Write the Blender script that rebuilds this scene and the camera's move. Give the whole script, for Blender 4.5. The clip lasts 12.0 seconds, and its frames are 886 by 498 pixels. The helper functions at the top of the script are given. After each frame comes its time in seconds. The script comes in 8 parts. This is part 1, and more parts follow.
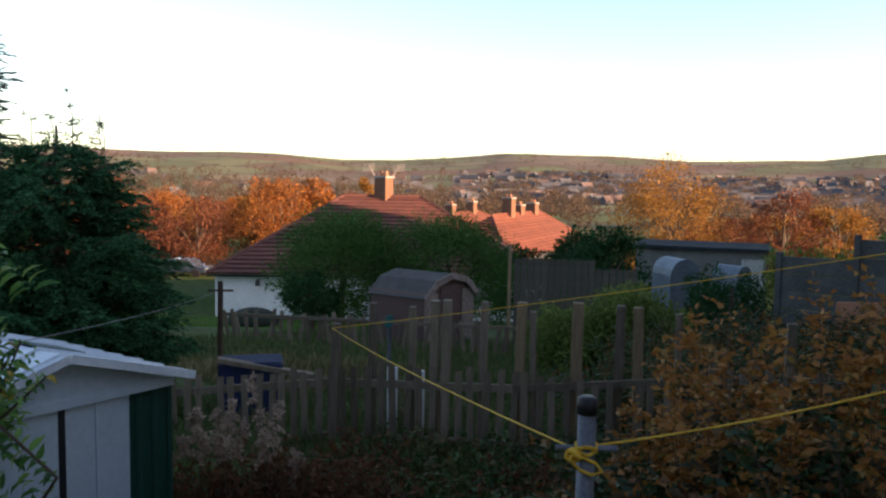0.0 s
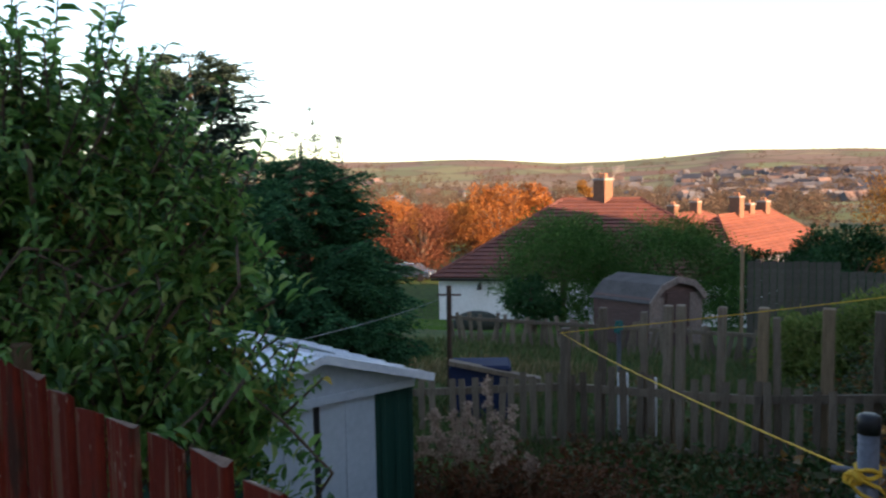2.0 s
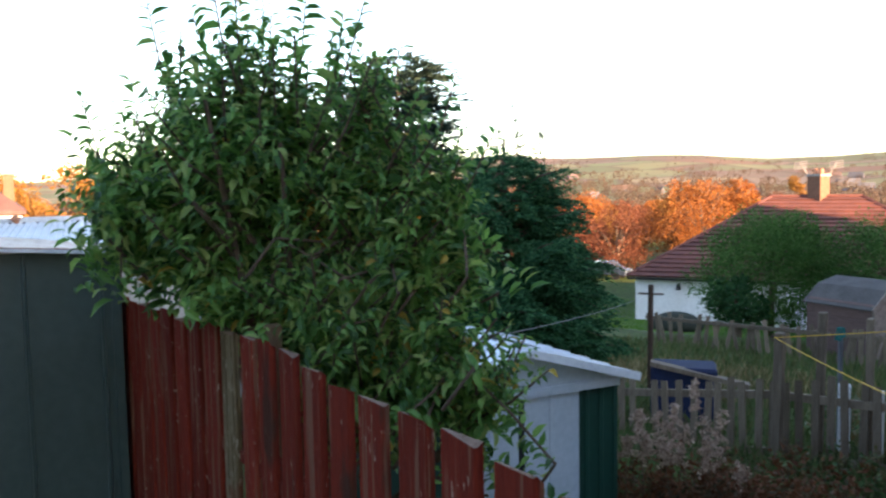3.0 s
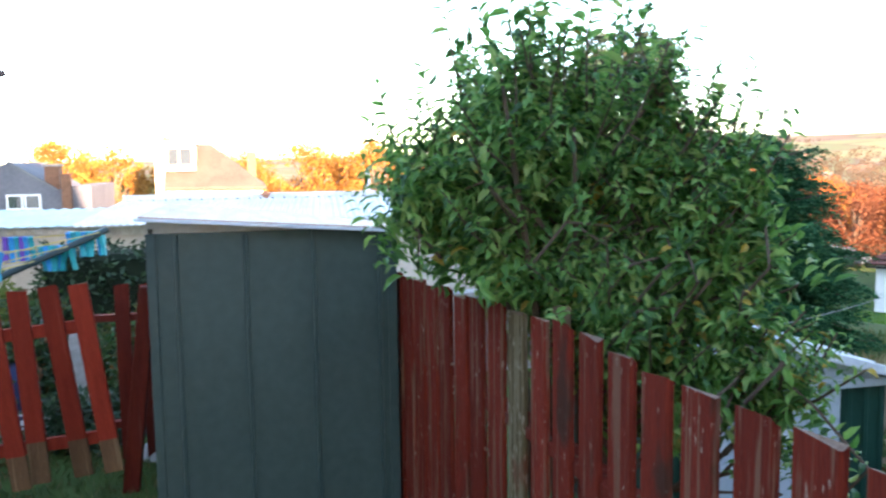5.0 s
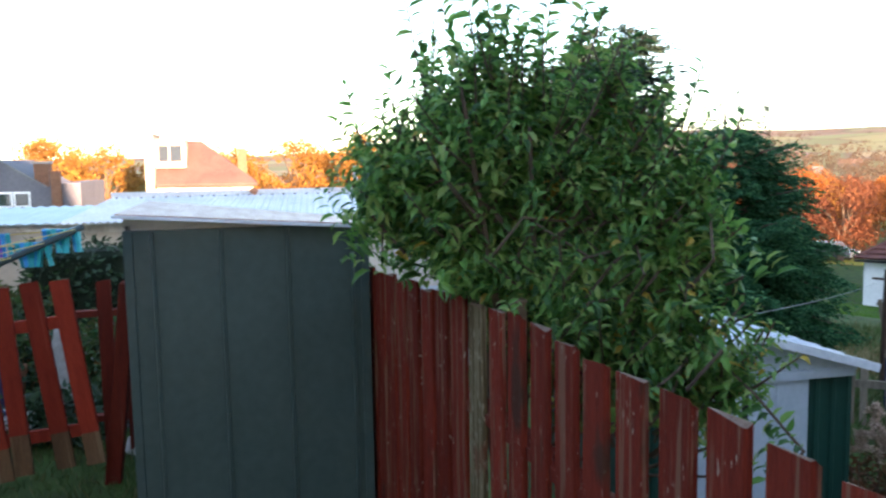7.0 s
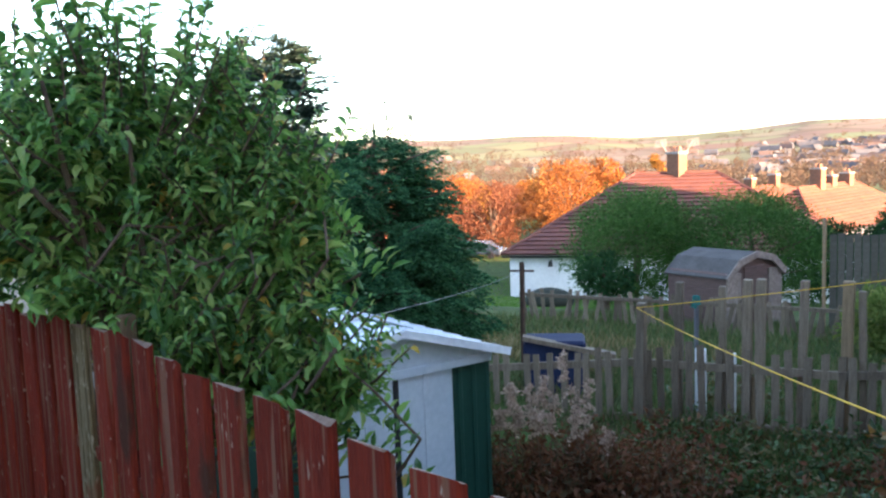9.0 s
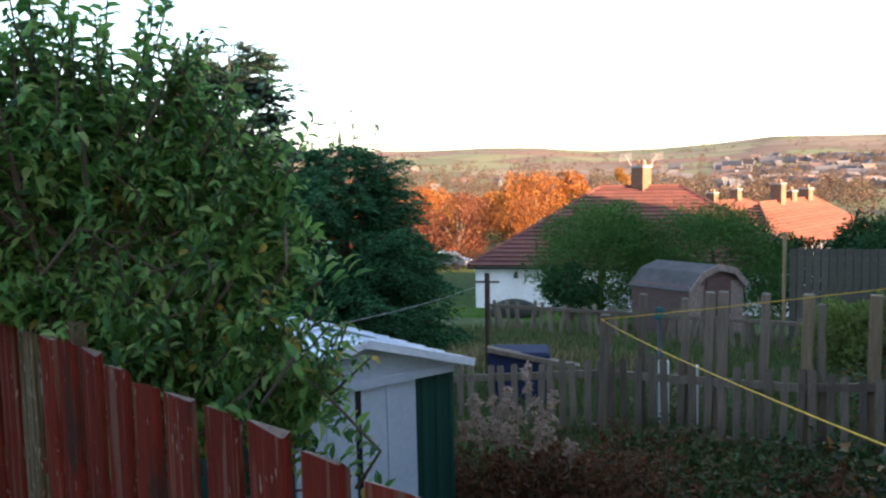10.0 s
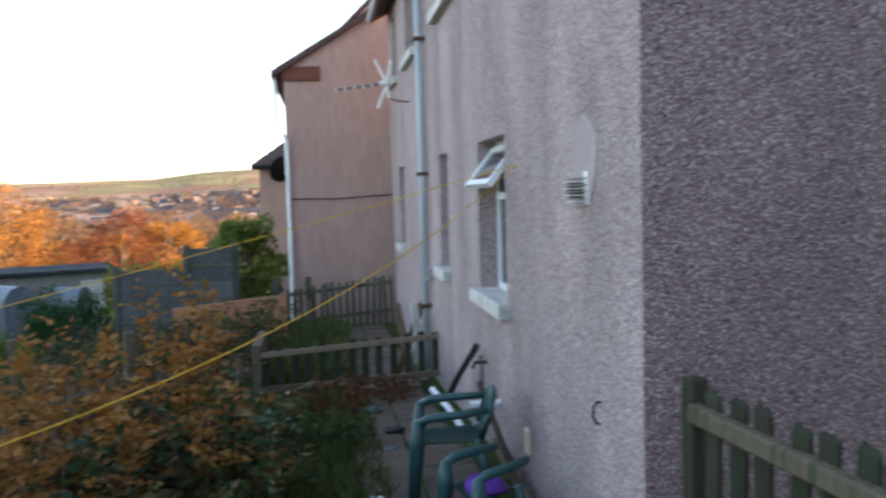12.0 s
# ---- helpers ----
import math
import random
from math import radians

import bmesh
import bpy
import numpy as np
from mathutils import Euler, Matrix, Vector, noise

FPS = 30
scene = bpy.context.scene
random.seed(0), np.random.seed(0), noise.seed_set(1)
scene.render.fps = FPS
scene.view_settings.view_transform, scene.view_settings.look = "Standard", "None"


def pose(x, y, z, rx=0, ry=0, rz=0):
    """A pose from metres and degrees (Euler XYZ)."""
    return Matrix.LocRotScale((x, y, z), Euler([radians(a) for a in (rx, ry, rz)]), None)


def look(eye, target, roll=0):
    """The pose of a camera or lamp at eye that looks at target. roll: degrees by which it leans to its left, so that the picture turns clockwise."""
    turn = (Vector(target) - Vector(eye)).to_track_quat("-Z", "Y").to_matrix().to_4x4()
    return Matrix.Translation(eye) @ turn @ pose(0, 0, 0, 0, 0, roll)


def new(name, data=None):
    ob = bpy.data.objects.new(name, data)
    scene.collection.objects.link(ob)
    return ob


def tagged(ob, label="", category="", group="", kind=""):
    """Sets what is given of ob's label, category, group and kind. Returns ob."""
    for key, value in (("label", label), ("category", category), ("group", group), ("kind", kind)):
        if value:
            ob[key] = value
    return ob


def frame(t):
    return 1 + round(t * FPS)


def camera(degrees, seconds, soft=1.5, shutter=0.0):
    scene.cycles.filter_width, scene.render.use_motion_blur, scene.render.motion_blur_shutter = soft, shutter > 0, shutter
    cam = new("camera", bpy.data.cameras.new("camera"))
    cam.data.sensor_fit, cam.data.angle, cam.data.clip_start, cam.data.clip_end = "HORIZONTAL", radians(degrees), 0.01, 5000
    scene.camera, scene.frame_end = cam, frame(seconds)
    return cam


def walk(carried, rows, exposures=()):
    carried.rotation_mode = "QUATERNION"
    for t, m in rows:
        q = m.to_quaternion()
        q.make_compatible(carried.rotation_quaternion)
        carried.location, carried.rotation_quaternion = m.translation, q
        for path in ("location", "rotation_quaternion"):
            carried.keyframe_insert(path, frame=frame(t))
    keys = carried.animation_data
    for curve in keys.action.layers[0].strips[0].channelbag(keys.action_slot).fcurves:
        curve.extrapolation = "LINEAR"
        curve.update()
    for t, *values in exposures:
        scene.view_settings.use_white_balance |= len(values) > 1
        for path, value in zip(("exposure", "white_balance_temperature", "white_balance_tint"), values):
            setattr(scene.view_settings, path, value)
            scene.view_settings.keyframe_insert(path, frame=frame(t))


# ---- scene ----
cam = camera(55.7, 12.0, soft=2.3, shutter=0.22)
PATH = [
    (0, (0.019, 0.038, 2.025), (-1.127, 1.668, 1.852), 1.0),
    (0.5, (-0.001, 0.032, 2.03), (-1.204, 1.618, 1.84), 0.6),
    (1, (-0.017, 0.019, 2.034), (-1.364, 1.486, 1.853), -2.0),
    (1.5, (-0.041, 0.019, 2.031), (-1.438, 1.44, 1.869), -1.6),
    (2, (-0.068, -0.008, 2.029), (-1.594, 1.275, 1.865), -1.0),
    (2.5, (-0.056, -0.052, 2.028), (-1.719, 1.048, 1.869), -1.5),
    (3, (-0.087, -0.096, 2.029), (-1.865, 0.804, 1.864), -1.0),
    (3.2, (-0.081, -0.117, 2.029), (-1.89, 0.718, 1.854), -1.4),
    (4.8, (-0.145, -0.297, 2.053), (-2.063, 0.233, 1.847), -0.4),
    (5, (-0.148, -0.318, 2.051), (-2.089, 0.116, 1.842), -0.8),
    (5.5, (-0.117, -0.356, 2.049), (-2.094, -0.187, 1.799), 0.0),
    (6, (-0.091, -0.353, 2.045), (-2.075, -0.357, 1.791), -0.1),
    (6.5, (-0.06, -0.293, 2.052), (-2.035, -0.081, 1.819), -0.7),
    (7, (-0.033, -0.248, 2.057), (-1.969, 0.202, 1.838), -1.0),
    (7.5, (-0.067, -0.179, 2.044), (-1.934, 0.509, 1.835), -0.9),
    (7.7, (-0.06, -0.154, 2.04), (-1.882, 0.644, 1.838), -0.8),
    (9.3, (-0.058, -0.056, 2.018), (-1.667, 1.113, 1.812), -2.1),
    (9.5, (-0.019, -0.071, 2.041), (-1.622, 1.109, 1.847), -1.9),
    (10, (-0.082, -0.032, 2.008), (-1.66, 1.182, 1.819), -1.3),
    (10.5, (-0.047, -0.027, 2.004), (-1.611, 1.194, 1.757), -1.7),
    (11, (-0.02, 0.032, 1.975), (-1.293, 1.556, 1.732), -1.4),
    (11.3, (-0.004, 0.024, 1.935), (-0.901, 1.802, 1.759), -0.1),
    (11.5, (0.023, -0.006, 1.941), (-0.519, 1.913, 1.793), -0.8),
    (11.7, (0.089, -0.056, 1.934), (-0.055, 1.934, 1.798), -0.5),
    (12, (0.172, -0.157, 1.983), (0.446, 1.819, 1.848), -1.6),
]
walk(cam, [(t, look(eye, target, roll)) for t, eye, target, roll in PATH],
     exposures=[(0.0, 1.85, 7300, 15), (0.5, 2.26, 7300, 15), (1.0, 2.15, 7300, 15), (1.5, 2.24, 7300, 15), (2.0, 2.18, 7300, 15), (2.5, 2.3, 7300, 15), (3.0, 2.88, 7200, 14), (5.0, 3.74, 7000, 12), (5.5, 3.23, 7300, 13), (6.0, 3.27, 7500, 14), (6.5, 3.23, 7300, 13), (7.0, 3.19, 7100, 13), (7.5, 3.25, 7000, 13), (9.5, 3.52, 7000, 13), (10.0, 2.9, 7000, 13), (10.5, 3.06, 7000, 14), (11.0, 3.45, 7000, 15), (11.5, 2.45, 7400, 15), (12.0, 2.95, 7800, 15)])

# ---- light ----
SUN_AZ, SUN_EL = 14.0, 12.0          # degrees from +x towards +y, degrees above the horizon
world = bpy.data.worlds.new("sky")
scene.world = world
world.use_nodes = True
wn = world.node_tree.nodes
sky = wn.new("ShaderNodeTexSky")
sky.sky_type = "NISHITA"
sky.sun_disc = False
sky.sun_elevation = radians(SUN_EL)
sky.sun_rotation = radians(90 - SUN_AZ)
sky.dust_density, sky.air_density, sky.ozone_density = 0.6, 0.8, 1.2
wn["Background"].inputs["Strength"].default_value = 0.115
world.node_tree.links.new(sky.outputs[0], wn["Background"].inputs["Color"])
sun = new("sun", bpy.data.lights.new("sun", "SUN"))
sun.data.energy, sun.data.angle, sun.data.color = 5.0, radians(0.6), (1.0, 0.65, 0.43)
sun.matrix_world = look((0, 0, 0), (-math.cos(radians(SUN_AZ)) * math.cos(radians(SUN_EL)), -math.sin(radians(SUN_AZ)) * math.cos(radians(SUN_EL)), -math.sin(radians(SUN_EL))))


# ---- materials ----
def mat(name, low, high, scale=4.0, rough=0.8, metal=0.0, bump=0.0, bscale=40.0, spec=0.3, stretch=(1, 1, 1), per=0.0, coat=0.0):
    """Two colours mixed by a coarse and a fine noise, with fine relief; per: brightness spread from object to object."""
    m = bpy.data.materials.new(name)
    m.use_nodes = True
    nt, nd, ln = m.node_tree, m.node_tree.nodes, m.node_tree.links
    b = nd["Principled BSDF"]
    tc, mp = nd.new("ShaderNodeTexCoord"), nd.new("ShaderNodeMapping")
    mp.inputs["Scale"].default_value = stretch
    ln.new(tc.outputs["Object"], mp.inputs["Vector"])
    n1, n2 = nd.new("ShaderNodeTexNoise"), nd.new("ShaderNodeTexNoise")
    n1.inputs["Scale"].default_value, n1.inputs["Detail"].default_value = scale, 4
    n2.inputs["Scale"].default_value, n2.inputs["Detail"].default_value = scale * 9, 3
    for n in (n1, n2):
        ln.new(mp.outputs[0], n.inputs["Vector"])
    add = nd.new("ShaderNodeMath")
    add.operation = "MULTIPLY_ADD"
    add.inputs[1].default_value = 0.5
    ln.new(n2.outputs["Fac"], add.inputs[0])
    half = nd.new("ShaderNodeMath")
    half.operation = "MULTIPLY"
    half.inputs[1].default_value = 0.5
    ln.new(n1.outputs["Fac"], half.inputs[0])
    ln.new(half.outputs[0], add.inputs[2])
    ramp = nd.new("ShaderNodeValToRGB")
    ramp.color_ramp.elements[0].position, ramp.color_ramp.elements[1].position = 0.34, 0.66
    ramp.color_ramp.elements[0].color, ramp.color_ramp.elements[1].color = (*low, 1), (*high, 1)
    ln.new(add.outputs[0], ramp.inputs[0])
    out = ramp.outputs[0]
    if per:
        oi, hsv, mr = nd.new("ShaderNodeObjectInfo"), nd.new("ShaderNodeHueSaturation"), nd.new("ShaderNodeMapRange")
        mr.inputs[3].default_value, mr.inputs[4].default_value = 1 - per, 1 + per
        ln.new(oi.outputs["Random"], mr.inputs[0])
        ln.new(mr.outputs[0], hsv.inputs["Value"])
        ln.new(out, hsv.inputs["Color"])
        out = hsv.outputs[0]
    ln.new(out, b.inputs["Base Color"])
    b.inputs["Roughness"].default_value, b.inputs["Metallic"].default_value = rough, metal
    b.inputs["Specular IOR Level"].default_value = spec
    b.inputs["Coat Weight"].default_value = coat
    if bump:
        n3, bp = nd.new("ShaderNodeTexNoise"), nd.new("ShaderNodeBump")
        n3.inputs["Scale"].default_value, n3.inputs["Detail"].default_value = bscale, 3
        bp.inputs["Strength"].default_value, bp.inputs["Distance"].default_value = bump, 0.01
        ln.new(mp.outputs[0], n3.inputs["Vector"])
        ln.new(n3.outputs["Fac"], bp.inputs["Height"])
        ln.new(bp.outputs[0], b.inputs["Normal"])
    return m


def leafmat(name, cols, rough=0.5, trans=0.25, spec=0.35):
    """Leaf colours spread over the single leaves; a share of light passes through."""
    m = bpy.data.materials.new(name)
    m.use_nodes = True
    nd, ln = m.node_tree.nodes, m.node_tree.links
    b = nd["Principled BSDF"]
    g, ramp = nd.new("ShaderNodeNewGeometry"), nd.new("ShaderNodeValToRGB")
    el = ramp.color_ramp.elements
    while len(el) < len(cols):
        el.new(0.5)
    for i, c in enumerate(cols):
        el[i].position, el[i].color = i / (len(cols) - 1), (*c, 1)
    ln.new(g.outputs["Random Per Island"], ramp.inputs[0])
    ln.new(ramp.outputs[0], b.inputs["Base Color"])
    b.inputs["Roughness"].default_value, b.inputs["Specular IOR Level"].default_value = rough, spec
    tr, mx = nd.new("ShaderNodeBsdfTranslucent"), nd.new("ShaderNodeMixShader")
    mx.inputs[0].default_value = trans
    ln.new(ramp.outputs[0], tr.inputs["Color"])
    ln.new(b.outputs[0], mx.inputs[1])
    ln.new(tr.outputs[0], mx.inputs[2])
    ln.new(mx.outputs[0], nd["Material Output"].inputs["Surface"])
    return m


def pebble(name, cols, scale=70.0):
    """Pebbledash: small stones in mixed colours with strong relief."""
    m = bpy.data.materials.new(name)
    m.use_nodes = True
    nd, ln = m.node_tree.nodes, m.node_tree.links
    b = nd["Principled BSDF"]
    tc, v, ramp, n, mx, bp = nd.new("ShaderNodeTexCoord"), nd.new("ShaderNodeTexVoronoi"), nd.new("ShaderNodeValToRGB"), nd.new("ShaderNodeTexNoise"), nd.new("ShaderNodeMix"), nd.new("ShaderNodeBump")
    v.inputs["Scale"].default_value = scale
    ln.new(tc.outputs["Object"], v.inputs["Vector"])
    sep = nd.new("ShaderNodeSeparateColor")
    ln.new(v.outputs["Color"], sep.inputs[0])
    el = ramp.color_ramp.elements
    while len(el) < len(cols):
        el.new(0.5)
    for i, c in enumerate(cols):
        el[i].position, el[i].color = i / (len(cols) - 1), (*c, 1)
    ln.new(sep.outputs[0], ramp.inputs[0])
    n.inputs["Scale"].default_value, n.inputs["Detail"].default_value = 0.9, 6
    mp = nd.new("ShaderNodeMapping")
    mp.inputs["Scale"].default_value = (1.6, 1.6, 0.5)
    ln.new(tc.outputs["Object"], mp.inputs[0])
    ln.new(mp.outputs[0], n.inputs["Vector"])
    mr = nd.new("ShaderNodeMapRange")
    mr.inputs[1].default_value, mr.inputs[2].default_value, mr.inputs[3].default_value, mr.inputs[4].default_value = 0.35, 0.7, 0.72, 1.15
    ln.new(n.outputs["Fac"], mr.inputs[0])
    mx.data_type, mx.blend_type = "RGBA", "MULTIPLY"
    mx.inputs[0].default_value = 1.0
    ln.new(ramp.outputs[0], mx.inputs[6])
    ln.new(mr.outputs[0], mx.inputs[7])
    ln.new(mx.outputs[2], b.inputs["Base Color"])
    b.inputs["Roughness"].default_value = 0.9
    bp.inputs["Strength"].default_value, bp.inputs["Distance"].default_value = 0.7, 0.008
    bp.invert = True
    ln.new(v.outputs["Distance"], bp.inputs["Height"])
    ln.new(bp.outputs[0], b.inputs["Normal"])
    return m


def glassmat(name, tint=(0.03, 0.04, 0.05)):
    m = bpy.data.materials.new(name)
    m.use_nodes = True
    b = m.node_tree.nodes["Principled BSDF"]
    b.inputs["Base Color"].default_value = (*tint, 1)
    b.inputs["Roughness"].default_value, b.inputs["Specular IOR Level"].default_value = 0.04, 1.0
    b.inputs["IOR"].default_value = 2.3
    return m


def worn_paint(name, paint, wood, scale=4.0, amount=0.56):
    """Old paint on boards: vertical streaks rubbed to bare wood, small flakes gone, grain in relief."""
    m = mat(name, paint[0], paint[1], scale, 0.88, bump=0.4, bscale=45, spec=0.12, stretch=(8, 8, 0.8), per=0.22)
    nd, ln = m.node_tree.nodes, m.node_tree.links
    b, tc = nd["Principled BSDF"], nd["Texture Coordinate"]
    col = b.inputs["Base Color"].links[0].from_socket
    for stretch, sc, lo, shade in (((28, 28, 1.1), 2.0, amount, wood[0]), ((9, 9, 3.0), 9.0, amount + 0.10, wood[1]), ((3, 3, 1.2), 2.2, amount + 0.06, wood[2])):
        oi, vm, mp, n, r, mx = nd.new("ShaderNodeObjectInfo"), nd.new("ShaderNodeVectorMath"), nd.new("ShaderNodeMapping"), nd.new("ShaderNodeTexNoise"), nd.new("ShaderNodeMapRange"), nd.new("ShaderNodeMix")
        vm.operation = "ADD"
        sp = nd.new("ShaderNodeMath")
        sp.operation = "MULTIPLY"
        sp.inputs[1].default_value = 50
        ln.new(oi.outputs["Random"], sp.inputs[0])
        mp.inputs["Scale"].default_value = stretch
        ln.new(tc.outputs["Object"], mp.inputs[0])
        ln.new(mp.outputs[0], vm.inputs[0])
        ln.new(sp.outputs[0], vm.inputs[1])
        n.inputs["Scale"].default_value, n.inputs["Detail"].default_value = sc, 5
        ln.new(vm.outputs[0], n.inputs["Vector"])
        r.inputs[1].default_value, r.inputs[2].default_value, r.inputs[4].default_value = lo, lo + 0.07, 0.8
        ln.new(n.outputs["Fac"], r.inputs[0])
        mx.data_type = "RGBA"
        mx.inputs[7].default_value = (*shade, 1)
        ln.new(r.outputs[0], mx.inputs[0])
        ln.new(col, mx.inputs[6])
        col = mx.outputs[2]
    ln.new(col, b.inputs["Base Color"])
    return m


M_RED = worn_paint("red_paint", ((0.105, 0.015, 0.009), (0.215, 0.029, 0.015)), ((0.19, 0.095, 0.06), (0.40, 0.31, 0.24), (0.045, 0.026, 0.017)))
M_REDFRESH = worn_paint("fresh_red_paint", ((0.165, 0.018, 0.010), (0.255, 0.033, 0.017)), ((0.24, 0.05, 0.03), (0.28, 0.12, 0.08), (0.09, 0.03, 0.018)), amount=0.66)
M_REDDARK = worn_paint("dark_red_paint", ((0.085, 0.014, 0.009), (0.15, 0.024, 0.014)), ((0.13, 0.06, 0.04), (0.24, 0.17, 0.13), (0.04, 0.02, 0.014)), amount=0.66)
M_REDFOOT = worn_paint("rubbed_picket_foot", ((0.085, 0.046, 0.024), (0.14, 0.08, 0.042)), ((0.21, 0.14, 0.08), (0.26, 0.19, 0.12), (0.20, 0.035, 0.018)), amount=0.58)
M_MOSSWOOD = worn_paint("mossy_grey_wood", ((0.075, 0.070, 0.056), (0.15, 0.137, 0.112)), ((0.06, 0.085, 0.04), (0.24, 0.22, 0.18), (0.035, 0.045, 0.022)), amount=0.52)
M_DARKPICKET = worn_paint("dark_mossy_picket", ((0.030, 0.032, 0.022), (0.065, 0.062, 0.044)), ((0.03, 0.05, 0.02), (0.12, 0.10, 0.075), (0.018, 0.022, 0.015)))
M_OLDRAIL = worn_paint("brown_mossy_rail", ((0.085, 0.066, 0.045), (0.15, 0.12, 0.085)), ((0.05, 0.075, 0.03), (0.22, 0.18, 0.13), (0.035, 0.035, 0.02)))
M_PATCH = mat("cement_render", (0.34, 0.27, 0.265), (0.44, 0.36, 0.35), 3, 0.9, bump=0.25, bscale=45)
M_CREAMWALL = mat("cream_garage_render", (0.44, 0.40, 0.34), (0.56, 0.51, 0.44), 1.2, 0.9, bump=0.2, bscale=30)
M_BUNGTILE = mat("weathered_red_tile", (0.085, 0.036, 0.034), (0.165, 0.064, 0.048), 1.5, 0.85, bump=0.2, bscale=10, per=0.2)
M_REDEND = mat("bare_wood", (0.10, 0.062, 0.035), (0.20, 0.13, 0.075), 6, 0.85, bump=0.4, bscale=60, stretch=(8, 8, 0.8), per=0.2)
M_GREYWOOD = mat("weathered_wood", (0.108, 0.078, 0.055), (0.240, 0.182, 0.130), 5, 0.85, bump=0.4, bscale=50, stretch=(8, 8, 0.8), per=0.3)
M_POSTWOOD = mat("post_wood", (0.17, 0.112, 0.064), (0.32, 0.22, 0.13), 5, 0.85, bump=0.4, bscale=50, stretch=(8, 8, 0.8), per=0.2)
M_SHEDGREY = mat("grey_green_steel", (0.028, 0.056, 0.055), (0.045, 0.078, 0.075), 2.5, 0.45, bump=0.08, bscale=6, spec=0.4)
M_STEELGREEN = mat("green_steel", (0.006, 0.040, 0.031), (0.010, 0.055, 0.042), 3, 0.45, bump=0.06, bscale=8, spec=0.4)
M_WHITESTEEL = mat("white_steel", (0.37, 0.44, 0.51), (0.46, 0.53, 0.60), 3, 0.45, bump=0.06, bscale=8, per=0.03)
M_WHITEROOF = mat("white_roof_steel", (0.55, 0.60, 0.66), (0.74, 0.78, 0.82), 3, 0.35, bump=0.05, bscale=8)
M_SHEETROOF = mat("white_corrugated_sheet", (0.52, 0.53, 0.52), (0.74, 0.74, 0.73), 2, 0.6, bump=0.05, bscale=8)
M_RAG = mat("torn_green_cloth", (0.015, 0.13, 0.12), (0.03, 0.20, 0.18), 12, 0.9)
M_TRIM = mat("cream_trim", (0.42, 0.42, 0.40), (0.55, 0.55, 0.52), 4, 0.5)
M_RUSTROOF = mat("rusted_roof_steel", (0.22, 0.075, 0.045), (0.46, 0.30, 0.24), 3, 0.5, stretch=(1, 6, 1))
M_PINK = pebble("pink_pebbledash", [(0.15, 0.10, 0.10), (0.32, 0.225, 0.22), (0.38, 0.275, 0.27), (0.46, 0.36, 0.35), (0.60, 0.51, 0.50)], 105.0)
# Same pebbledash with specklier stones; the gable's shade is in its darker colours.
M_PINKSHADED = pebble("shaded_pink_pebbledash", [(0.045, 0.026, 0.030), (0.175, 0.108, 0.112), (0.25, 0.160, 0.160), (0.29, 0.19, 0.185), (0.33, 0.225, 0.215), (0.70, 0.60, 0.58)], 150.0)
M_NBPINK = mat("pink_harling", (0.36, 0.23, 0.20), (0.46, 0.305, 0.27), 1.2, 0.9, bump=0.5, bscale=60, stretch=(1, 1, 0.25))
M_BEIGE = mat("beige_harling", (0.58, 0.45, 0.385), (0.72, 0.58, 0.50), 1.5, 0.9, bump=0.5, bscale=60, stretch=(1, 1, 0.8))
M_WHITEWALL = mat("white_render", (0.68, 0.68, 0.66), (0.82, 0.82, 0.80), 0.8, 0.85, bump=0.2, bscale=30)
M_CONC = mat("concrete", (0.20, 0.19, 0.175), (0.33, 0.315, 0.29), 3, 0.9, bump=0.3, bscale=40, per=0.1)
M_SILL = mat("painted_sill", (0.34, 0.32, 0.28), (0.68, 0.67, 0.64), 9, 0.7, bump=0.25)
M_UPVC = mat("white_plastic", (0.72, 0.73, 0.74), (0.80, 0.81, 0.82), 3, 0.35)
M_PIPE = mat("grey_painted_pipe", (0.36, 0.39, 0.43), (0.48, 0.51, 0.55), 3, 0.4)
M_GLASS = glassmat("window_glass")
M_DARKTILE = mat("brown_roof_tile", (0.06, 0.034, 0.032), (0.115, 0.062, 0.054), 1.5, 0.8, bump=0.2, bscale=10, per=0.2)
M_REDTILE = mat("red_roof_tile", (0.120, 0.040, 0.026), (0.190, 0.068, 0.042), 1.0, 0.8, bump=0.2, bscale=10, per=0.15)
M_SLATE = mat("grey_slate", (0.10, 0.105, 0.12), (0.17, 0.175, 0.19), 1.5, 0.7, per=0.15)
M_GREYWALL = mat("grey_render", (0.08, 0.085, 0.105), (0.12, 0.125, 0.15), 1.0, 0.9)
M_BRICK = mat("red_brick", (0.115, 0.056, 0.036), (0.20, 0.105, 0.066), 6, 0.9, bump=0.3, bscale=30)
M_POT = mat("terracotta", (0.36, 0.15, 0.08), (0.48, 0.22, 0.13), 5, 0.8)
M_FELT = mat("roofing_felt", (0.058, 0.052, 0.050), (0.105, 0.096, 0.09), 3, 0.95, bump=0.3, bscale=60)
M_SHEDBRICK = mat("brown_shed_boards", (0.075, 0.045, 0.04), (0.15, 0.09, 0.078), 4, 0.85, stretch=(1, 1, 8), bump=0.2)
M_SHEDEDGE = mat("peeling_shed_front", (0.14, 0.105, 0.09), (0.34, 0.27, 0.23), 9, 0.9, bump=0.3, bscale=30)
M_AIRLINE = mat("pale_yellow_line", (0.50, 0.38, 0.10), (0.66, 0.54, 0.20), 30, 0.6)
M_ROPE = mat("yellow_rope", (0.55, 0.29, 0.02), (0.76, 0.45, 0.05), 30, 0.7, bump=0.5, bscale=120)
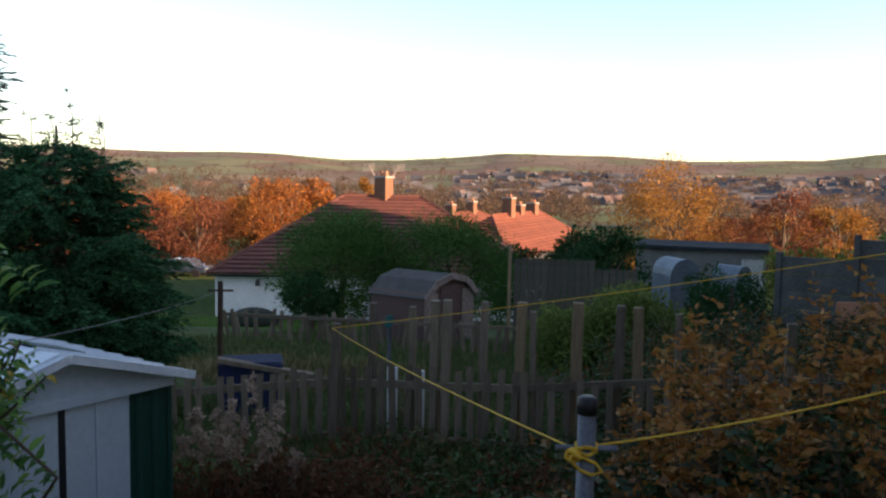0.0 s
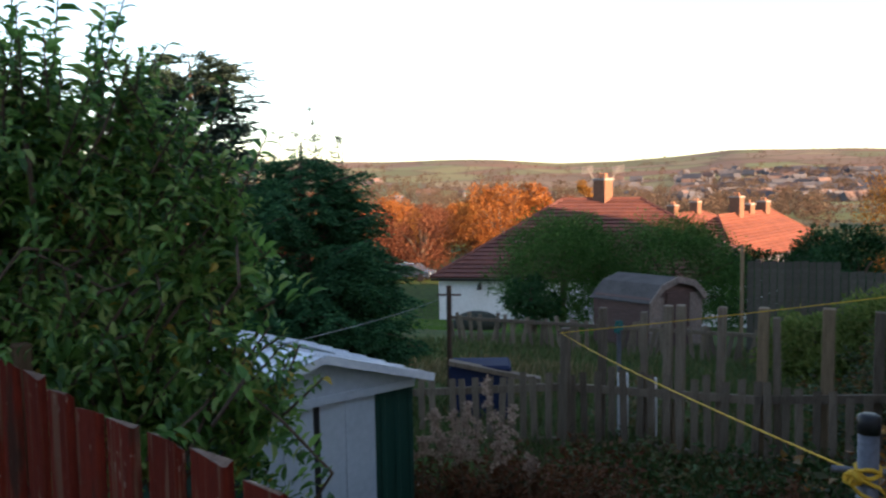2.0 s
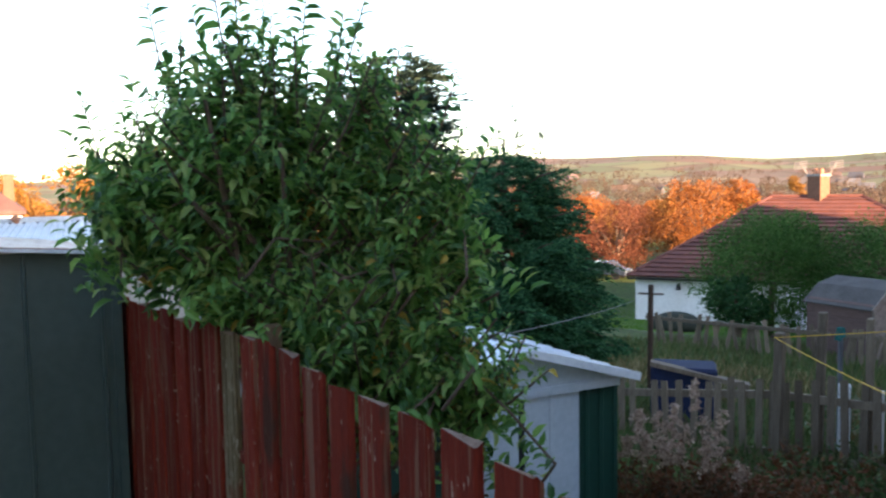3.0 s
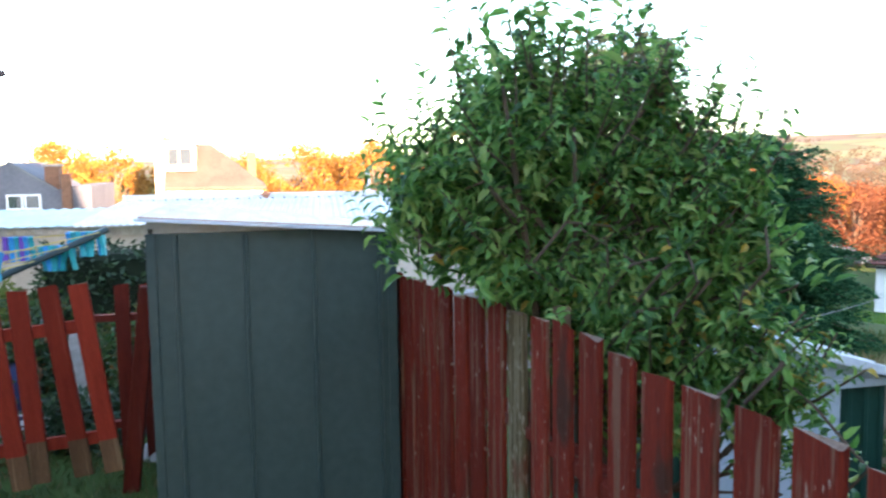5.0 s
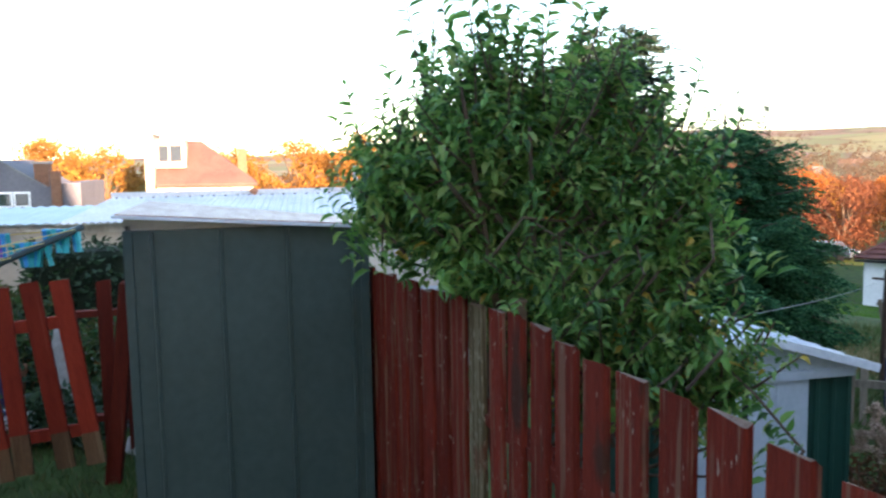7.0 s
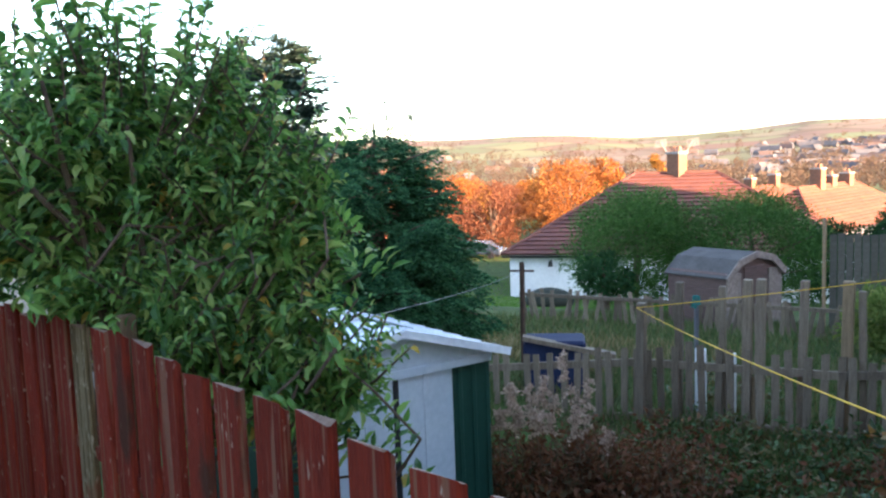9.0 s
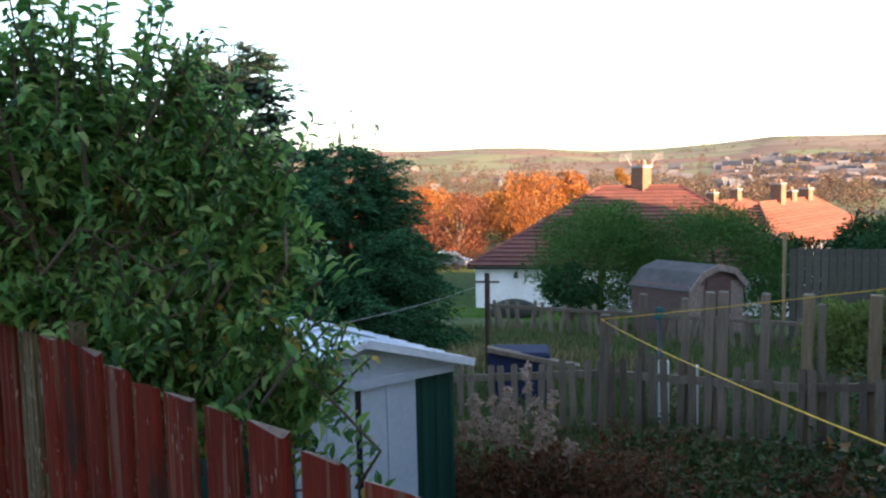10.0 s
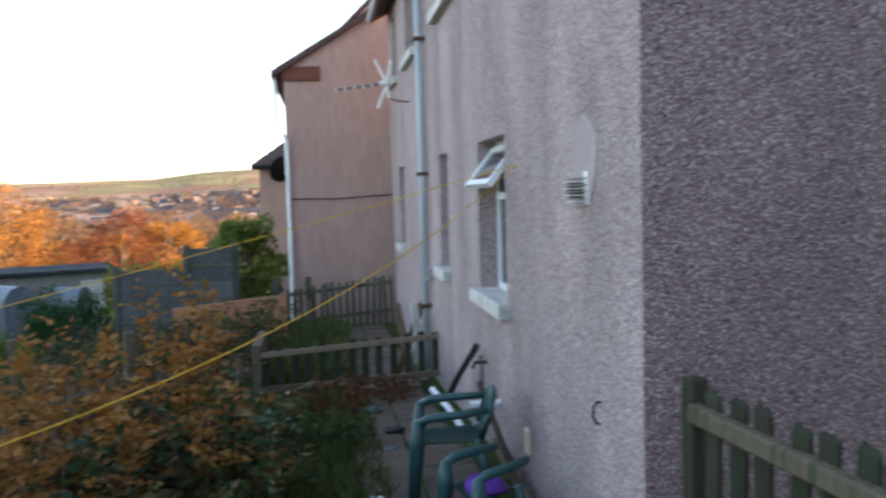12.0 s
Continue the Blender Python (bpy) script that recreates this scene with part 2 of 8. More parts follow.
M_GALV = mat("galvanised_steel", (0.09, 0.095, 0.11), (0.17, 0.175, 0.20), 8, 0.6, metal=0.4, bump=0.1)
M_RUST = mat("rusted_steel", (0.05, 0.03, 0.022), (0.11, 0.065, 0.045), 10, 0.85, bump=0.3)
M_BLACK = mat("black_plastic", (0.012, 0.012, 0.014), (0.022, 0.022, 0.025), 5, 0.45)
M_CHAIR = mat("green_plastic", (0.010, 0.06, 0.06), (0.018, 0.09, 0.088), 4, 0.4, spec=0.5)
M_PURPLE = mat("purple_cloth", (0.10, 0.025, 0.25), (0.20, 0.06, 0.42), 12, 0.9, bump=0.4)
M_PEGBLUE = mat("blue_peg_plastic", (0.02, 0.22, 0.55), (0.03, 0.34, 0.68), 6, 0.4, per=0.2)
M_PEGTEAL = mat("teal_peg_plastic", (0.01, 0.36, 0.42), (0.03, 0.50, 0.55), 6, 0.4, per=0.2)
M_PEGPURP = mat("purple_peg_plastic", (0.14, 0.06, 0.42), (0.22, 0.11, 0.55), 6, 0.4, per=0.2)
M_ARM = mat("dark_green_arm", (0.010, 0.028, 0.030), (0.018, 0.042, 0.044), 5, 0.45, spec=0.5)
M_BARK = mat("bark", (0.07, 0.05, 0.035), (0.15, 0.11, 0.08), 8, 0.95, bump=0.6, bscale=30, stretch=(1, 1, 0.3))
M_PATH = mat("paving_slab", (0.078, 0.056, 0.041), (0.150, 0.115, 0.086), 4, 0.9, bump=0.3, bscale=40, per=0.15)
M_TARP = mat("blue_tarpaulin", (0.012, 0.018, 0.05), (0.02, 0.03, 0.08), 4, 0.85, bump=0.2, bscale=6)
M_CLEAR = mat("polythene", (0.06, 0.08, 0.10), (0.15, 0.19, 0.23), 2, 0.4, spec=0.4)
M_GREYFENCE = mat("grey_boarded_fence", (0.074, 0.066, 0.050), (0.135, 0.122, 0.096), 3, 0.85, bump=0.2, per=0.15)
M_GREYPANEL = mat("grey_concrete_panel", (0.060, 0.064, 0.062), (0.125, 0.128, 0.122), 3, 0.9, bump=0.25, bscale=30, per=0.2)
M_CAR = mat("car_paint", (0.03, 0.045, 0.07), (0.04, 0.06, 0.09), 3, 0.25, coat=1.0)
L_BUSH = leafmat("shrub_leaf", [(0.025, 0.082, 0.019), (0.062, 0.175, 0.040), (0.118, 0.280, 0.060), (0.19, 0.37, 0.088), (0.31, 0.40, 0.12)], 0.42, 0.42, 0.4)
L_YELLOW = leafmat("yellow_leaf", [(0.36, 0.25, 0.03), (0.42, 0.30, 0.05), (0.28, 0.22, 0.04)], 0.5, 0.3)
L_CYPRESS = leafmat("cypress_spray", [(0.012, 0.050, 0.022), (0.030, 0.110, 0.046), (0.070, 0.190, 0.082)], 0.8, 0.2, 0.1)
L_PINE = leafmat("pine_needle", [(0.014, 0.034, 0.026), (0.026, 0.056, 0.04), (0.04, 0.075, 0.05)], 0.6, 0.1)
L_WILLOW = leafmat("feathery_green_leaf", [(0.032, 0.092, 0.021), (0.056, 0.138, 0.032), (0.092, 0.185, 0.048)], 0.8, 0.3, 0.1)
L_ORANGE = leafmat("orange_autumn_leaf", [(0.17, 0.055, 0.018), (0.26, 0.088, 0.024), (0.34, 0.14, 0.036), (0.12, 0.055, 0.028)], 0.8, 0.3, 0.1)
L_RUSSET = leafmat("russet_autumn_leaf", [(0.12, 0.046, 0.026), (0.175, 0.064, 0.032), (0.13, 0.060, 0.038)], 0.8, 0.3, 0.1)
L_GOLD = leafmat("golden_autumn_leaf", [(0.23, 0.115, 0.028), (0.30, 0.155, 0.038), (0.19, 0.095, 0.030)], 0.8, 0.3, 0.1)
L_ROSE = leafmat("rusty_rose_leaf", [(0.012, 0.028, 0.009), (0.018, 0.044, 0.012), (0.030, 0.046, 0.014), (0.10, 0.040, 0.013), (0.22, 0.082, 0.018), (0.34, 0.14, 0.028), (0.02, 0.042, 0.012), (0.015, 0.034, 0.010)], 0.6, 0.25)
L_ROSEGREEN = leafmat("green_rose_leaf", [(0.012, 0.032, 0.010), (0.022, 0.055, 0.016), (0.04, 0.085, 0.022), (0.06, 0.075, 0.022), (0.20, 0.085, 0.024), (0.02, 0.045, 0.014)], 0.6, 0.25)
L_DRY = leafmat("dry_seed_head", [(0.29, 0.19, 0.14), (0.46, 0.32, 0.245), (0.62, 0.46, 0.365)], 0.8, 0.3)
L_WEED = leafmat("weed_leaf", [(0.02, 0.045, 0.012), (0.035, 0.075, 0.018), (0.05, 0.10, 0.025), (0.09, 0.06, 0.02)], 0.6, 0.25)
L_GRASS = leafmat("grass_blade", [(0.042, 0.070, 0.017), (0.064, 0.110, 0.026), (0.095, 0.135, 0.038), (0.16, 0.125, 0.058)], 0.6, 0.25)
L_LAWN = leafmat("lawn_blade", [(0.07, 0.17, 0.025), (0.10, 0.22, 0.035), (0.13, 0.25, 0.05)], 0.8, 0.35, 0.1)
L_HEDGE = leafmat("hedge_leaf", [(0.010, 0.030, 0.012), (0.018, 0.05, 0.02), (0.028, 0.065, 0.025)], 0.5, 0.1)
L_IVY = leafmat("dark_shrub_leaf", [(0.014, 0.05, 0.018), (0.024, 0.075, 0.026), (0.038, 0.10, 0.034)], 0.75, 0.2, 0.12)
L_OLIVE = leafmat("olive_leaf", [(0.09, 0.145, 0.03), (0.15, 0.205, 0.05), (0.22, 0.25, 0.07)], 0.7, 0.3, 0.15)
L_HILL = leafmat("hill_wood_leaf", [(0.10, 0.075, 0.058), (0.125, 0.088, 0.064), (0.145, 0.10, 0.07), (0.095, 0.09, 0.064)], 0.9, 0.5, 0.05)
L_ROSEBRIGHT = leafmat("orange_rose_leaf", [(0.30, 0.11, 0.025), (0.42, 0.17, 0.035), (0.24, 0.15, 0.04)], 0.6, 0.3)
L_RUSSWEED = leafmat("dead_fern", [(0.11, 0.036, 0.014), (0.16, 0.055, 0.020), (0.05, 0.045, 0.018)], 0.7, 0.25)
L_SHOOT = leafmat("pale_cypress_shoot", [(0.10, 0.12, 0.075), (0.19, 0.20, 0.13)], 0.6, 0.3)
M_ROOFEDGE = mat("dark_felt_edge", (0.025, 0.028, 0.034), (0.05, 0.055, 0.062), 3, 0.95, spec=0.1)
L_BRAMBLE = leafmat("bramble_leaf", [(0.036, 0.09, 0.026), (0.072, 0.13, 0.036), (0.16, 0.080, 0.034), (0.09, 0.145, 0.048), (0.24, 0.11, 0.042)], 0.5, 0.25)
L_STRAW = leafmat("straw_grass", [(0.10, 0.10, 0.04), (0.20, 0.16, 0.075), (0.30, 0.24, 0.13)], 0.8, 0.3, 0.1)


# ---- building helpers ----
def link(name, me, parent=None, label=""):
    ob = new(name, me)
    if parent is not None:
        ob.parent = parent
        ob.matrix_parent_inverse = parent.matrix_world.inverted()
    return tagged(ob, label)


def thing(name, at, label, category, group="", kind="", rz=0):
    """An Empty at a thing's base."""
    ob = new(name)
    ob.empty_display_size = 0.1
    ob.matrix_world = pose(*at, 0, 0, rz)
    return tagged(ob, label, category, group, kind)


def part(name, bm, material, parent=None, label="", smooth=False):
    me = bpy.data.meshes.new(name)
    bm.to_mesh(me)
    bm.free()
    me.materials.append(material)
    if smooth:
        me.shade_smooth()
    return link(name, me, parent, label)


def data_mesh(name, verts, faces, material, smooth=False):
    me = bpy.data.meshes.new(name)
    me.from_pydata([tuple(v) for v in verts], [], [tuple(f) for f in faces])
    me.materials.append(material)
    if smooth:
        me.shade_smooth()
    return me


def box(bm, x0, x1, y0, y1, z0, z1, m=None):
    vs = [bm.verts.new(p) for p in ((x0, y0, z0), (x1, y0, z0), (x1, y1, z0), (x0, y1, z0), (x0, y0, z1), (x1, y0, z1), (x1, y1, z1), (x0, y1, z1))]
    for f in ((0, 3, 2, 1), (4, 5, 6, 7), (0, 1, 5, 4), (1, 2, 6, 5), (2, 3, 7, 6), (3, 0, 4, 7)):
        bm.faces.new([vs[i] for i in f])
    if m is not None:
        for v in vs:
            v.co = m @ v.co
    return bm


def bevelled(bm, w=0.006):
    bmesh.ops.bevel(bm, geom=bm.edges[:], offset=w, segments=1, affect="EDGES", profile=0.5)
    return bm


def cuboid(x0, x1, y0, y1, z0, z1, m=None, w=0.0):
    bm = box(bmesh.new(), x0, x1, y0, y1, z0, z1)
    if w:
        bevelled(bm, w)
    if m is not None:
        bm.transform(m)
    return bm


def beam(a, b, w, h, bevel=0.0):
    """A bar of section w x h from a to b."""
    a, b = Vector(a), Vector(b)
    d = b - a
    q = d.to_track_quat("Z", "Y" if abs(d.normalized().y) < 0.99 else "X").to_matrix().to_4x4()
    return cuboid(-w / 2, w / 2, -h / 2, h / 2, 0, d.length, Matrix.Translation(a) @ q, bevel)


def tube(points, radii, sides=8, caps=True):
    """A round bar along points."""
    bm = bmesh.new()
    pts = [Vector(p) for p in points]
    if not hasattr(radii, "__len__"):
        radii = [radii] * len(pts)
    rings = []
    up = Vector((0.31, 0.17, 0.93))
    for i, p in enumerate(pts):
        d = (pts[min(i + 1, len(pts) - 1)] - pts[max(i - 1, 0)]).normalized()
        s = d.cross(up)
        s = s.normalized() if s.length > 1e-4 else d.orthogonal().normalized()
        t = d.cross(s)
        rings.append([bm.verts.new(p + float(radii[i]) * (math.cos(2 * math.pi * k / sides) * s + math.sin(2 * math.pi * k / sides) * t)) for k in range(sides)])
    for r0, r1 in zip(rings, rings[1:]):
        for k in range(sides):
            bm.faces.new((r0[k], r0[(k + 1) % sides], r1[(k + 1) % sides], r1[k]))
    if caps:
        bm.faces.new(rings[0])
        bm.faces.new(rings[-1][::-1])
    bmesh.ops.recalc_face_normals(bm, faces=bm.faces[:])
    return bm


def join(*bms):
    out = bmesh.new()
    for b in bms:
        me = bpy.data.meshes.new("t")
        b.to_mesh(me)
        b.free()
        out.from_mesh(me)
        bpy.data.meshes.remove(me)
    return out


def prism(poly, y0, y1):
    """A polygon in x, z drawn out along y."""
    bm = bmesh.new()
    a = [bm.verts.new((x, y0, z)) for x, z in poly]
    b = [bm.verts.new((x, y1, z)) for x, z in poly]
    bm.faces.new(a)
    bm.faces.new(b[::-1])
    n = len(poly)
    for i in range(n):
        bm.faces.new((a[i], b[i], b[(i + 1) % n], a[(i + 1) % n]))
    bmesh.ops.recalc_face_normals(bm, faces=bm.faces[:])
    return bm


def slab(quad, thick):
    """A flat plate on four corners, thick downwards."""
    bm = bmesh.new()
    a = [bm.verts.new(p) for p in quad]
    b = [bm.verts.new((p[0], p[1], p[2] - thick)) for p in quad]
    bm.faces.new(a)
    bm.faces.new(b[::-1])
    n = len(quad)
    for i in range(n):
        bm.faces.new((a[i], b[i], b[(i + 1) % n], a[(i + 1) % n]))
    bmesh.ops.recalc_face_normals(bm, faces=bm.faces[:])
    return bm


def holed(length, z0, z1, thick, holes):
    """A wall along x with its outer face at y = 0, from z0 to z1, with openings (x0, x1, z0, z1) right through it."""
    us = sorted({0, length, *[h[0] for h in holes], *[h[1] for h in holes]})
    vs = sorted({z0, z1, *[h[2] for h in holes], *[h[3] for h in holes]})
    bm = bmesh.new()
    grid = {}

    def v(i, j, k):
        key = (i, j, k)
        if key not in grid:
            grid[key] = bm.verts.new((us[i], thick * k, vs[j]))
        return grid[key]

    def solid(i, j):
        if not (0 <= i < len(us) - 1 and 0 <= j < len(vs) - 1):
            return False
        u, w = (us[i] + us[i + 1]) / 2, (vs[j] + vs[j + 1]) / 2
        return not any(h[0] < u < h[1] and h[2] < w < h[3] for h in holes)

    for i in range(len(us) - 1):
        for j in range(len(vs) - 1):
            if not solid(i, j):
                continue
            bm.faces.new((v(i, j, 0), v(i + 1, j, 0), v(i + 1, j + 1, 0), v(i, j + 1, 0)))
            bm.faces.new((v(i, j, 1), v(i, j + 1, 1), v(i + 1, j + 1, 1), v(i + 1, j, 1)))
            for di, dj, e in ((-1, 0, ((i, j), (i, j + 1))), (1, 0, ((i + 1, j + 1), (i + 1, j))), (0, -1, ((i + 1, j), (i, j))), (0, 1, ((i, j + 1), (i + 1, j + 1)))):
                if not solid(i + di, j + dj):
                    (a, b), (c, d) = e
                    bm.faces.new((v(a, b, 0), v(c, d, 0), v(c, d, 1), v(a, b, 1)))
    bmesh.ops.recalc_face_normals(bm, faces=bm.faces[:])
    return bm


def leaves(name, C, D, S, wide, material, parent=None, label="", fold=0.25, seed=0):
    """Many leaves in one mesh: base points C, directions D, lengths S; each is a blade folded along its midrib."""
    rng = np.random.default_rng(seed)
    C, D, S = np.asarray(C, float), np.asarray(D, float), np.asarray(S, float)[:, None]
    D = D / np.linalg.norm(D, axis=1, keepdims=True)
    r = rng.normal(size=D.shape)
    side = np.cross(D, r)
    side /= np.linalg.norm(side, axis=1, keepdims=True) + 1e-9
    nrm = np.cross(side, D)
    mid = C + D * S * 0.45
    a, b, c, d = C, mid + side * S * wide / 2 + nrm * S * fold * wide, C + D * S - nrm * S * 0.08, mid - side * S * wide / 2 + nrm * S * fold * wide
    V = np.stack([a, b, c, d], 1).reshape(-1, 3)
    n = len(C)
    i = np.arange(n)[:, None] * 4
    F = np.concatenate([np.concatenate([i, i + 1, i + 2], 1), np.concatenate([i, i + 2, i + 3], 1)], 0)
    me = bpy.data.meshes.new(name)
    me.vertices.add(len(V))
    me.vertices.foreach_set("co", V.ravel())
    me.loops.add(len(F) * 3)
    me.loops.foreach_set("vertex_index", F.ravel())
    me.polygons.add(len(F))
    me.polygons.foreach_set("loop_start", np.arange(len(F)) * 3)
    me.update(calc_edges=True)
    me.validate()
    me.materials.append(material)
    return link(name, me, parent, label)


def cat(*xs):
    return np.concatenate(xs, 0)


# ---- the ground ----
def smooth(a, b, x):
    t = np.clip((x - a) / (b - a), 0, 1)
    return t * t * (3 - 2 * t)


RIDGE_YAW = [-20, 0, 4, 8, 11, 15, 19, 24, 27, 31, 34, 38, 42, 46, 50, 54, 58, 66, 80, 110]
RIDGE_H = [20, 30, 42.5, 38.7, 30.2, 29.0, 28.6, 33.8, 34.5, 35.5, 30.2, 24.7, 23.2, 29.2, 30.4, 29.1, 30.8, 34, 10, 4]


def ground_z(x, y):
    """Height of the ground: a lawn by the house, a garden falling away, a valley and hills."""
    x, y = np.asarray(x, float), np.asarray(y, float)
    r = np.hypot(x, y)
    u = -0.45 * x + 0.89 * y
    down = np.interp(u, [-50, 0, 2, 4, 8, 12, 22, 30, 40, 80, 140], [0.5, 0.5, -0.05, -0.50, -0.55, -1.1, -2.35, -3.85, -5.35, -7.0, -9])
    house = np.interp(y, [1.5, 5, 9, 16, 30, 60, 140], [0.35, -0.04, -0.32, -0.6, -2, -5, -9])
    w = smooth(-2.6, -0.2, x)
    z = down * (1 - w) + house * w
    lawn = 0.52 - 0.03 * np.clip(-x - 1, 0, 5) - 0.05 * np.clip(-x - 6, 0, 18) - 0.01 * np.clip(x, 0, 20)
    k = smooth(0.5, 2.4, y)
    z = lawn * (1 - k) + z * k
    yaw = np.degrees(np.arctan2(-x, y))
    ridge = np.interp(yaw, RIDGE_YAW, RIDGE_H)
    far = smooth(140, 260, r)
    z = z * (1 - far) + -9 * far
    hill = smooth(300, 1250, r) ** 1.25
    over = 1 - 0.5 * smooth(1300, 3200, r)
    return z + hill * (ridge + 9) * over


def build_ground():
    rings = np.concatenate([np.arange(0.4, 14, 0.35), np.geomspace(14, 3600, 90)])
    N = 360
    ang = np.linspace(0, 2 * np.pi, N, endpoint=False)
    X, Y = rings[:, None] * np.cos(ang), rings[:, None] * np.sin(ang)
    Z = ground_z(X, Y)
    bumps = np.array([[noise.noise((x * 0.9, y * 0.9, 0)) * 0.05 + noise.noise((x / 160, y / 160, 3)) * 3 * min(1, max(0, (math.hypot(x, y) - 380) / 500)) for x, y in zip(xr, yr)] for xr, yr in zip(X, Y)])
    Z = Z + bumps
    V = np.stack([X, Y, Z], -1).reshape(-1, 3)
    verts = [(0, 0, float(ground_z(0, 0)))] + V.tolist()
    faces = [(0, 1 + k, 1 + (k + 1) % N) for k in range(N)]
    for i in range(len(rings) - 1):
        a, b = 1 + i * N, 1 + (i + 1) * N
        faces += [(a + k, b + k, b + (k + 1) % N, a + (k + 1) % N) for k in range(N)]
    m = bpy.data.materials.new("ground_and_fields")
    m.use_nodes = True
    nd, ln = m.node_tree.nodes, m.node_tree.links
    b = nd["Principled BSDF"]
    b.inputs["Roughness"].default_value, b.inputs["Specular IOR Level"].default_value = 0.95, 0.1
    tc = nd.new("ShaderNodeTexCoord")

    def noise_ramp(scale, cols, detail=6):
        n, r = nd.new("ShaderNodeTexNoise"), nd.new("ShaderNodeValToRGB")
        n.inputs["Scale"].default_value, n.inputs["Detail"].default_value = scale, detail
        ln.new(tc.outputs["Object"], n.inputs["Vector"])
        el = r.color_ramp.elements
        while len(el) < len(cols):
            el.new(0.5)
        for i, c in enumerate(cols):
            el[i].position, el[i].color = 0.3 + 0.4 * i / (len(cols) - 1), (*c, 1)
        ln.new(n.outputs["Fac"], r.inputs[0])
        return r.outputs[0]

    near = noise_ramp(2.2, [(0.034, 0.030, 0.014), (0.036, 0.058, 0.015), (0.052, 0.088, 0.021), (0.078, 0.062, 0.028)])
    v = nd.new("ShaderNodeTexVoronoi")
    v.inputs["Scale"].default_value = 0.013
    mp = nd.new("ShaderNodeMapping")
    mp.inputs["Scale"].default_value = (1, 1, 0)
    ln.new(tc.outputs["Object"], mp.inputs[0])
    ln.new(mp.outputs[0], v.inputs["Vector"])
    sep, fr = nd.new("ShaderNodeSeparateColor"), nd.new("ShaderNodeValToRGB")
    ln.new(v.outputs["Color"], sep.inputs[0])
    cols = [(0.13, 0.185, 0.085), (0.165, 0.095, 0.075), (0.24, 0.21, 0.13), (0.10, 0.14, 0.07), (0.14, 0.10, 0.085), (0.17, 0.20, 0.10), (0.19, 0.15, 0.12)]
    el = fr.color_ramp.elements
    while len(el) < len(cols):
        el.new(0.5)
    fr.color_ramp.interpolation = "CONSTANT"
    for i, c in enumerate(cols):
        el[i].position, el[i].color = i / len(cols), (*c, 1)
    ln.new(sep.outputs[0], fr.inputs[0])
    moor = noise_ramp(0.012, [(0.08, 0.08, 0.058), (0.14, 0.095, 0.078), (0.115, 0.115, 0.072), (0.17, 0.12, 0.09)], 12)
    mixf = nd.new("ShaderNodeMix")
    mixf.data_type = "RGBA"
    mixf.inputs[0].default_value = 0.42
    ln.new(fr.outputs[0], mixf.inputs[6])
    ln.new(moor, mixf.inputs[7])
    ve = nd.new("ShaderNodeTexVoronoi")
    ve.feature = "DISTANCE_TO_EDGE"
    ve.inputs["Scale"].default_value = 0.013
    ln.new(mp.outputs[0], ve.inputs["Vector"])
    edge = nd.new("ShaderNodeMapRange")
    edge.inputs[1].default_value, edge.inputs[2].default_value = 0.015, 0.06
    ln.new(ve.outputs["Distance"], edge.inputs[0])
    hedge = nd.new("ShaderNodeMix")
    hedge.data_type = "RGBA"
    hedge.inputs[6].default_value = (0.105, 0.088, 0.062, 1)
    ln.new(edge.outputs[0], hedge.inputs[0])
    ln.new(mixf.outputs[2], hedge.inputs[7])
    length, rng = nd.new("ShaderNodeVectorMath"), nd.new("ShaderNodeMapRange")
    length.operation = "LENGTH"
    ln.new(tc.outputs["Object"], length.inputs[0])
    rng.inputs[1].default_value, rng.inputs[2].default_value = 120, 320
    ln.new(length.outputs["Value"], rng.inputs[0])
    fin = nd.new("ShaderNodeMix")
    fin.data_type = "RGBA"
    ln.new(rng.outputs[0], fin.inputs[0])
    ln.new(near, fin.inputs[6])
    ln.new(hedge.outputs[2], fin.inputs[7])
    ln.new(fin.outputs[2], b.inputs["Base Color"])
    ob = new("ground", data_mesh("ground", verts, faces, m, True))
    return tagged(ob, "rough grass and weeds falling to a valley with fields on hills", "ground", kind="structure")


build_ground()


def gz(x, y):
    return float(ground_z(x, y))


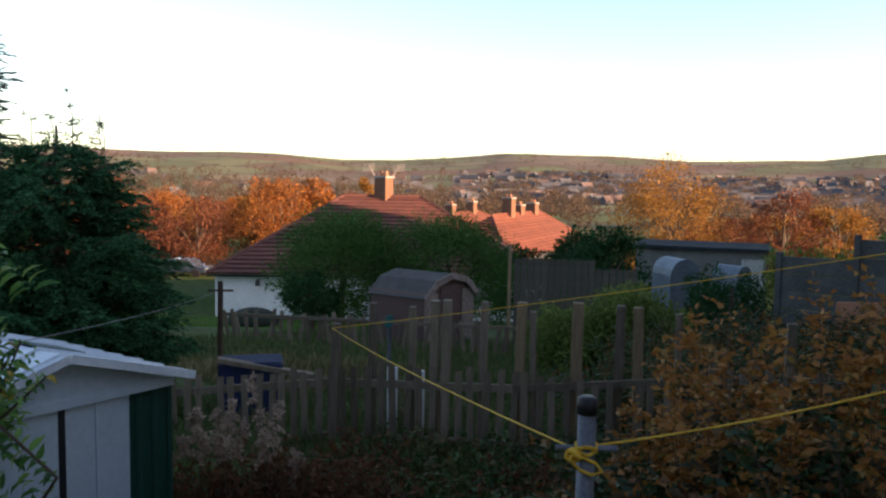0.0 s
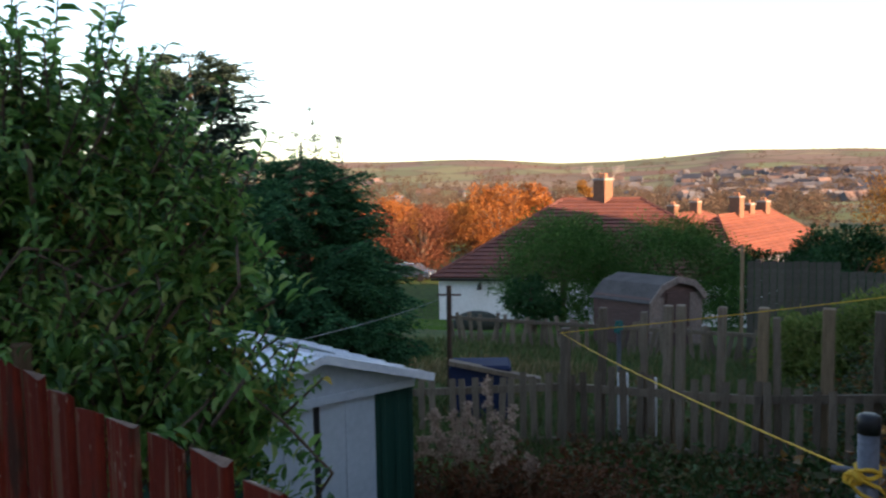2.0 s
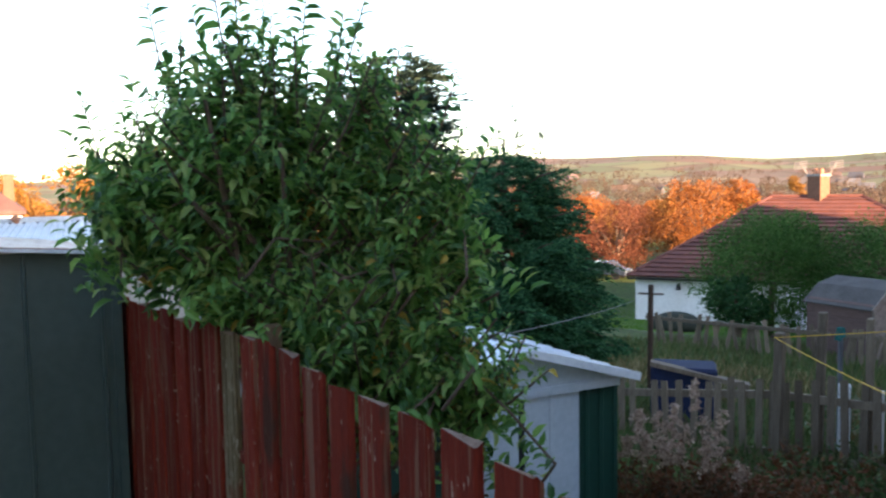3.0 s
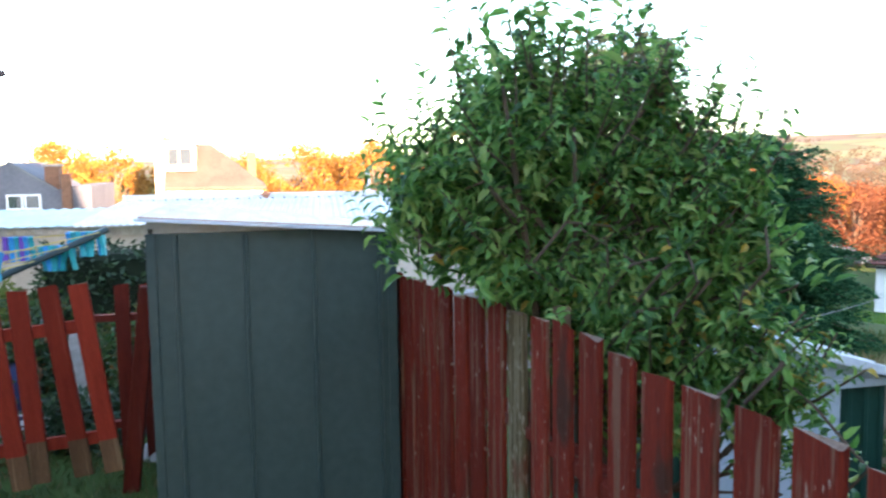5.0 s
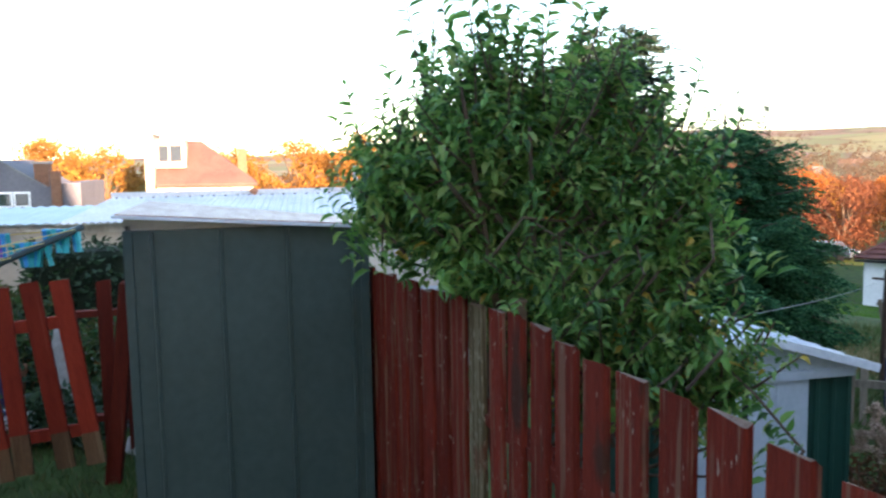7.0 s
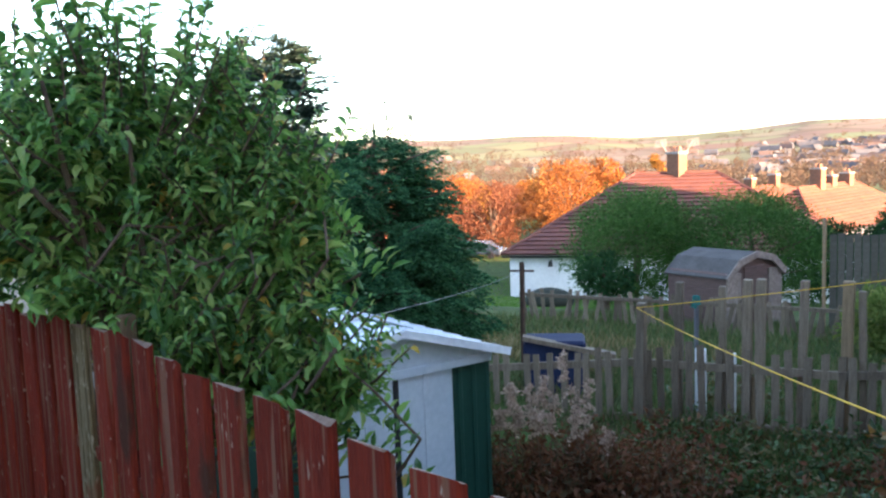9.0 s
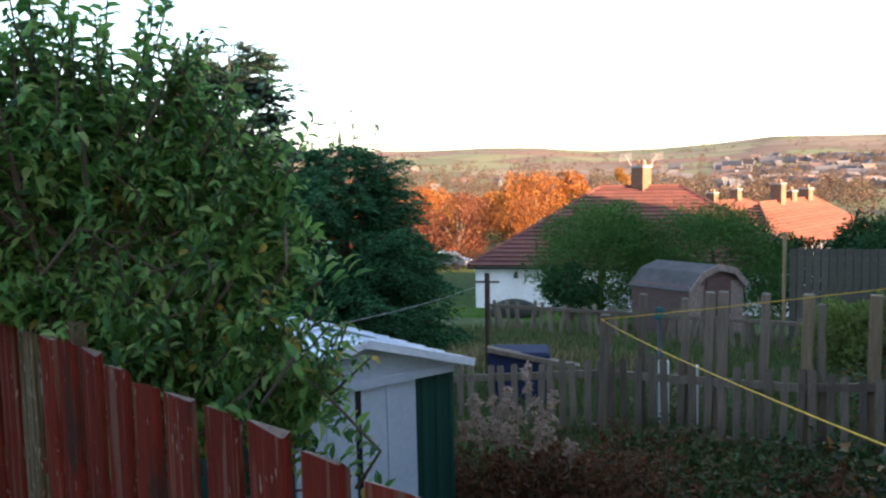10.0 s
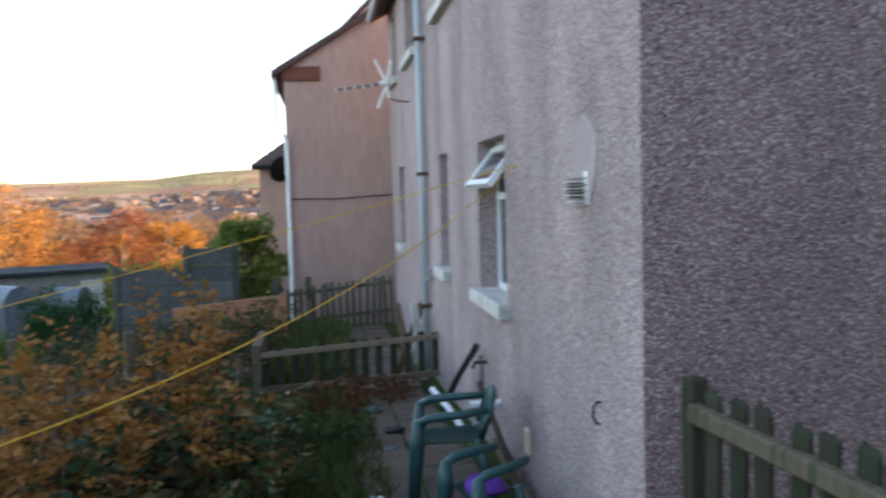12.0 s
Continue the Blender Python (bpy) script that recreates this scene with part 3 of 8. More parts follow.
# ---- windows ----
def window(name, u0, u1, z0, z1, m, label, mullions=(), transom=None, depth=0.16, sill=True, sill_mat=None, group=""):
    """A plastic window set in an opening of a wall whose outer face is y = 0 in the frame m (x along, y inwards)."""
    w = thing(name, m @ Vector(((u0 + u1) / 2, depth, z0)), label, "window", group, "structure")
    f, y0, y1 = 0.055, depth, depth + 0.06
    bm = bmesh.new()
    for a in ((u0, u0 + f, z0, z1), (u1 - f, u1, z0, z1), (u0 + f, u1 - f, z0, z0 + f), (u0 + f, u1 - f, z1 - f, z1)):
        box(bm, a[0], a[1], y0, y1, a[2], a[3])
    bm.transform(m)
    part("window_frame", bm, M_UPVC, w)
    xs = [u0 + f, *mullions, u1 - f]
    for x in mullions:
        part("mullion", cuboid(x - 0.035, x + 0.035, y0 - 0.003, y1, z0 + f, z1 - f, m), M_UPVC, w)
    if transom:
        part("transom", cuboid(u0 + f, u1 - f, y0 - 0.005, y1, transom - 0.03, transom + 0.03, m), M_UPVC, w)
    for a, b in zip(xs, xs[1:]):
        part("pane", cuboid(a, b, y0 + 0.02, y0 + 0.035, z0 + f, z1 - f, m), M_GLASS, w)
    part("blind", cuboid(u0, u1, y0 + 0.10, y0 + 0.11, z0, z1, m), M_CURTAIN, w, "drawn pale curtain")
    if sill:
        part("window_sill", cuboid(u0 - 0.09, u1 + 0.09, -0.09, depth, z0 - 0.11, z0 + 0.006, m, 0.008), sill_mat or M_SILL, w, "painted concrete sill")
    return w


M_CURTAIN = mat("curtain", (0.16, 0.16, 0.165), (0.34, 0.34, 0.34), 3, 0.95, stretch=(9, 9, 0.4))


# ---- the pink house beside the camera ----
HX, HY0, HY1 = 1.487, 3.22, 16.2
H_EAVE = 5.5


def pink_house():
    m = Matrix.Translation((HX, HY1, 0)) @ pose(0, 0, 0, 0, 0, -90)   # x runs from the far end to the near corner
    L = HY1 - HY0
    at = lambda y: HY1 - y
    holes = [(at(7.00), at(5.92), 1.14, 2.40), (at(9.42), at(8.80), 1.13, 2.41), (at(14.75), at(13.75), 1.10, 2.44),
             (at(9.4), at(8.0), 4.0, 5.15), (at(13.0), at(11.6), 4.0, 5.15), (at(15.4), at(14.5), 4.0, 5.15)]
    h = thing("pink_house", (HX + 3.5, (HY0 + HY1) / 2, -0.6), "two-storey house with grey-pink pebbledash walls", "house")
    bm = holed(L, -0.9, H_EAVE, 0.3, holes)
    bm.transform(m)
    part("front_wall", bm, M_PINK, h)
    part("gable_wall", prism([(HX + 0.002, -0.9), (HX + 8.2, -0.9), (HX + 8.2, H_EAVE), (HX + 4.1, H_EAVE + 2.3), (HX + 0.002, H_EAVE)], HY0 - 0.004, HY0 + 0.28), M_PINKSHADED, h)
    part("far_gable", prism([(HX + 0.3, -0.9), (HX + 8.2, -0.9), (HX + 8.2, H_EAVE), (HX + 4.1, H_EAVE + 2.3), (HX + 0.3, H_EAVE)], HY1 - 0.3, HY1 - 0.002), M_PINK, h)
    part("rear_wall", cuboid(HX + 7.9, HX + 8.2, HY0 + 0.28, HY1 - 0.3, -0.9, H_EAVE), M_PINK, h)
    for s in (1, -1):
        e, r = (HX - 0.3, HX + 4.1) if s == 1 else (HX + 8.5, HX + 4.1)
        part("roof", slab([(e, HY0 - 0.15, H_EAVE - 0.13), (e, HY1 + 0.1, H_EAVE - 0.13), (r, HY1 + 0.1, H_EAVE + 2.42), (r, HY0 - 0.15, H_EAVE + 2.42)], 0.12), M_DARKTILE, h)
    part("gutter", tube([(HX - 0.34, HY0 - 0.1, H_EAVE - 0.16), (HX - 0.34, HY1, H_EAVE - 0.2)], 0.06), M_PIPE, h, "grey gutter")
    part("party_wall", cuboid(HX + 0.3, HX + 7.9, 10.0, 10.1, -0.9, H_EAVE), M_WHITEWALL, h)
    part("upper_floor", cuboid(HX + 0.3, HX + 7.9, HY0 + 0.28, HY1 - 0.3, 2.55, 2.75), M_WHITEWALL, h)
    names = ["window_1", "window_2", "window_3", "window_4", "window_5", "window_6"]
    for nme, (u0, u1, z0, z1) in zip(names, holes):
        first = nme == "window_1"
        window(nme, u0, u1, z0, z1, m, "white plastic window with an open top vent" if first else "white plastic window deep in the pebbledash wall",
               transom=1.94 if first else None, mullions=((u0 + u1) / 2,) if nme in ("window_4", "window_5") else ())
    # the open top vent of the kitchen window
    u0, u1 = holes[0][0] + 0.06, holes[0][1] - 0.06
    v = thing("window_vent", m @ Vector(((u0 + u1) / 2, 0.15, 2.34)), "open white top-hung window vent tilted outwards", "window", kind="structure")
    tm = m @ pose(0, 0.14, 2.34, -38)
    bm = bmesh.new()
    for a in ((u0, u0 + 0.05, -0.40, 0), (u1 - 0.05, u1, -0.40, 0), (u0 + 0.05, u1 - 0.05, -0.40, -0.35), (u0 + 0.05, u1 - 0.05, -0.05, 0)):
        box(bm, a[0], a[1], -0.025, 0.025, a[2], a[3])
    bm.transform(tm)
    part("vent_frame", bm, M_UPVC, v)
    part("vent_pane", cuboid(u0 + 0.05, u1 - 0.05, -0.006, 0.006, -0.35, -0.05, tm), M_GLASS, v)
    # downpipes
    d = thing("downpipe", (HX - 0.07, 10.55, -0.3), "light grey painted rainwater pipe on the pebbledash wall", "pipe")
    part("pipe", tube([(HX - 0.075, 10.55, -0.3), (HX - 0.075, 10.55, H_EAVE - 0.25)], 0.05, 10), M_PIPE, d, smooth=True)
    for z in (0.5, 2.2, 3.9):
        part("bracket", cuboid(HX - 0.14, HX, 10.48, 10.62, z, z + 0.05), M_RUST, d)
    part("branch_pipe", tube([(HX - 0.06, 10.1, 1.05), (HX - 0.06, 10.2, 0.93), (HX - 0.07, 10.5, 0.85)], 0.025), M_PIPE, d)
    # hooded flue outlet, wall hook, tap, key safe
    f = thing("flue_guard", (HX, 4.0, 1.93), "white wire boiler flue guard on the wall", "vent")
    part("back_plate", cuboid(HX - 0.012, HX + 0.002, 3.92, 3.975, 1.90, 2.07, None, 0.004), M_UPVC, f)
    for k in range(8):
        z = 1.915 + 0.017 * k
        e = 0.105 - 0.008 * abs(k - 3.5)
        part("wire", tube([(HX - 0.01, 3.93, z), (HX - e * 0.8, 3.96, z), (HX - e, 4.03, z), (HX - e * 0.8, 4.10, z), (HX - 0.01, 4.13, z)], 0.0045, 5), M_CONC if k % 2 else M_SILL, f)
    part("flue_pipe", tube([(HX, 4.03, 1.98), (HX - 0.07, 4.03, 1.98)], 0.045, 12), M_RUST, f, "stained flue pipe")
    # cement patch over an old outlet above the flue
    pt = thing("cement_patch", (HX, 3.98, 2.15), "smooth cement patch on the pebbledash above the flue", "patch")
    bm = bmesh.new()
    ring = [bm.verts.new((HX - 0.006, 3.99 + 0.21 * math.cos(a) * (1 + 0.06 * math.sin(3 * a)), (2.16 + 0.19 * math.sin(a)) if math.sin(a) > 0 else 2.16 + 0.26 * math.sin(a))) for a in np.linspace(0, 2 * math.pi, 28, endpoint=False)]
    back = [bm.verts.new((HX + 0.01, v.co.y, v.co.z)) for v in ring]
    bm.faces.new(ring)
    for i in range(28):
        bm.faces.new((ring[i], back[i], back[(i + 1) % 28], ring[(i + 1) % 28]))
    bmesh.ops.recalc_face_normals(bm, faces=bm.faces[:])
    part("cement", bm, M_PATCH, pt)
    hk = thing("wall_hook", (HX, 3.83, 0.82), "small black iron hook on the wall", "hook")
    part("hook", tube([(HX, 3.79, 0.925), (HX - 0.02, 3.79, 0.925), (HX - 0.035, 3.80, 0.90), (HX - 0.035, 3.81, 0.85), (HX - 0.02, 3.81, 0.815), (HX, 3.81, 0.81)], 0.008, 6), M_BLACK, hk)
    k = thing("meter_tag", (HX, 5.29, 0.28), "cream plastic outlet plate on the wall", "plate")
    part("plate", cuboid(HX - 0.035, HX, 5.24, 5.34, 0.20, 0.375, None, 0.01), M_CREAM, k)
    tp = thing("garden_tap", (HX, 6.70, 0.54), "dark garden tap on a stand pipe by the wall", "tap")
    part("riser", tube([(HX - 0.06, 6.70, -0.08), (HX - 0.06, 6.70, 0.54)], 0.013), M_GALV, tp)
    part("tap_body", join(tube([(HX - 0.02, 6.70, 0.55), (HX - 0.12, 6.70, 0.55), (HX - 0.14, 6.70, 0.50)], 0.016), tube([(HX - 0.07, 6.70, 0.55), (HX - 0.07, 6.70, 0.61)], 0.010)), M_RUST, tp)
    hub = Vector((1.16, 12.6, 3.64))
    a = thing("tv_aerial", (HX, 12.6, 3.4), "white television aerial on a wall bracket", "aerial")
    part("bracket", tube([(HX, 12.6, 3.36), (1.30, 12.6, 3.38), (1.19, 12.6, 3.42), (1.18, 12.6, 3.80)], 0.014, 6), M_RUST, a)
    tip = Vector((0.37, 12.72, 3.565))
    part("boom", tube([hub, tip], 0.012, 6), M_GALV, a)
    for i in range(11):
        p = hub.lerp(tip, 0.12 + 0.085 * i)
        part("element", tube([p + Vector((0, -0.10, -0.035)), p + Vector((0, 0.10, 0.035))], 0.010, 5), M_BLACK if i % 2 else M_UPVC, a)
    part("dipole_box", cuboid(-0.05, 0.05, -0.05, 0.05, -0.03, 0.03, pose(1.10, 12.6, 3.65), 0.008), M_UPVC, a)
    for dx, dz in ((-0.18, 0.35), (0.05, 0.34), (-0.15, -0.37), (0.02, -0.22)):
        part("reflector", tube([hub, hub + Vector((dx, -0.05, dz))], 0.020, 6), M_UPVC, a)


M_CREAM = mat("cream_plastic", (0.55, 0.50, 0.36), (0.66, 0.61, 0.46), 5, 0.5)
pink_house()


def neighbour_block():
    """The next house along: pink gable end, with a lower house behind it."""
    h = thing("neighbour_house", (3.5, 20, -0.6), "tall house end with plain pink harled gable and brown verge", "house")
    xl, ze, xr, zr = -0.594, 4.68, 3.4, 7.02
    y = 17.65
    part("gable_wall", prism([(xl, -1.0), (7.2, -1.0), (7.2, ze), (xr, zr), (xl, ze)], y, y + 0.3), M_NBPINK, h)
    part("side_wall", cuboid(xl, xl + 0.3, y + 0.3, y + 6.5, -1.0, ze), M_NBPINK, h)
    part("roof", slab([(xl - 0.25, y - 0.12, ze - 0.12), (xl - 0.25, y + 6.5, ze - 0.12), (xr, y + 6.5, zr + 0.12), (xr, y - 0.12, zr + 0.12)], 0.14), M_DARKTILE, h)
    part("rear_roof", slab([(7.45, y - 0.12, ze - 0.12), (xr, y - 0.12, zr + 0.12), (xr, y + 6.5, zr + 0.12), (7.45, y + 6.5, ze - 0.12)], 0.14), M_DARKTILE, h)
    part("brick_kneeler", cuboid(xl - 0.02, xl + 0.75, y - 0.05, y - 0.002, ze - 0.32, ze - 0.02, None, 0.01), M_REDTILE, h, "red brick corbel at the eave")
    d = thing("corner_downpipe", (xl - 0.05, y, -0.6), "white downpipe at the corner of the pink gable", "pipe")
    part("pipe", tube([(xl + 0.02, y - 0.06, -0.6), (xl + 0.02, y - 0.06, 3.1), (xl - 0.16, y + 0.05, 3.5), (xl - 0.2, y + 0.1, ze - 0.2)], 0.045, 8), M_UPVC, d)
    cb = thing("wall_cable", (1.0, y, 1.9), "black cable strung across the pink gable", "cable")
    part("cable", tube([(xl, y - 0.03, 1.93), (0.4, y - 0.03, 1.91), (1.6, y - 0.03, 1.97)], 0.012, 5), M_BLACK, cb)
    h2 = thing("lower_house", (-0.5, 27, -1.0), "lower pink house with a dark pitched roof beyond the gable", "house")
    part("wall", cuboid(-1.75, 5.0, 25.5, 25.8, -1.5, 3.0), M_NBPINK, h2)
    part("side_wall", cuboid(-1.75, -1.45, 25.8, 33.0, -1.5, 3.0), M_NBPINK, h2)
    part("roof", slab([(-1.95, 25.2, 2.96), (5, 25.2, 2.96), (5, 29.2, 5.1), (0.1, 29.2, 4.7)], 0.16), M_DARKTILE, h2)
    part("gutter", tube([(-1.95, 25.2, 2.88), (-0.4, 25.2, 2.88)], 0.07), M_BLACK, h2)
    s = thing("satellite_dish", (-1.2, 25.4, 2.5), "dark satellite dish below the eave", "dish")
    part("reflector", dish_mesh((-1.05, 25.1, 2.78), 0.40, 35), M_BLACK, s, smooth=True)
    part("arm", tube([(-1.05, 25.5, 2.6), (-1.05, 25.2, 2.7), (-0.85, 24.8, 2.6)], 0.03, 6), M_BLACK, s)
    b = thing("box_on_wall", (-0.7, 24.9, -0.2), "pale green utility cabinet by the wall", "cabinet")
    part("cabinet", cuboid(-0.9, -0.45, 24.9, 25.4, -1.6, 0.2, None, 0.03), M_CLEAR, b)


def dish_mesh(at, r, yaw, tilt=20):
    bm = bmesh.new()
    rows = []
    for i in range(5):
        rr = r * i / 4
        rows.append([bm.verts.new((rr * math.cos(a), 0.22 * rr * rr / r - 0.05, rr * math.sin(a))) for a in np.linspace(0, 2 * math.pi, 20, endpoint=False)] if i else [bm.verts.new((0, -0.05, 0))])
    for k in range(20):
        bm.faces.new((rows[0][0], rows[1][k], rows[1][(k + 1) % 20]))
    for a, b in zip(rows[1:], rows[2:]):
        for k in range(20):
            bm.faces.new((a[k], b[k], b[(k + 1) % 20], a[(k + 1) % 20]))
    geom = bm.faces[:]
    ret = bmesh.ops.solidify(bm, geom=geom, thickness=0.012)
    bm.transform(pose(*at, tilt, 0, yaw))
    return bm


neighbour_block()


def shade_house(name, x0, x1, y0, y1, ze, zr, label):
    """Unseen house added where the camera never looks, blocking light; ridge along y."""
    h = thing(name, ((x0 + x1) / 2, (y0 + y1) / 2, -1), label, "house")
    xc = (x0 + x1) / 2
    part("wall", prism([(x0, -3), (x1, -3), (x1, ze), (xc, zr), (x0, ze)], y0, y1), M_NBPINK, h)
    part("roof", slab([(x0 - 0.3, y0 - 0.1, ze - 0.1), (x0 - 0.3, y1 + 0.1, ze - 0.1), (xc, y1 + 0.1, zr + 0.15), (xc, y0 - 0.1, zr + 0.15)], 0.12), M_DARKTILE, h)
    part("roof", slab([(x1 + 0.3, y0 - 0.1, ze - 0.1), (xc, y0 - 0.1, zr + 0.15), (xc, y1 + 0.1, zr + 0.15), (x1 + 0.3, y1 + 0.1, ze - 0.1)], 0.12), M_DARKTILE, h)


# Unseen block added to keep the lawn, store and harled house in shade.
shade_house("shade_house_behind", 10.6, 18.6, -2.6, 4.6, 8.6, 12.8, "unseen house behind the lawn, added to cast shade")
# Also out of view: added to stop sun reaching the shrub.
shade_house("lower_shade_house", 10.8, 18.4, 4.65, 22.0, 4.6, 6.9, "unseen lower house, added to block sun between the houses")
# Not in view; takes sky light off the pebbledash gable.
shade_house("gable_shade_house", 1.5, 9.6, -13.5, -4.6, 5.25, 7.5, "unseen house opposite the gable, added to darken it")
# Hidden block added so its shadow edge crosses the bungalow roof.
shade_house("roof_shade_house", 0.0, 6.0, 25.5, 45.6, 6.0, 9.0, "hidden house along the row, added to shadow the bungalow roof")


# ---- fences ----
def board_mesh(name, w, t, h, top=0.02, mats=(M_RED,), bare=0.0, seed=0):
    """An upright board, base at z = 0, with a worn top; its foot may be bare wood."""
    rng = random.Random(seed)
    zs = [0, bare, h] if bare else [0, h]
    verts, faces, mi = [], [], []
    e = 0.004
    for i, z in enumerate(zs):
        dz = [rng.uniform(-0.008, 0.008) for _ in range(4)] if i == len(zs) - 1 else [0] * 4
        for k, (x, y) in enumerate(((-w / 2, -t / 2 + e), (-w / 2 + e, -t / 2), (w / 2 - e, -t / 2), (w / 2, -t / 2 + e), (w / 2, t / 2), (-w / 2, t / 2))):
            verts.append((x, y, z + (dz[k % 4] - (top if k in (0, 5) else 0 if k in (2, 3) else top * 0.5) if i == len(zs) - 1 else 0)))
    n = 6
    for i in range(len(zs) - 1):
        for k in range(n):
            faces.append((i * n + k, i * n + (k + 1) % n, (i + 1) * n + (k + 1) % n, (i + 1) * n + k))
            mi.append(1 if bare and i == 0 else 0)
    faces += [tuple(range(n))[::-1], tuple((len(zs) - 1) * n + k for k in range(n))]
    mi += [1 if bare else 0, len(mats) - 1]
    me = bpy.data.meshes.new(name)
    me.from_pydata(verts, [], faces)
    for m in mats:
        me.materials.append(m)
    for p, i in zip(me.polygons, mi):
        p.material_index = i
    return me


def red_fence():
    rng = random.Random(3)
    d = Vector((1.0, 0.066, 0)).normalized()
    rz = math.degrees(math.atan2(d.y, d.x))
    p0, step = Vector((-2.325, 0.440, 0)), 0.1555
    f = thing("red_fence", (p0.x, p0.y, 0.5), "red-painted boarded wooden fence with worn tops", "fence")
    kinds = [board_mesh("board", 0.106, 0.016, 1.20, 0.012, (M_RED, M_REDEND, M_REDTOP), 0.0, s) for s in range(5)]
    close = [board_mesh("board", 0.118, 0.016, 1.20, 0.012, (M_RED, M_REDEND, M_REDTOP), 0.0, s + 20) for s in range(3)]
    bare = board_mesh("board", 0.108, 0.016, 1.20, 0.006, (M_PALEBOARD, M_REDEND, M_REDTOP), 0.0, 9)
    for k in range(-10, 13):
        p = p0 + d * (step * k + rng.uniform(-0.006, 0.006)) + Vector((0, 0.0080 * min(0, k), 0))
        top = 1.622 + rng.uniform(-0.010, 0.010) - 0.006 * max(0, -k)
        ob = link("board", bare if k == -1 else close[k % 3] if k < 0 else kinds[k % 5], f)
        q = rng.uniform(-0.0015, 0.0015)
        ob.matrix_world = pose(p.x - d.y * q, p.y + d.x * q, top - 1.20, rng.uniform(-0.06, 0.06), rng.uniform(-0.35, 0.35), rz + (2.9 if k < 0 else 0) + rng.uniform(-1, 1))
    for z in (0.72, 1.26):
        n = Vector((-d.y, d.x, 0)) * 0.036
        for a, b in ((p0 + d * (step * -10) - Vector((0, 0.08, 0)), p0), (p0, p0 + d * (step * 12))):
            part("rail", beam((a.x + n.x, a.y + n.y, z), (b.x + n.x, b.y + n.y, z), 0.07, 0.035), M_RED, f)
    for k in (-8.6, -0.25, 9.0):
        p = p0 + d * (step * k) + Vector((-d.y, d.x, 0)) * 0.085
        part("post", cuboid(-0.022, 0.022, -0.022, 0.022, -1.0, 1.635 if k == -0.25 else 1.50, pose(p.x, p.y, 0, 0, 0, rz), 0.005), M_REDEND, f)


M_PALEBOARD = worn_paint("pale_mossy_board", ((0.075, 0.050, 0.026), (0.14, 0.10, 0.048)), ((0.22, 0.17, 0.10), (0.34, 0.28, 0.20), (0.14, 0.03, 0.016)), amount=0.48)
M_REDTOP = mat("weathered_board_top", (0.15, 0.09, 0.06), (0.30, 0.20, 0.15), 12, 0.9, bump=0.3, per=0.3)
red_fence()


def leaning_fence():
    rng = random.Random(5)
    f = thing("leaning_fence", (-4.4, -2.0, 0.5), "red picket fence panel leaning over, with bare wood feet", "fence")
    kinds = [board_mesh("picket", 0.088, 0.018, 0.94, 0.008, (M_REDFRESH, M_REDFOOT), 0.165 + 0.02 * (s % 3), s) for s in range(5)]
    faded = board_mesh("picket", 0.088, 0.018, 0.94, 0.008, (M_REDFOOT, M_REDFOOT), 0.2, 8)
    for k in range(20):
        lean = (7.4, 7.0, 3.4, 6.2, 6.0, 5.6, 5.8, 5.4, 5.2, 4.8, 4.2, 3.0)[k] if k < 12 else 3.0
        y = -1.155 - 0.134 * k
        z = 1.492 + 0.0887 * (y + 1.147) + rng.uniform(-0.012, 0.012)
        l = radians(lean)
        foot = Vector((-4.38, y + math.sin(l) * 0.94, z - math.cos(l) * 0.94))
        ob = link("picket", faded if k == 7 else kinds[k % 5], f)
        ob.matrix_world = Matrix.Translation(foot) @ pose(0, 0, 0, lean, 0, 0) @ pose(0, 0, 0, 0, 0, 90 + rng.uniform(-2, 2))
    for z0, z1 in ((1.29, 1.08), (0.735, 0.53)):
        part("rail", beam((-4.405, -1.10, z0), (-4.405, -3.75, z1), 0.06, 0.03), M_REDFRESH, f)
    for y in (-1.03, -2.9):
        part("post", cuboid(-0.04, 0.04, -0.04, 0.04, 0.3, 1.46, pose(-4.50, y, 0, -7 if y > -2 else -2), 0.005), M_REDDARK, f)
    g = thing("red_gate", (-4.95, -0.9, 0.42), "dark red picket gate behind the metal shed", "gate")
    gp = board_mesh("picket", 0.078, 0.018, 0.98, 0.006, (M_REDDARK,), 0.0, 31)
    for k in range(5):
        ob = link("picket", gp, g)
        ob.matrix_world = pose(-4.95, -1.045 + 0.132 * k, 0.43, 0, 0, 90)
    for z in (1.22, 0.62):
        part("rail", beam((-4.985, -1.2, z), (-4.985, -0.35, z), 0.035, 0.06), M_REDDARK, g)


leaning_fence()


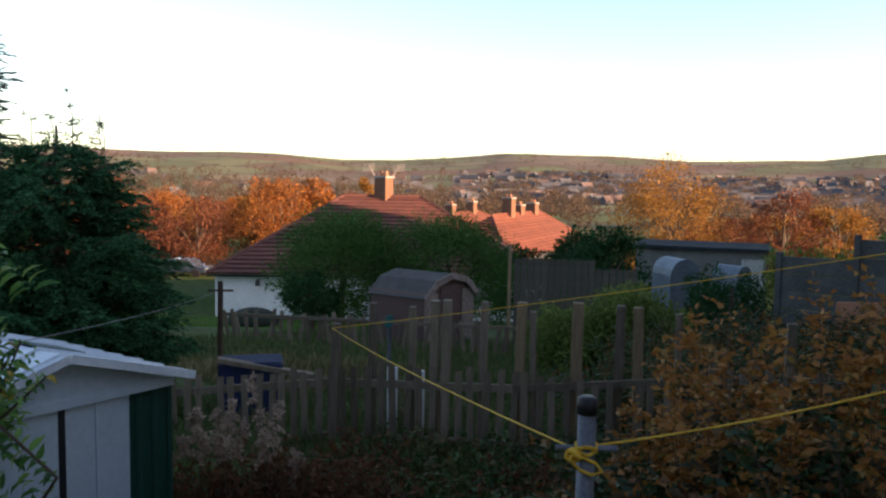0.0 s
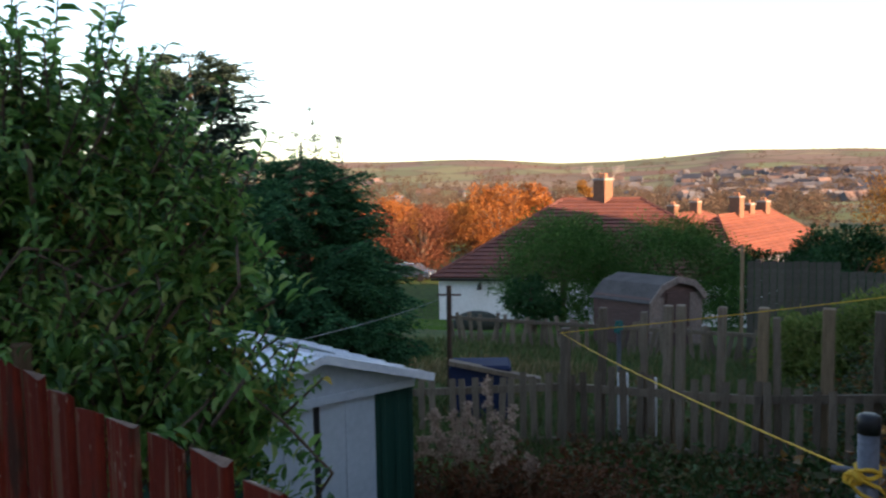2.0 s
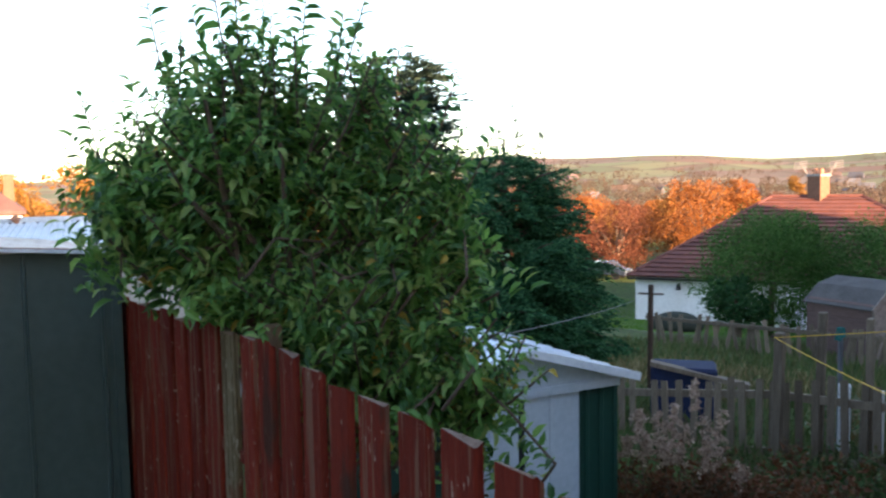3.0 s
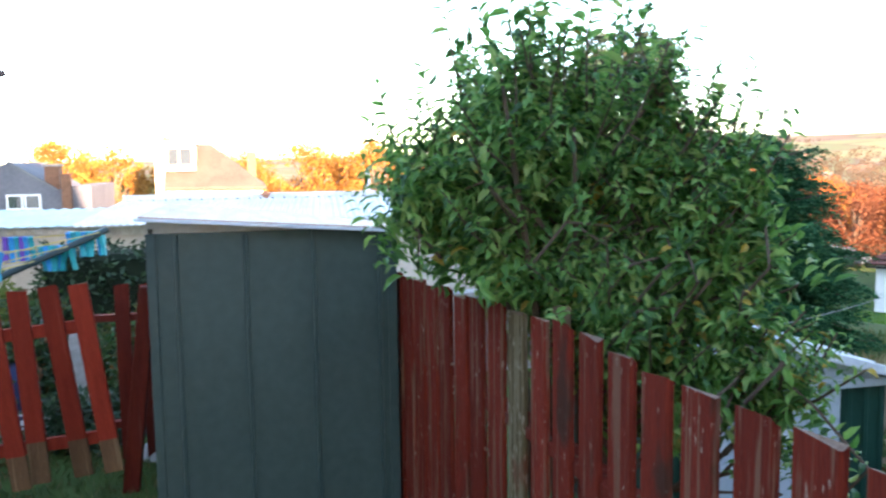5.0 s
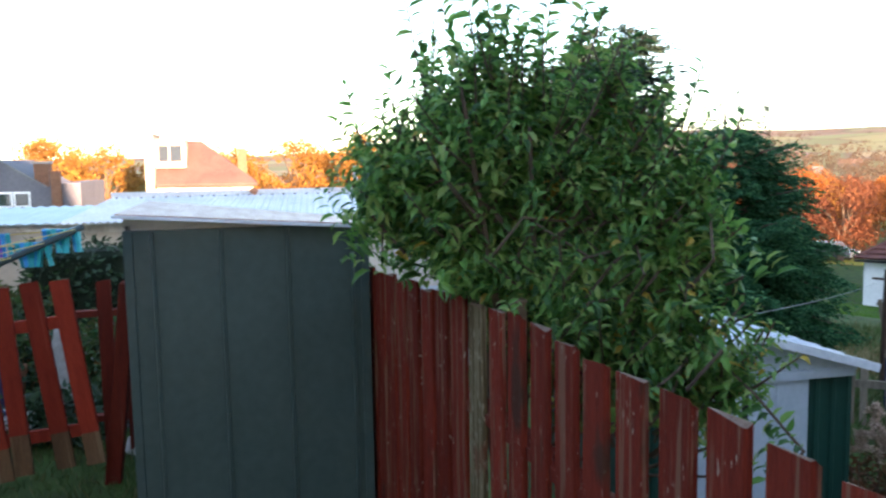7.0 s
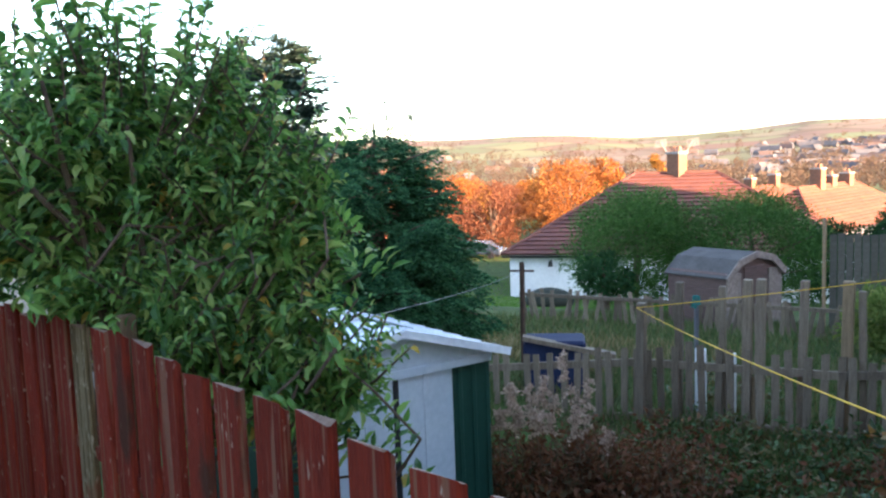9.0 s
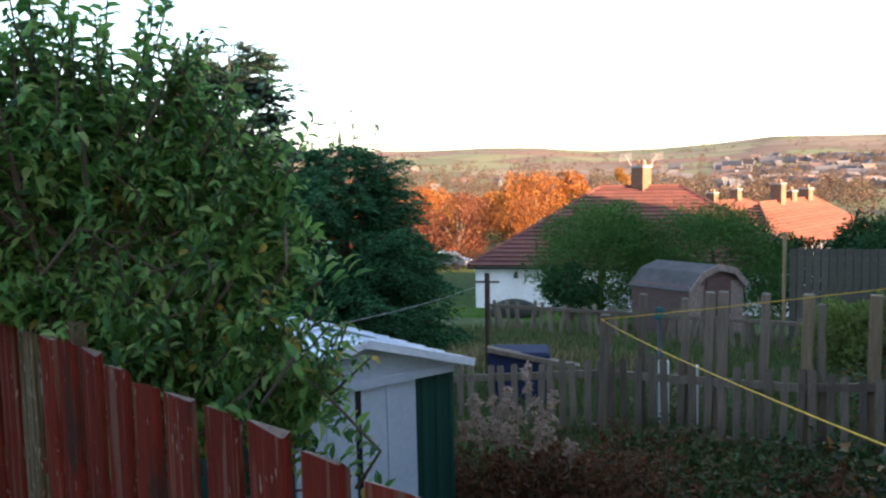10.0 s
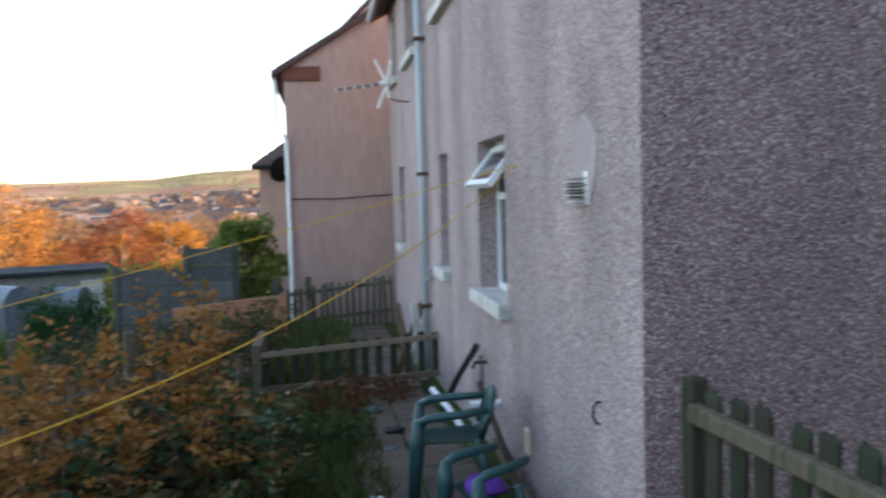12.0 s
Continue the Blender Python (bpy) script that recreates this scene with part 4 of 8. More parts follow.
def picket_fence():
    """The grey fence across the lower garden with tall posts among its pickets."""
    rng = random.Random(8)
    f = thing("picket_fence", (-4.5, 7.2, -0.7), "weathered grey picket fence with tall uneven posts across the lower garden", "fence")
    kinds = [board_mesh("picket", 0.066, 0.018, 0.92, 0.02, (M_GREYWOOD,), 0.0, s) for s in range(4)]
    a, b = Vector((-7.0, 5.2, 0)), Vector((-0.6, 8.04, 0))
    d = (b - a).normalized()
    rz = math.degrees(math.atan2(d.y, d.x))
    n = int((b - a).length / 0.125)
    for k in range(n):
        p = a + d * 0.125 * k
        z = fence_top(p.x)
        if rng.random() < 0.04:
            continue
        ob = link("picket", kinds[k % 4], f)
        ob.matrix_world = pose(p.x, p.y, z - 0.92 + rng.uniform(-0.03, 0.03), rng.uniform(-2, 2), rng.uniform(-2, 2), rz)
    for dz in (-0.15, -0.68):
        for k in range(4):
            p, q = a + (b - a) * (k / 4), a + (b - a) * ((k + 1) / 4)
            off = Vector((d.y, -d.x, 0)) * -0.03
            part("rail", beam((p.x + off.x, p.y + off.y, fence_top(p.x) + dz), (q.x + off.x, q.y + off.y, fence_top(q.x) + dz), 0.04, 0.07), M_GREYWOOD, f)
    for s, top, w in POSTS:
        p = a + d * s + Vector((-d.y, d.x, 0)) * 0.10
        part("post", cuboid(-w / 2, w / 2, -w / 2, w / 2, -1.1, top, pose(p.x, p.y, 0, 0, rng.uniform(-1.5, 1.5), rz), 0.006), M_POSTWOOD if w > 0.085 else M_GREYWOOD, f)


def fence_top(x):
    return float(np.interp(x, [-7, -5.8, -4.9, -3.2, -2.6, -2.2, -0.6], [-0.05, 0.12, 0.26, 0.21, 0.20, 0.42, 0.44]))


POSTS = [(2.13, 0.81, 0.07), (2.53, 0.79, 0.06), (2.74, 0.86, 0.08), (2.85, 0.87, 0.08), (2.84, -0.02, 0.10), (3.20, 0.87, 0.07), (3.55, 0.88, 0.09), (3.68, 0.80, 0.06), (4.07, 0.90, 0.10), (4.45, 0.89, 0.08), (4.63, 0.88, 0.09), (4.97, 0.84, 0.06), (5.9, 0.8, 0.08)]
picket_fence()


# ---- sheds ----
def dark_shed():
    """The small pent-roofed steel store against the red fence."""
    x0, x1, y0, y1 = -4.75, -3.60, -0.735, 0.245
    s = thing("steel_store", ((x0 + x1) / 2, (y0 + y1) / 2, 0.42), "grey-green ribbed steel garden store with a low pent roof", "shed")
    part("front_wall", cuboid(x1 - 0.02, x1, y0, y1, 0.38, 1.78), M_SHEDGREY, s)
    part("back_wall", cuboid(x0, x0 + 0.02, y0, y1, 0.38, 1.71), M_SHEDGREY, s)
    part("side_wall", cuboid(x0 + 0.02, x1 - 0.02, y0, y0 + 0.02, 0.42, 1.80), M_SHEDGREY, s)
    part("side_wall", cuboid(x0 + 0.02, x1 - 0.02, y1 - 0.02, y1, 0.42, 1.71), M_SHEDGREY, s)
    for y in (-0.63, -0.36, -0.09, 0.18):
        part("rib", prism([(-0.008, 0), (0.008, 0), (0.004, 0.012), (-0.004, 0.012)], 0, 1.34), M_SHEDGREY, s).matrix_world = Matrix.Translation((x1, y, 0.43)) @ Matrix(((0, 0, 1, 0), (1, 0, 0, 0), (0, 1, 0, 0), (0, 0, 0, 1)))
        for z in (1.05,):
            part("rivet", tube([(x1 - 0.002, y, z), (x1 + 0.004, y, z)], 0.006, 6), M_GALV, s)
    # sloped header, edge trim and roof
    part("header", prism([(-0.985, 1.782), (0, 1.757), (0, 1.768), (-0.985, 1.842)], 0, 0.03), M_TRIM, s).matrix_world = Matrix.Translation((x1 - 0.02, y1, 0)) @ pose(0, 0, 0, 0, 0, 90)
    part("roof", slab([(x1 + 0.03, y0 - 0.03, 1.852), (x1 + 0.03, y1 + 0.06, 1.775), (x0 - 0.03, y1 + 0.06, 1.730), (x0 - 0.03, y0 - 0.03, 1.850)], 0.012), M_RUSTROOF, s, "rust-streaked pale steel roof")
    part("roof_edge", beam((x1 + 0.035, y0 - 0.04, 1.842), (x1 + 0.035, y1 + 0.07, 1.763), 0.012, 0.03), M_WHITEROOF, s)
    part("corner_post", cuboid(x1 - 0.01, x1 + 0.008, y0 - 0.008, y0 + 0.03, 0.42, 1.78, None, 0.003), M_SHEDGREY, s)
    part("corner_post", cuboid(x1 - 0.01, x1 + 0.008, y1 - 0.03, y1 + 0.008, 0.42, 1.76, None, 0.003), M_SHEDGREY, s)


dark_shed()


def white_shed():
    """Apex steel shed: white sliding doors between green panels, white ribbed roof."""
    xf, yc, hw, base, wt, ap = -4.25, 2.50, 0.71, -0.62, 0.79, 1.005
    depth = 1.35
    s = thing("metal_shed", (xf - depth / 2, yc, base), "green and white steel apex shed with sliding doors", "shed")
    for sg in (-1, 1):
        a, b = sorted((yc + sg * hw, yc + sg * 0.41))
        part("front_panel", cuboid(xf - 0.02, xf, a, b, base, wt), M_STEELGREEN, s, "dark green steel panel")
        for k in range(3):
            y = yc + sg * (0.47 + 0.11 * k)
            part("rib", cuboid(xf, xf + 0.012, y, y + 0.035, base, wt, None, 0.004), M_STEELGREEN, s)
        a, b = sorted((yc + sg * 0.006, yc + sg * 0.42))
        dr = part("door", cuboid(xf + 0.002, xf + 0.022, a, b, base + 0.03, wt - 0.02, None, 0.003), M_WHITESTEEL, s, "white steel sliding door")
        part("door_rib", cuboid(xf + 0.022, xf + 0.030, yc + sg * 0.21 - 0.01, yc + sg * 0.21 + 0.01, base + 0.05, wt - 0.05), M_WHITESTEEL, dr)
        part("side_wall", cuboid(xf - depth, xf - 0.02, yc + sg * hw - 0.01, yc + sg * hw + 0.01, base, wt), M_STEELGREEN, s)
    part("door_gap", cuboid(xf + 0.003, xf + 0.026, yc - 0.020, yc + 0.020, base + 0.03, wt - 0.02), M_BLACK, s)
    gable = prism([(-hw - 0.02, wt - 0.03), (hw + 0.02, wt - 0.03), (hw + 0.02, wt + 0.03), (0, ap - 0.02), (-hw - 0.02, wt + 0.03)], 0, 0.03)
    gable.transform(Matrix.Translation((xf + 0.035, yc, 0)) @ pose(0, 0, 0, 0, 0, 90))
    part("gable", gable, M_WHITESTEEL, s, "white gable header")
    part("track", cuboid(xf + 0.03, xf + 0.05, yc - hw, yc + hw, wt - 0.06, wt - 0.01), M_WHITESTEEL, s)
    back = prism([(-hw, base), (hw, base), (hw, wt), (0, ap - 0.03), (-hw, wt)], 0, 0.02)
    back.transform(Matrix.Translation((xf - depth, yc, 0)) @ pose(0, 0, 0, 0, 0, 90))
    part("back_wall", back, M_STEELGREEN, s)
    for sg in (-1, 1):
        e = yc + sg * (hw + 0.10)
        ez = wt + 0.03 - 0.03
        q = [(xf + 0.12, yc, ap + 0.02), (xf + 0.12, e, ez), (xf - depth - 0.05, e, ez), (xf - depth - 0.05, yc, ap + 0.02)]
        part("roof_sheet", slab(q if sg == -1 else q[::-1], 0.012), M_WHITEROOF, s, "white ribbed steel roof sheet")
        for k in range(7):
            x = xf + 0.02 - k * 0.22
            part("roof_rib", beam((x, yc, ap + 0.028), (x, e, ez + 0.008), 0.04, 0.018), M_WHITEROOF, s)
        part("verge", beam((xf + 0.125, yc, ap + 0.015), (xf + 0.125, e, ez - 0.005), 0.014, 0.05), M_WHITEROOF, s)
    part("skylight", slab([(xf - 0.25, yc + 0.02, ap + 0.036), (xf - 0.55, yc + 0.02, ap + 0.036), (xf - 0.55, yc + 0.32, ap - 0.052), (xf - 0.25, yc + 0.32, ap - 0.052)], 0.01), M_SHEDGREY, s, "dark roof patch")


white_shed()


def garden_shed():
    """Old timber shed with a shallow gambrel roof, down the slope."""
    s = thing("garden_shed", (-12.7, 17.4, -2.4), "old brown timber garden shed with a felted roof", "shed")
    xf, yc, L, w, z0, ze, zk, zr = -11.92, 17.34, 1.66, 1.08, -2.6, -0.88, -0.58, -0.44
    poly = [(-w, z0), (w, z0), (w, ze), (w * 0.60, zk), (0, zr), (-w * 0.60, zk), (-w, ze)]
    body = prism(poly, 0, L)
    body.transform(Matrix.Translation((xf, yc, 0)) @ pose(0, 0, 0, 0, 0, 90))
    part("body", body, M_SHEDBRICK, s)
    part("door", cuboid(xf, xf + 0.03, yc - 0.42, yc + 0.42, z0, -0.76, None, 0.005), M_SHEDBRICK, s, "dark boarded door")
    for k in range(6):
        z = -1.19 - 0.24 * k
        part("side_board", cuboid(xf - L, xf, yc - w - 0.018, yc - w - 0.001, z, z + 0.225, None, 0.004), M_SHEDBRICK, s)
    for sg in (-1, 1):
        for a, b in (((w + 0.07, ze - 0.06), (w * 0.60, zk + 0.03)), ((w * 0.60, zk + 0.03), (0, zr + 0.03))):
            part("roof_felt", slab([(xf + 0.08, yc + sg * a[0], a[1]), (xf - L - 0.08, yc + sg * a[0], a[1]), (xf - L - 0.08, yc + sg * b[0], b[1]), (xf + 0.08, yc + sg * b[0], b[1])][::sg], 0.03), M_FELT, s)
            part("bargeboard", beam((xf + 0.09, yc + sg * a[0], a[1] - 0.06), (xf + 0.09, yc + sg * b[0], b[1] - 0.06), 0.03, 0.16), M_SHEDEDGE, s, "pale peeling bargeboard")
        a, b = sorted((yc + sg * w, yc + sg * 0.55))
        part("front_cladding", cuboid(xf + 0.002, xf + 0.03, a, b, z0, ze + 0.02), M_SHEDEDGE, s, "pale peeling cladding")


garden_shed()


# ---- washing line ----
def clothes_pole():
    p = Vector((-1.02, 2.27, 0))
    g = gz(p.x, p.y)
    c = thing("clothes_pole", (p.x, p.y, g), "grey steel clothes pole with a black cap and a crossbar", "pole")
    part("pole", tube([(p.x, p.y, g - 0.3), (p.x, p.y, 1.345)], 0.027, 14), M_GALV, c, smooth=True)
    part("cap", tube([(p.x, p.y, 1.335), (p.x, p.y, 1.38), (p.x, p.y, 1.387)], [0.030, 0.030, 0.02], 14), M_BLACK, c, smooth=True)
    part("crossbar", tube([(p.x - 0.075, p.y - 0.05, 1.23), (p.x + 0.075, p.y + 0.05, 1.23)], 0.010, 8), M_GALV, c)
    r = thing("washing_line", (p.x, p.y, 1.2), "yellow nylon washing line knotted to the clothes pole", "rope")
    k = Vector((p.x - 0.02, p.y - 0.04, 1.235))
    lp = Vector((-5.25, 5.76, 0.60))
    def sag(a, b, s, n=18):
        return [a.lerp(b, i / n) - Vector((0, 0, s * 4 * (i / n) * (1 - i / n))) for i in range(n + 1)]
    part("rope", tube(sag(k, lp, 0.03), 0.0034, 6), M_ROPE, r)
    part("rope", tube(sag(lp, Vector((HX - 0.01, 5.51, 2.157)), 0.05), 0.0034, 6), M_ROPE, r)
    part("rope", tube(sag(k, Vector((HX - 0.01, 5.52, 2.150)), 0.19), 0.0036, 6), M_ROPE, r)
    part("loop", tube([p + Vector((0.03 * math.cos(a), 0.03 * math.sin(a), 1.23 + 0.012 * math.sin(a * 1.5))) for a in np.linspace(0, 12.5, 40)], 0.006, 6), M_ROPE, r)
    part("tail", tube([k, k + Vector((0.0, -0.02, -0.03)), k + Vector((0.02, 0.0, -0.06)), k + Vector((0.05, 0.02, -0.075)), k + Vector((0.075, 0.04, -0.065)), k + Vector((0.055, 0.03, -0.04)), k + Vector((0.01, -0.01, -0.015))], 0.0055, 6), M_ROPE, r)
    part("knot", tube([k + Vector((0.018 * math.cos(a), 0.012 * math.sin(a * 1.3), -0.02 + 0.014 * math.sin(a))) for a in np.linspace(0, 14, 36)], 0.008, 6), M_ROPE, r)
    g = gz(lp.x, lp.y)
    q = thing("line_post", (lp.x, lp.y, g), "weathered wooden washing line post in the lower fence", "post")
    part("post", cuboid(-0.04, 0.04, -0.04, 0.04, g - 0.2, 0.64, pose(lp.x, lp.y + 0.05, 0, 0, 1, 20), 0.006), M_GREYWOOD, q)
    part("hook", tube([lp + Vector((0, 0.05, 0.0)), lp + Vector((-0.02, -0.02, 0.01)), lp + Vector((0, -0.03, -0.03))], 0.008, 6), M_RUST, q)
    m = thing("metal_post", (-5.2, 6.55, -0.7), "thin galvanised post with a torn green cloth on top", "post")
    part("post", tube([(-5.2, 6.55, -0.8), (-5.2, 6.55, 0.60)], 0.022, 8), M_GALV, m)
    part("cloth", leafy_rag((-5.2, 6.55, 0.60)), M_RAG, m, "torn green cloth")
    t = thing("rusty_clothes_post", (-8.55, 7.2, -0.9), "rusty steel clothes post with a short crossbar", "post")
    part("post", tube([(-8.55, 7.2, -1.2), (-8.53, 7.2, 0.62)], 0.035, 10), M_RUST, t)
    part("crossbar", tube([(-8.66, 7.1, 0.50), (-8.40, 7.3, 0.50)], 0.015, 6), M_RUST, t)


def leafy_rag(at):
    rng = random.Random(4)
    bm = bmesh.new()
    for i in range(9):
        a = i * 0.7
        box(bm, -0.014, 0.014, -0.003, 0.003, -0.06 - rng.random() * 0.05, 0.02, pose(at[0] + 0.022 * math.cos(a), at[1] + 0.022 * math.sin(a), at[2], rng.uniform(-20, 20), rng.uniform(-20, 20), a * 57))
    return bm


clothes_pole()
gw = thing("garden_wire", (-8.6, 7.2, 0.5), "thin pale wire strung to the rusty clothes post", "wire")
part("wire", tube([Vector((-2.72, 1.30, 1.44)).lerp(Vector((-8.55, 7.2, 0.50)), i / 14) - Vector((0, 0, 0.04 * 4 * (i / 14) * (1 - i / 14))) for i in range(15)], 0.0022, 5), M_GALV, gw)


def rotary_airer():
    c = Vector((-2.45, -1.66, 0))
    r = thing("rotary_airer", (c.x, c.y, gz(c.x, c.y)), "rotary clothes airer with dark green arms and yellow lines", "airer")
    part("pole", tube([(c.x, c.y, 0.35), (c.x, c.y, 1.78)], 0.021, 12), M_ARM, r, smooth=True)
    part("lower_hub", tube([(c.x, c.y, 1.50), (c.x, c.y, 1.555)], [0.05, 0.06], 14), M_BLACK, r, smooth=True)
    part("upper_hub", tube([(c.x, c.y, 1.725), (c.x, c.y, 1.775)], [0.06, 0.05], 14), M_BLACK, r, smooth=True)
    tip0 = Vector((-3.02, -0.785, 1.845)) - Vector((c.x, c.y, 1.53))
    arms = [Matrix.Rotation(radians(120 * i), 3, "Z") @ tip0 for i in range(3)]
    h = Vector((c.x, c.y, 1.53))
    bend = Vector((0, 0, -0.03))
    for a in arms:
        part("arm", tube([h, h + a * 0.5 + bend, h + a], 0.011, 8), M_ARM, r, smooth=True)
        part("strut", tube([Vector((c.x, c.y, 1.75)), h + a * 0.47 + bend], 0.008, 8), M_ARM, r, smooth=True)
    for k in range(8):
        t = 0.30 + 0.098 * k
        for i in range(3):
            p, q = h + arms[i] * t, h + arms[(i + 1) % 3] * t
            p, q = p + bend * (1 - abs(2 * t - 1)), q + bend * (1 - abs(2 * t - 1))
            mid = (p + q) / 2 - Vector((0, 0, 0.02 + 0.02 * t))
            part("line", tube([p, p.lerp(mid, 0.5) - Vector((0, 0, 0.006)), mid, q.lerp(mid, 0.5) - Vector((0, 0, 0.006)), q], 0.0017, 5), M_AIRLINE, r)
    # clothes pegs in bunches on the lines by one arm
    peg = bmesh.new()
    for s in (-1, 1):
        box(peg, -0.007, 0.007, -0.004, 0.004, -0.075, 0.006, pose(0, s * 0.006, 0, s * -7))
    box(peg, -0.004, 0.004, -0.008, 0.008, -0.02, -0.012)
    me = {}
    for mname, m in (("teal", M_PEGTEAL), ("blue", M_PEGBLUE), ("purple", M_PEGPURP)):
        me[mname] = bpy.data.meshes.new("peg")
        peg.to_mesh(me[mname])
        me[mname].materials.append(m)
    rng = random.Random(2)
    # (share along the arm, side line, share along that line, count, colours)
    for t, i, f, n, cols in ((0.986, 0, 0.03, 8, "tbt"), (0.888, 0, 0.03, 7, "ttb"), (0.986, 0, 0.14, 6, "tbp"), (0.986, 2, 0.73, 6, "tb"), (0.692, 0, 0.08, 4, "tt"), (0.692, 2, 0.80, 6, "ppb"), (0.888, 2, 0.63, 4, "tt"), (0.692, 2, 0.67, 4, "bb"), (0.496, 2, 0.74, 6, "ppb")):
        if i == 0:
            p, q = h + arms[0] * t, h + arms[1] * t
        else:
            p, q = h + arms[2] * t, h + arms[0] * t
        low = bend * (1 - abs(2 * t - 1)) - Vector((0, 0, (0.02 + 0.02 * t) * (1 - abs(2 * f - 1))))
        for k in range(n):
            pt = p.lerp(q, f + (k - (n - 1) / 2) * 0.014 / (q - p).length) + low - Vector((0, 0, 0.002))
            dirv = (q - p).normalized()
            name = {"t": "teal", "b": "blue", "p": "purple"}[cols[k % len(cols)]]
            ob = new("clothes_peg", me[name])
            ob.matrix_world = pose(*pt, rng.uniform(-14, 14), rng.uniform(-14, 14), math.degrees(math.atan2(dirv.y, dirv.x)) + rng.uniform(-30, 30))
            tagged(ob, name + " plastic clothes peg clipped on the airer line", "peg", "clothes pegs on the airer")


rotary_airer()


M_DISH = mat("dull_brown_dish", (0.09, 0.075, 0.07), (0.15, 0.13, 0.12), 6, 0.6)


# ---- houses further off ----
def hip_house(name, at, rz, L, W, z0, ze, zr, label, tile, wall, ridge=None, chimneys=(), courses=0, over=0.35):
    """A house with a hipped roof; x along the front, y backwards, at its front left corner."""
    h = thing(name, at, label, "house")
    m = pose(at[0], at[1], 0, 0, 0, rz)
    bm = holed(L, z0, ze, 0.3, [(L * 0.55, L * 0.55 + 1.4, ze - 1.5, ze - 0.3)])
    bm.transform(m)
    part("front_wall", bm, wall, h)
    part("side_wall", cuboid(0.0, 0.3, 0.3, W, z0, ze, m), wall, h)
    part("side_wall", cuboid(L - 0.3, L, 0.3, W, z0, ze, m), wall, h)
    part("window", cuboid(L * 0.55, L * 0.55 + 1.4, 0.12, 0.16, ze - 1.5, ze - 0.3, m), M_GLASS, h)
    r0, r1 = ridge if ridge else (W / 2, L - W / 2)
    o = over
    A, B, C, D = (-o, -o, ze), (L + o, -o, ze), (L + o, W + o, ze), (-o, W + o, ze)
    R0, R1 = (r0, W / 2, zr), (r1, W / 2, zr)
    for nme, pts in (("roof_front", (A, B, R1, R0)), ("roof_back", (C, D, R0, R1)), ("roof_side", (B, C, R1)), ("roof_side", (D, A, R0))):
        bm = bmesh.new()
        vs = [bm.verts.new(p) for p in pts]
        bm.faces.new(vs)
        bmesh.ops.solidify(bm, geom=bm.faces[:], thickness=0.12)
        bm.transform(m)
        rf = part(nme, bm, tile, h)
        if courses:
            n = courses
            a, b, c, d = [Vector(p) for p in (pts if len(pts) == 4 else (pts[0], pts[1], pts[2], pts[2]))]
            nrm = (b - a).cross(d - a).normalized()
            if nrm.z < 0:
                nrm = -nrm
            for k in range(n):
                t0, t1 = k / n, (k + 1) / n
                p, q, r, s = a.lerp(d, t0), b.lerp(c, t0), b.lerp(c, t1), a.lerp(d, t1)
                bm = bmesh.new()
                v = [bm.verts.new(x) for x in (p + nrm * 0.015, q + nrm * 0.015, q + nrm * 0.11, p + nrm * 0.11, r + nrm * 0.02, s + nrm * 0.02)]
                bm.faces.new((v[0], v[1], v[2], v[3]))
                bm.faces.new((v[3], v[2], v[4], v[5]))
                bm.transform(m)
                part("tile_course", bm, tile, rf)
    for e0, e1 in ((A, R0), (B, R1), (R0, R1)):
        bm = tube([Vector(e0) + Vector((0, 0, 0.06)), Vector(e1) + Vector((0, 0, 0.05))], 0.10, 6)
        bm.transform(m)
        part("ridge_tiles", bm, tile, h)
    part("gutter", beam(m @ Vector((-o, -o - 0.05, ze - 0.08)), m @ Vector((L + o, -o - 0.05, ze - 0.08)), 0.12, 0.1), M_BLACK, h)
    house_m = m
    for cx, cy, cw, zt, pots in chimneys:
        m = house_m @ pose(cx, cy, 0, 0, 0, 4 - rz) @ pose(-cx, -cy, 0)
        ch = part("chimney", cuboid(cx - cw / 2, cx + cw / 2, cy - 0.4, cy + 0.4, ze + 0.5, zt, m), M_BRICK, h, "brick chimney stack")
        part("chimney_cap", cuboid(cx - cw / 2 - 0.06, cx + cw / 2 + 0.06, cy - 0.46, cy + 0.46, zt, zt + 0.12, m), M_CONC, ch)
        for k in range(pots):
            px = cx + (k - (pots - 1) / 2) * 0.36
            bm = tube([(px, cy, zt + 0.12), (px, cy, zt + 0.42)], [0.12, 0.09], 8)
            bm.transform(m)
            part("chimney_pot", bm, M_POT, ch)
    return h, house_m


